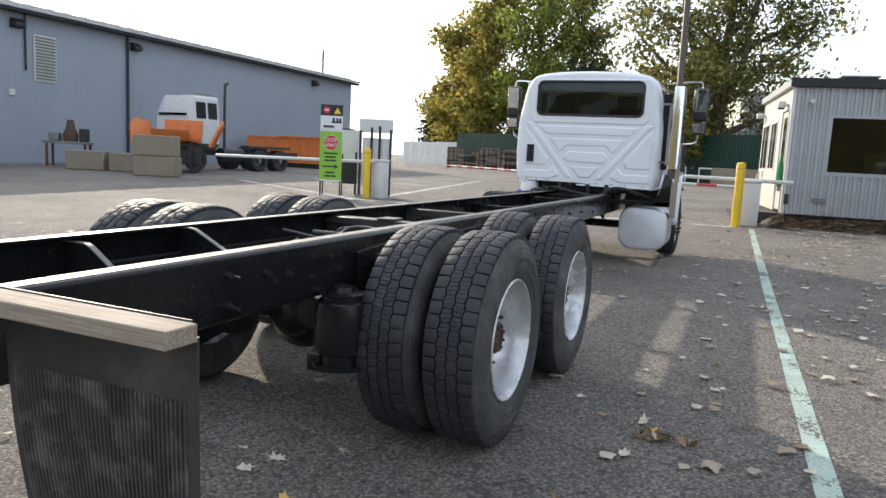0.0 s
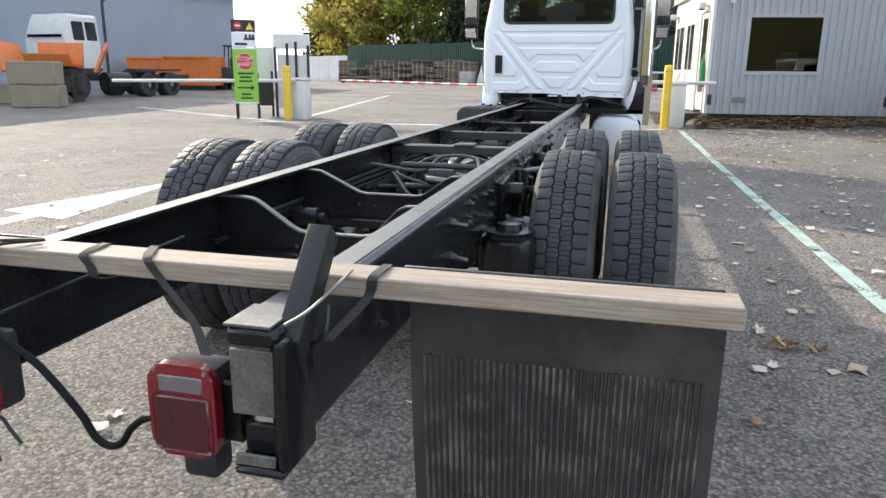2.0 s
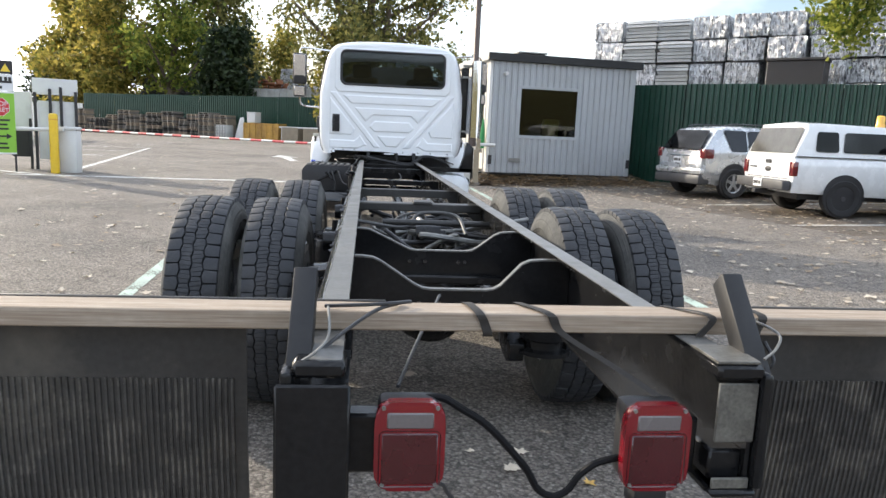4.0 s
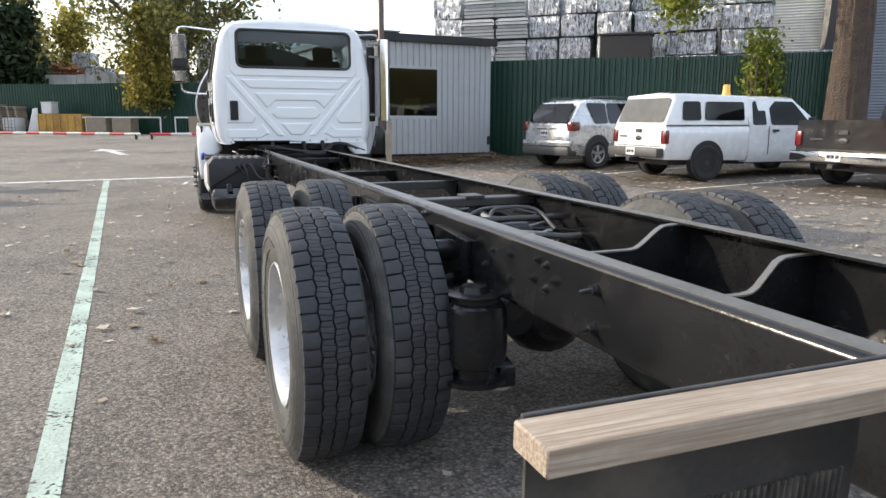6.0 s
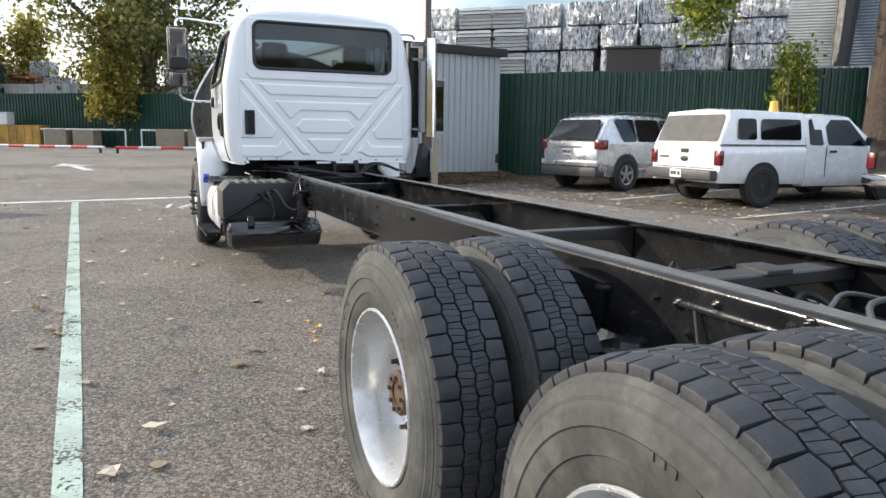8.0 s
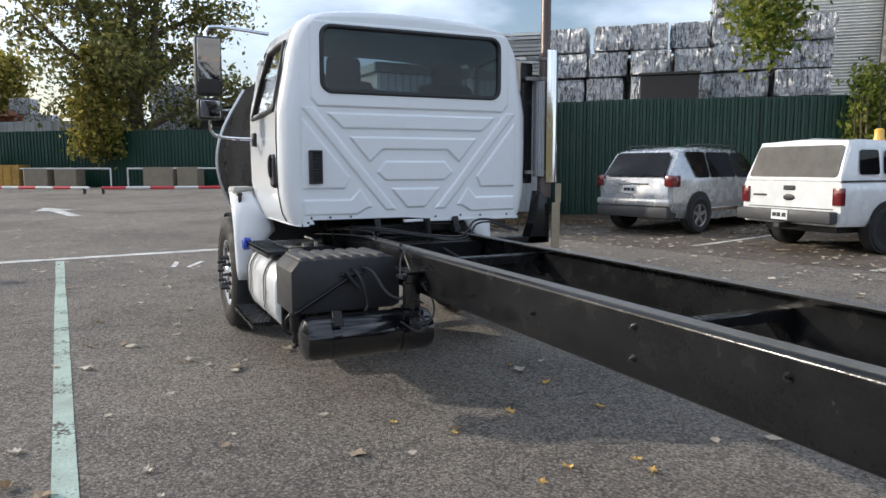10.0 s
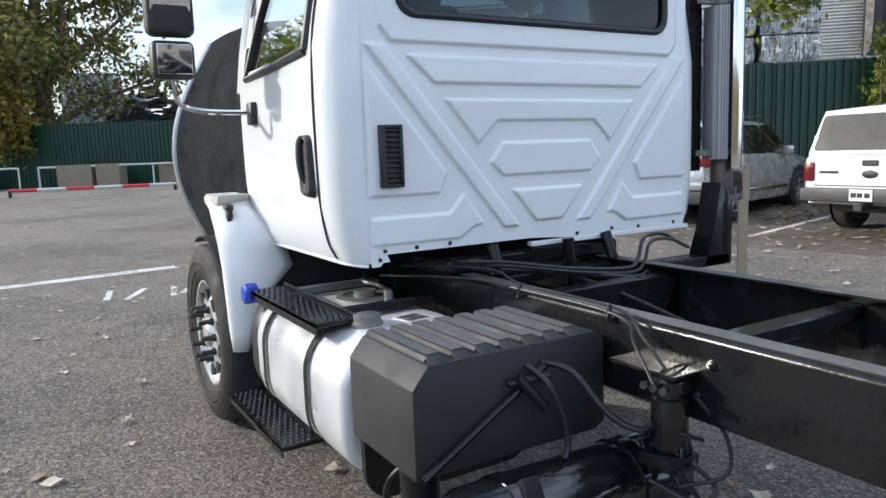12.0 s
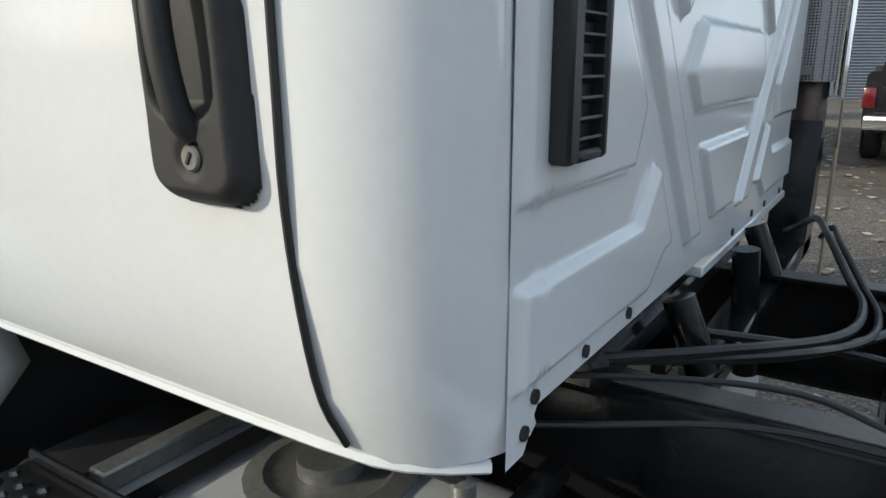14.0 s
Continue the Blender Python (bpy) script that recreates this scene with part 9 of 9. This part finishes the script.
big, _ = tree(-0.4, 52.6, 19, 8.5, 0.62, 21, LEAF_OLIVE, "large spreading tree with olive leaves behind the fence", 15, 0.3, (0.6, 0.3), 0.18, 58, cluster=0.7)
part("limb", tube(bmesh.new(), [(-0.1, 0, 6.2), (-1.6, -0.3, 8.6), (-2.6, -0.5, 11.2), (-3.2, -0.5, 15)], 0.34, 9, 5, 0.12), BARK, big)
part("limb", tube(bmesh.new(), [(0.2, 0, 5.5), (1.2, -0.2, 8.0), (1.6, 0, 11.5), (2.6, 0, 15)], 0.3, 9, 5, 0.12), BARK, big)
ivy = leaf_cloud([(0.55 * math.sin(k * 2.4), -0.35 + 0.3 * math.cos(k * 2.4), 3.2 + k * 0.13) for k in range(48)], (0.45, 0.3, 0.35), 26, 0.16, 5)
ivy.materials.append(LEAF_OLIVE)
iv = new("ivy", ivy)
iv.parent = big
shrub(-2.5, 50.9, 2.3, 5.9, 1.9, 31, LEAF_YELLOW, "yellow-green leafy sapling hanging over the fence", 0.17, 90, 42, 0.8)
tree(-18.7, 68.7, 21, 6.0, 0.55, 22, LEAF_GREEN, "tall tree with green and yellow leaves behind the yard", 13, 0.22, (0.4, 0), 0.24, 34, cluster=0.7)
tree(-15.0, 73.0, 20, 4.2, 0.5, 23, LEAF_OLIVE, "tall tree with olive leaves behind the yard", 11, 0.4, (-0.3, 0), 0.24, 30, cluster=0.7)
tree(-24.5, 73.0, 20, 6.0, 0.5, 24, LEAF_YELLOW, "tall tree with yellow autumn leaves behind the yard", 14, 0.12, (0, 0), 0.26, 42, cluster=0.75)
tree(-31.0, 80.0, 19, 5.0, 0.45, 25, LEAF_YELLOW, "tall tree with yellow autumn leaves behind the yard", 14, 0.1, (0, 0), 0.28, 40, cluster=0.75)
tree(-37.5, 90.0, 9, 3.5, 0.3, 27, LEAF_DARK, "small dark green tree beyond the white fence", 10, 0.15, (0, 0), 0.3, 40)
tree(-11.5, 98.0, 15, 2.2, 0.25, 28, LEAF_YELLOW, "slender yellow-green poplar far behind the yard", 12, 0.15, (0, 0), 0.3, 20)
tree(-16.5, 100.0, 14, 2.0, 0.25, 29, LEAF_YELLOW, "slender yellow-green poplar far behind the yard", 12, 0.15, (0, 0), 0.3, 20)
shrub(-12.2, 61.5, 0.33, 8.6, 3.2, 32, LEAF_DARK, "dense dark green bush rising behind the fence", 0.26, 110, 60, 0.9)

# great trunk by the parked cars, with one drooping leafy bough
giant = thing("tree", "great ridged tree trunk with a drooping leafy bough", "tree", m=Matrix.Translation((13.95, 12.3, ground_z(13.95, 12.3))))
bm = bmesh.new()
n_, rows_ = 64, 60
rings = []
for j in range(rows_ + 1):
    z = -0.1 + 14.0 * j / rows_
    ring = []
    for k in range(n_):
        a = 2 * math.pi * k / n_
        rr = 0.44 + 0.16 * math.exp(-z / 0.8) - 0.012 * z
        rr += 0.035 * noise.noise(Vector((math.cos(a) * 6, math.sin(a) * 6, z * 0.55))) + 0.02 * noise.noise(Vector((math.cos(a) * 14, math.sin(a) * 14, z * 1.3)))
        rr += 0.05 * math.exp(-z / 1.2) * math.sin(5 * a)
        ring.append(bm.verts.new((rr * math.cos(a) + 0.012 * z, rr * math.sin(a), z)))
    rings.append(ring)
for p, q in zip(rings, rings[1:]):
    for k in range(n_):
        bm.faces.new((p[k], p[(k + 1) % n_], q[(k + 1) % n_], q[k]))
bm.faces.new(rings[-1])
BARK_FURROWED = material("furrowed_brown_bark", (0.07, 0.05, 0.037), 0.95, var=0.5, scale=5, fine=26, bump=0.03)
part("trunk", bm, BARK_FURROWED, giant)
part("limb", tube(bmesh.new(), [(0.1, 0, 8.4), (-0.9, 1.4, 9.3), (-2.2, 3.0, 9.2), (-3.3, 4.2, 8.2)], 0.2, 8, 5, 0.04), BARK, giant)
gr = random.Random(40)
bough = []
for k in range(150):
    q = gr.random()
    w_ = 0.3 + 2.0 * q
    bough.append((-2.6 + gr.uniform(-1, 1) * w_, 3.2 + gr.uniform(-1, 1) * w_, 3.75 + 5.0 * q))
for k in range(40):
    bough.append((-2.6 + gr.uniform(0, 2.4), 3.2 - gr.uniform(0, 2.0), gr.uniform(5.4, 8.4)))
for k in range(5):
    e = bough[k * 13]
    part("twig", tube(bmesh.new(), [(-2.2, 3.0, 9.1), (-2.5 + 0.2 * k, 3.2, 7.5), e], 0.03, 5, 4, 0.008), BARK, giant)
me = leaf_cloud(bough, (0.22, 0.22, 0.24), 34, 0.085, 41)
me.materials.append(LEAF_GREEN)
cr = new("crown", me)
cr.parent = giant
shrub(12.9, 14.0, ground_z(12.9, 14), 3.15, 0.95, 42, LEAF_GREEN, "green climbing shrub growing up the fence", 0.07, 80, 40, 0.85)

# ---------- fallen leaves ----------
LEAF_TAN = leaf_material("dry_tan_leaves", (0.3, 0.22, 0.14), (0.66, 0.58, 0.47), 0.1)
LEAF_BROWN = leaf_material("dry_brown_leaves", (0.07, 0.04, 0.02), (0.3, 0.2, 0.1), 0.1)


def dry_leaf(seed, size=0.047):
    g = random.Random(seed)
    bm = bmesh.new()
    c = bm.verts.new((0, 0, 0.006))
    rim = []
    n5 = 14
    for k in range(n5):
        a = 2 * math.pi * k / n5
        r = size * (1.0 if k % 2 == 0 else 0.66) * (1.15 if k in (0, 4, 10) else 0.9) * g.uniform(0.85, 1.12)
        z = 0.004 + 0.022 * g.random() * (r / size) + 0.012 * abs(math.sin(a * 1.5 + seed))
        rim.append(bm.verts.new((r * math.cos(a), r * 0.8 * math.sin(a), z)))
    for k in range(n5):
        bm.faces.new((c, rim[k], rim[(k + 1) % n5]))
    s0, s1, s2 = (bm.verts.new(p) for p in ((-size * 0.8, 0.002, 0.008), (-size * 0.8, -0.002, 0.008), (-size * 1.7, 0.004, 0.012)))
    bm.faces.new((s0, s1, s2))
    me = finish(bm, "fallen_leaf", 0)
    return me


LEAVES = []
for k in range(8):
    me = dry_leaf(k)
    me.materials.append(LEAF_BROWN if k in (2, 6) else LEAF_TAN)
    LEAVES.append(me)
LEAF_GOLD = leaf_material("golden_fallen_leaves", (0.5, 0.26, 0.03), (0.75, 0.5, 0.16), 0.2)
GOLD = []
for k in (11, 12, 13):
    me = dry_leaf(k)
    me.materials.append(LEAF_GOLD)
    GOLD.append(me)
spots = [(1.79, 2.87), (1.77, 2.34), (1.4, 3.07), (2.1, 4.3), (2.12, 3.65), (1.89, 2.63), (0.32, 1.33), (0.38, 1.48), (0.17, 1.51), (-1.74, 4.02), (-2.02, 4.11), (-1.63, 5.6), (-1.8, 5.12), (-1.15, 5.08), (-1.89, 5.68), (-0.91, 6.51), (0.82, 8.36), (-1.71, 9.46), (-1.25, 9.34), (-1.89, 12.03), (0.53, 8.35)]
lg = random.Random(50)
for k in range(95):
    spots.append((lg.uniform(-4.6, -0.9), lg.uniform(0.3, 16)))
for k in range(90):
    spots.append((lg.uniform(1.3, 6.5), lg.uniform(0.5, 17)))
for x, y in spots:
    ob = tagged(new("fallen_leaf", LEAVES[lg.randrange(8)]), "dry curled autumn leaf lying on the asphalt", "leaf", "fallen leaves")
    s = lg.uniform(0.55, 1.15)
    ob.matrix_basis = Matrix.Translation((x, y, ground_z(x, y))) @ Matrix.Rotation(lg.uniform(0, 6.3), 4, "Z") @ Matrix.Diagonal((s, s, s * lg.uniform(0.7, 1.3), 1))
for x, y in [(0.05, 0.55), (1.86, 2.72), (0.62, 1.2)] + [(lg.uniform(-1.1, 0.7), lg.uniform(4.9, 7.9)) for k in range(22)]:
    ob = tagged(new("fallen_leaf", GOLD[lg.randrange(3)]), "golden yellow autumn leaf lying on the asphalt", "leaf", "golden fallen leaves")
    s = lg.uniform(0.6, 1.0)
    ob.matrix_basis = Matrix.Translation((x, y, ground_z(x, y))) @ Matrix.Rotation(lg.uniform(0, 6.3), 4, "Z") @ Matrix.Diagonal((s, s, s, 1))


def litter(name, label, mat, areas, seed, size=0.042):
    """Loose leaves flat on the ground, too many to count; areas: x0, x1, y0, y1, number."""
    g = np.random.default_rng(seed)
    vs, fs = [], []
    for x0, x1, y0, y1, n in areas:
        for k in range(n):
            x, y = g.uniform(x0, x1), g.uniform(y0, y1)
            a, s = g.uniform(0, 6.3), size * g.uniform(0.5, 1.3)
            z = ground_z(x, y) + mound(x, y) + 0.006 + 0.012 * g.random()
            i = len(vs)
            for q, rr in enumerate((1.2, 0.6, 0.9, 0.65, 0.8, 0.65, 0.9, 0.6)):
                b = a + q * math.pi / 4
                vs.append((x + s * rr * math.cos(b), y + s * rr * math.sin(b), z + s * g.uniform(0, 0.35)))
            fs.append(tuple(range(i, i + 8)))
    me = bpy.data.meshes.new(name)
    me.from_pydata(vs, [], fs)
    me.materials.append(mat)
    return tagged(new(name, me), label, "leaves", kind="stuff")


# leaf-strewn dirt at the foot of the office and under the cars
DIRT = road_paint("damp_leafy_dirt", (0.085, 0.062, 0.042))
for name_, pts in (("verge", [(2.35, 17.0), (5.0, 16.9), (7.7, 17.0), (7.9, 18.4), (2.6, 18.1)]), ("verge", [(1.9, 18.0), (2.9, 18.0), (2.5, 23.5), (1.5, 23.5)]), ("verge", [(7.9, 18.0), (11.3, 14.6), (14.4, 12.2), (14.9, 13.0), (8.3, 19.0)])):
    bm = bmesh.new()
    bm.faces.new([bm.verts.new((x, y, 0)) for x, y in pts])
    bmesh.ops.triangulate(bm, faces=bm.faces[:])
    bmesh.ops.subdivide_edges(bm, edges=bm.edges[:], cuts=14, use_grid_fill=True)
    for v in bm.verts:
        v.co.z = ground_z(v.co.x, v.co.y) + mound(v.co.x, v.co.y) + 0.008 + (0.03 * noise.noise(v.co * 3.1) if mound(v.co.x, v.co.y) > 0.05 else 0)
    tagged(part(name_, bm, DIRT), "damp brown dirt strewn with dead leaves", "ground", kind="structure")
STAINED = road_paint("leaf_stained_asphalt", (0.12, 0.095, 0.072))
bm = bmesh.new()
bm.faces.new([bm.verts.new((x, y, 0)) for x, y in ((5.0, 16.9), (6.2, 11.5), (7.8, 6.5), (13.5, 4.5), (14.4, 12.1), (11.3, 14.5), (7.85, 17.9), (7.6, 16.95))])
bmesh.ops.triangulate(bm, faces=bm.faces[:])
bmesh.ops.subdivide_edges(bm, edges=bm.edges[:], cuts=9, use_grid_fill=True)
for v in bm.verts:
    v.co.z = ground_z(v.co.x, v.co.y) + 0.0025
tagged(part("stained_ground", bm, STAINED), "asphalt darkened by damp leaf dirt round the parked cars", "ground", kind="structure")
litter("fallen_leaves", "scattered pale dry leaves on the asphalt", LEAF_TAN, [(1.5, 9, 0, 18, 950), (3.2, 12, 13, 18, 520), (6, 13.5, 6, 13, 560), (-9, -1, 3, 30, 450), (-1, 1.2, 0.5, 12, 26), (2, 12, -4, 4, 90)], 61, 0.05)
litter("leaf_litter", "thick brown leaf litter at the office foot and fence", LEAF_BROWN, [(2.7, 5.2, 17.05, 17.9, 750), (5.2, 7.6, 17.2, 18.1, 600), (1.8, 2.7, 18, 23, 330), (8.2, 14, 12.8, 15.6, 500), (7.2, 10.5, 15.5, 18.8, 400), (2.7, 8, 16.6, 17.5, 240), (-8, 6, 42, 50, 300)], 62, 0.06)
pile = thing("leaf_pile", "small heap of brown dry leaves on the asphalt", "leaves", m=Matrix.Translation((1.89, 2.63, 0)), kind="stuff")
me = leaf_cloud([(0, 0, 0.025), (0.1, 0.02, 0.02), (-0.1, 0.0, 0.02)], (0.055, 0.03, 0.005), 9, 0.03, 63)
me.materials.append(LEAF_BROWN)
ob = new("leaves", me)
ob.parent = pile

# clutter on the office roof and a barrier-side bucket
for x, y, w_, h_ in ((0.75, 2.2, 0.6, 0.14), (1.7, 1.9, 0.8, 0.24), (2.6, 2.4, 0.55, 0.14)):
    rb = thing("roof_unit", "dark weathered cooling unit on the office roof", "roof unit", m=office.matrix_basis @ Matrix.Translation((x, y, OH)))
    part("casing", boxed((-w_ / 2, -0.3, 0.0), (w_ / 2, 0.3, h_), 0.03), DARK_STEEL, rb)
    part("lid", boxed((-w_ / 2 - 0.03, -0.33, h_), (w_ / 2 + 0.03, 0.33, h_ + 0.04), 0.01), WORN_METAL, rb)

# unseen plain wall behind the viewer, added to close the yard and darken reflections
bm = boxed((-60, -42.4, -0.05), (60, -42, 7.4))
tagged(part("reflection_wall", bm, material("olive_reflection_backdrop", (0.13, 0.12, 0.06), 0.8, var=0.5, scale=0.25, fine=3, dirt=0.6, dirt_color=(0.03, 0.035, 0.02), dirt_scale=0.3)), "unseen dark olive wall added behind the viewer for reflections", "wall", kind="structure")
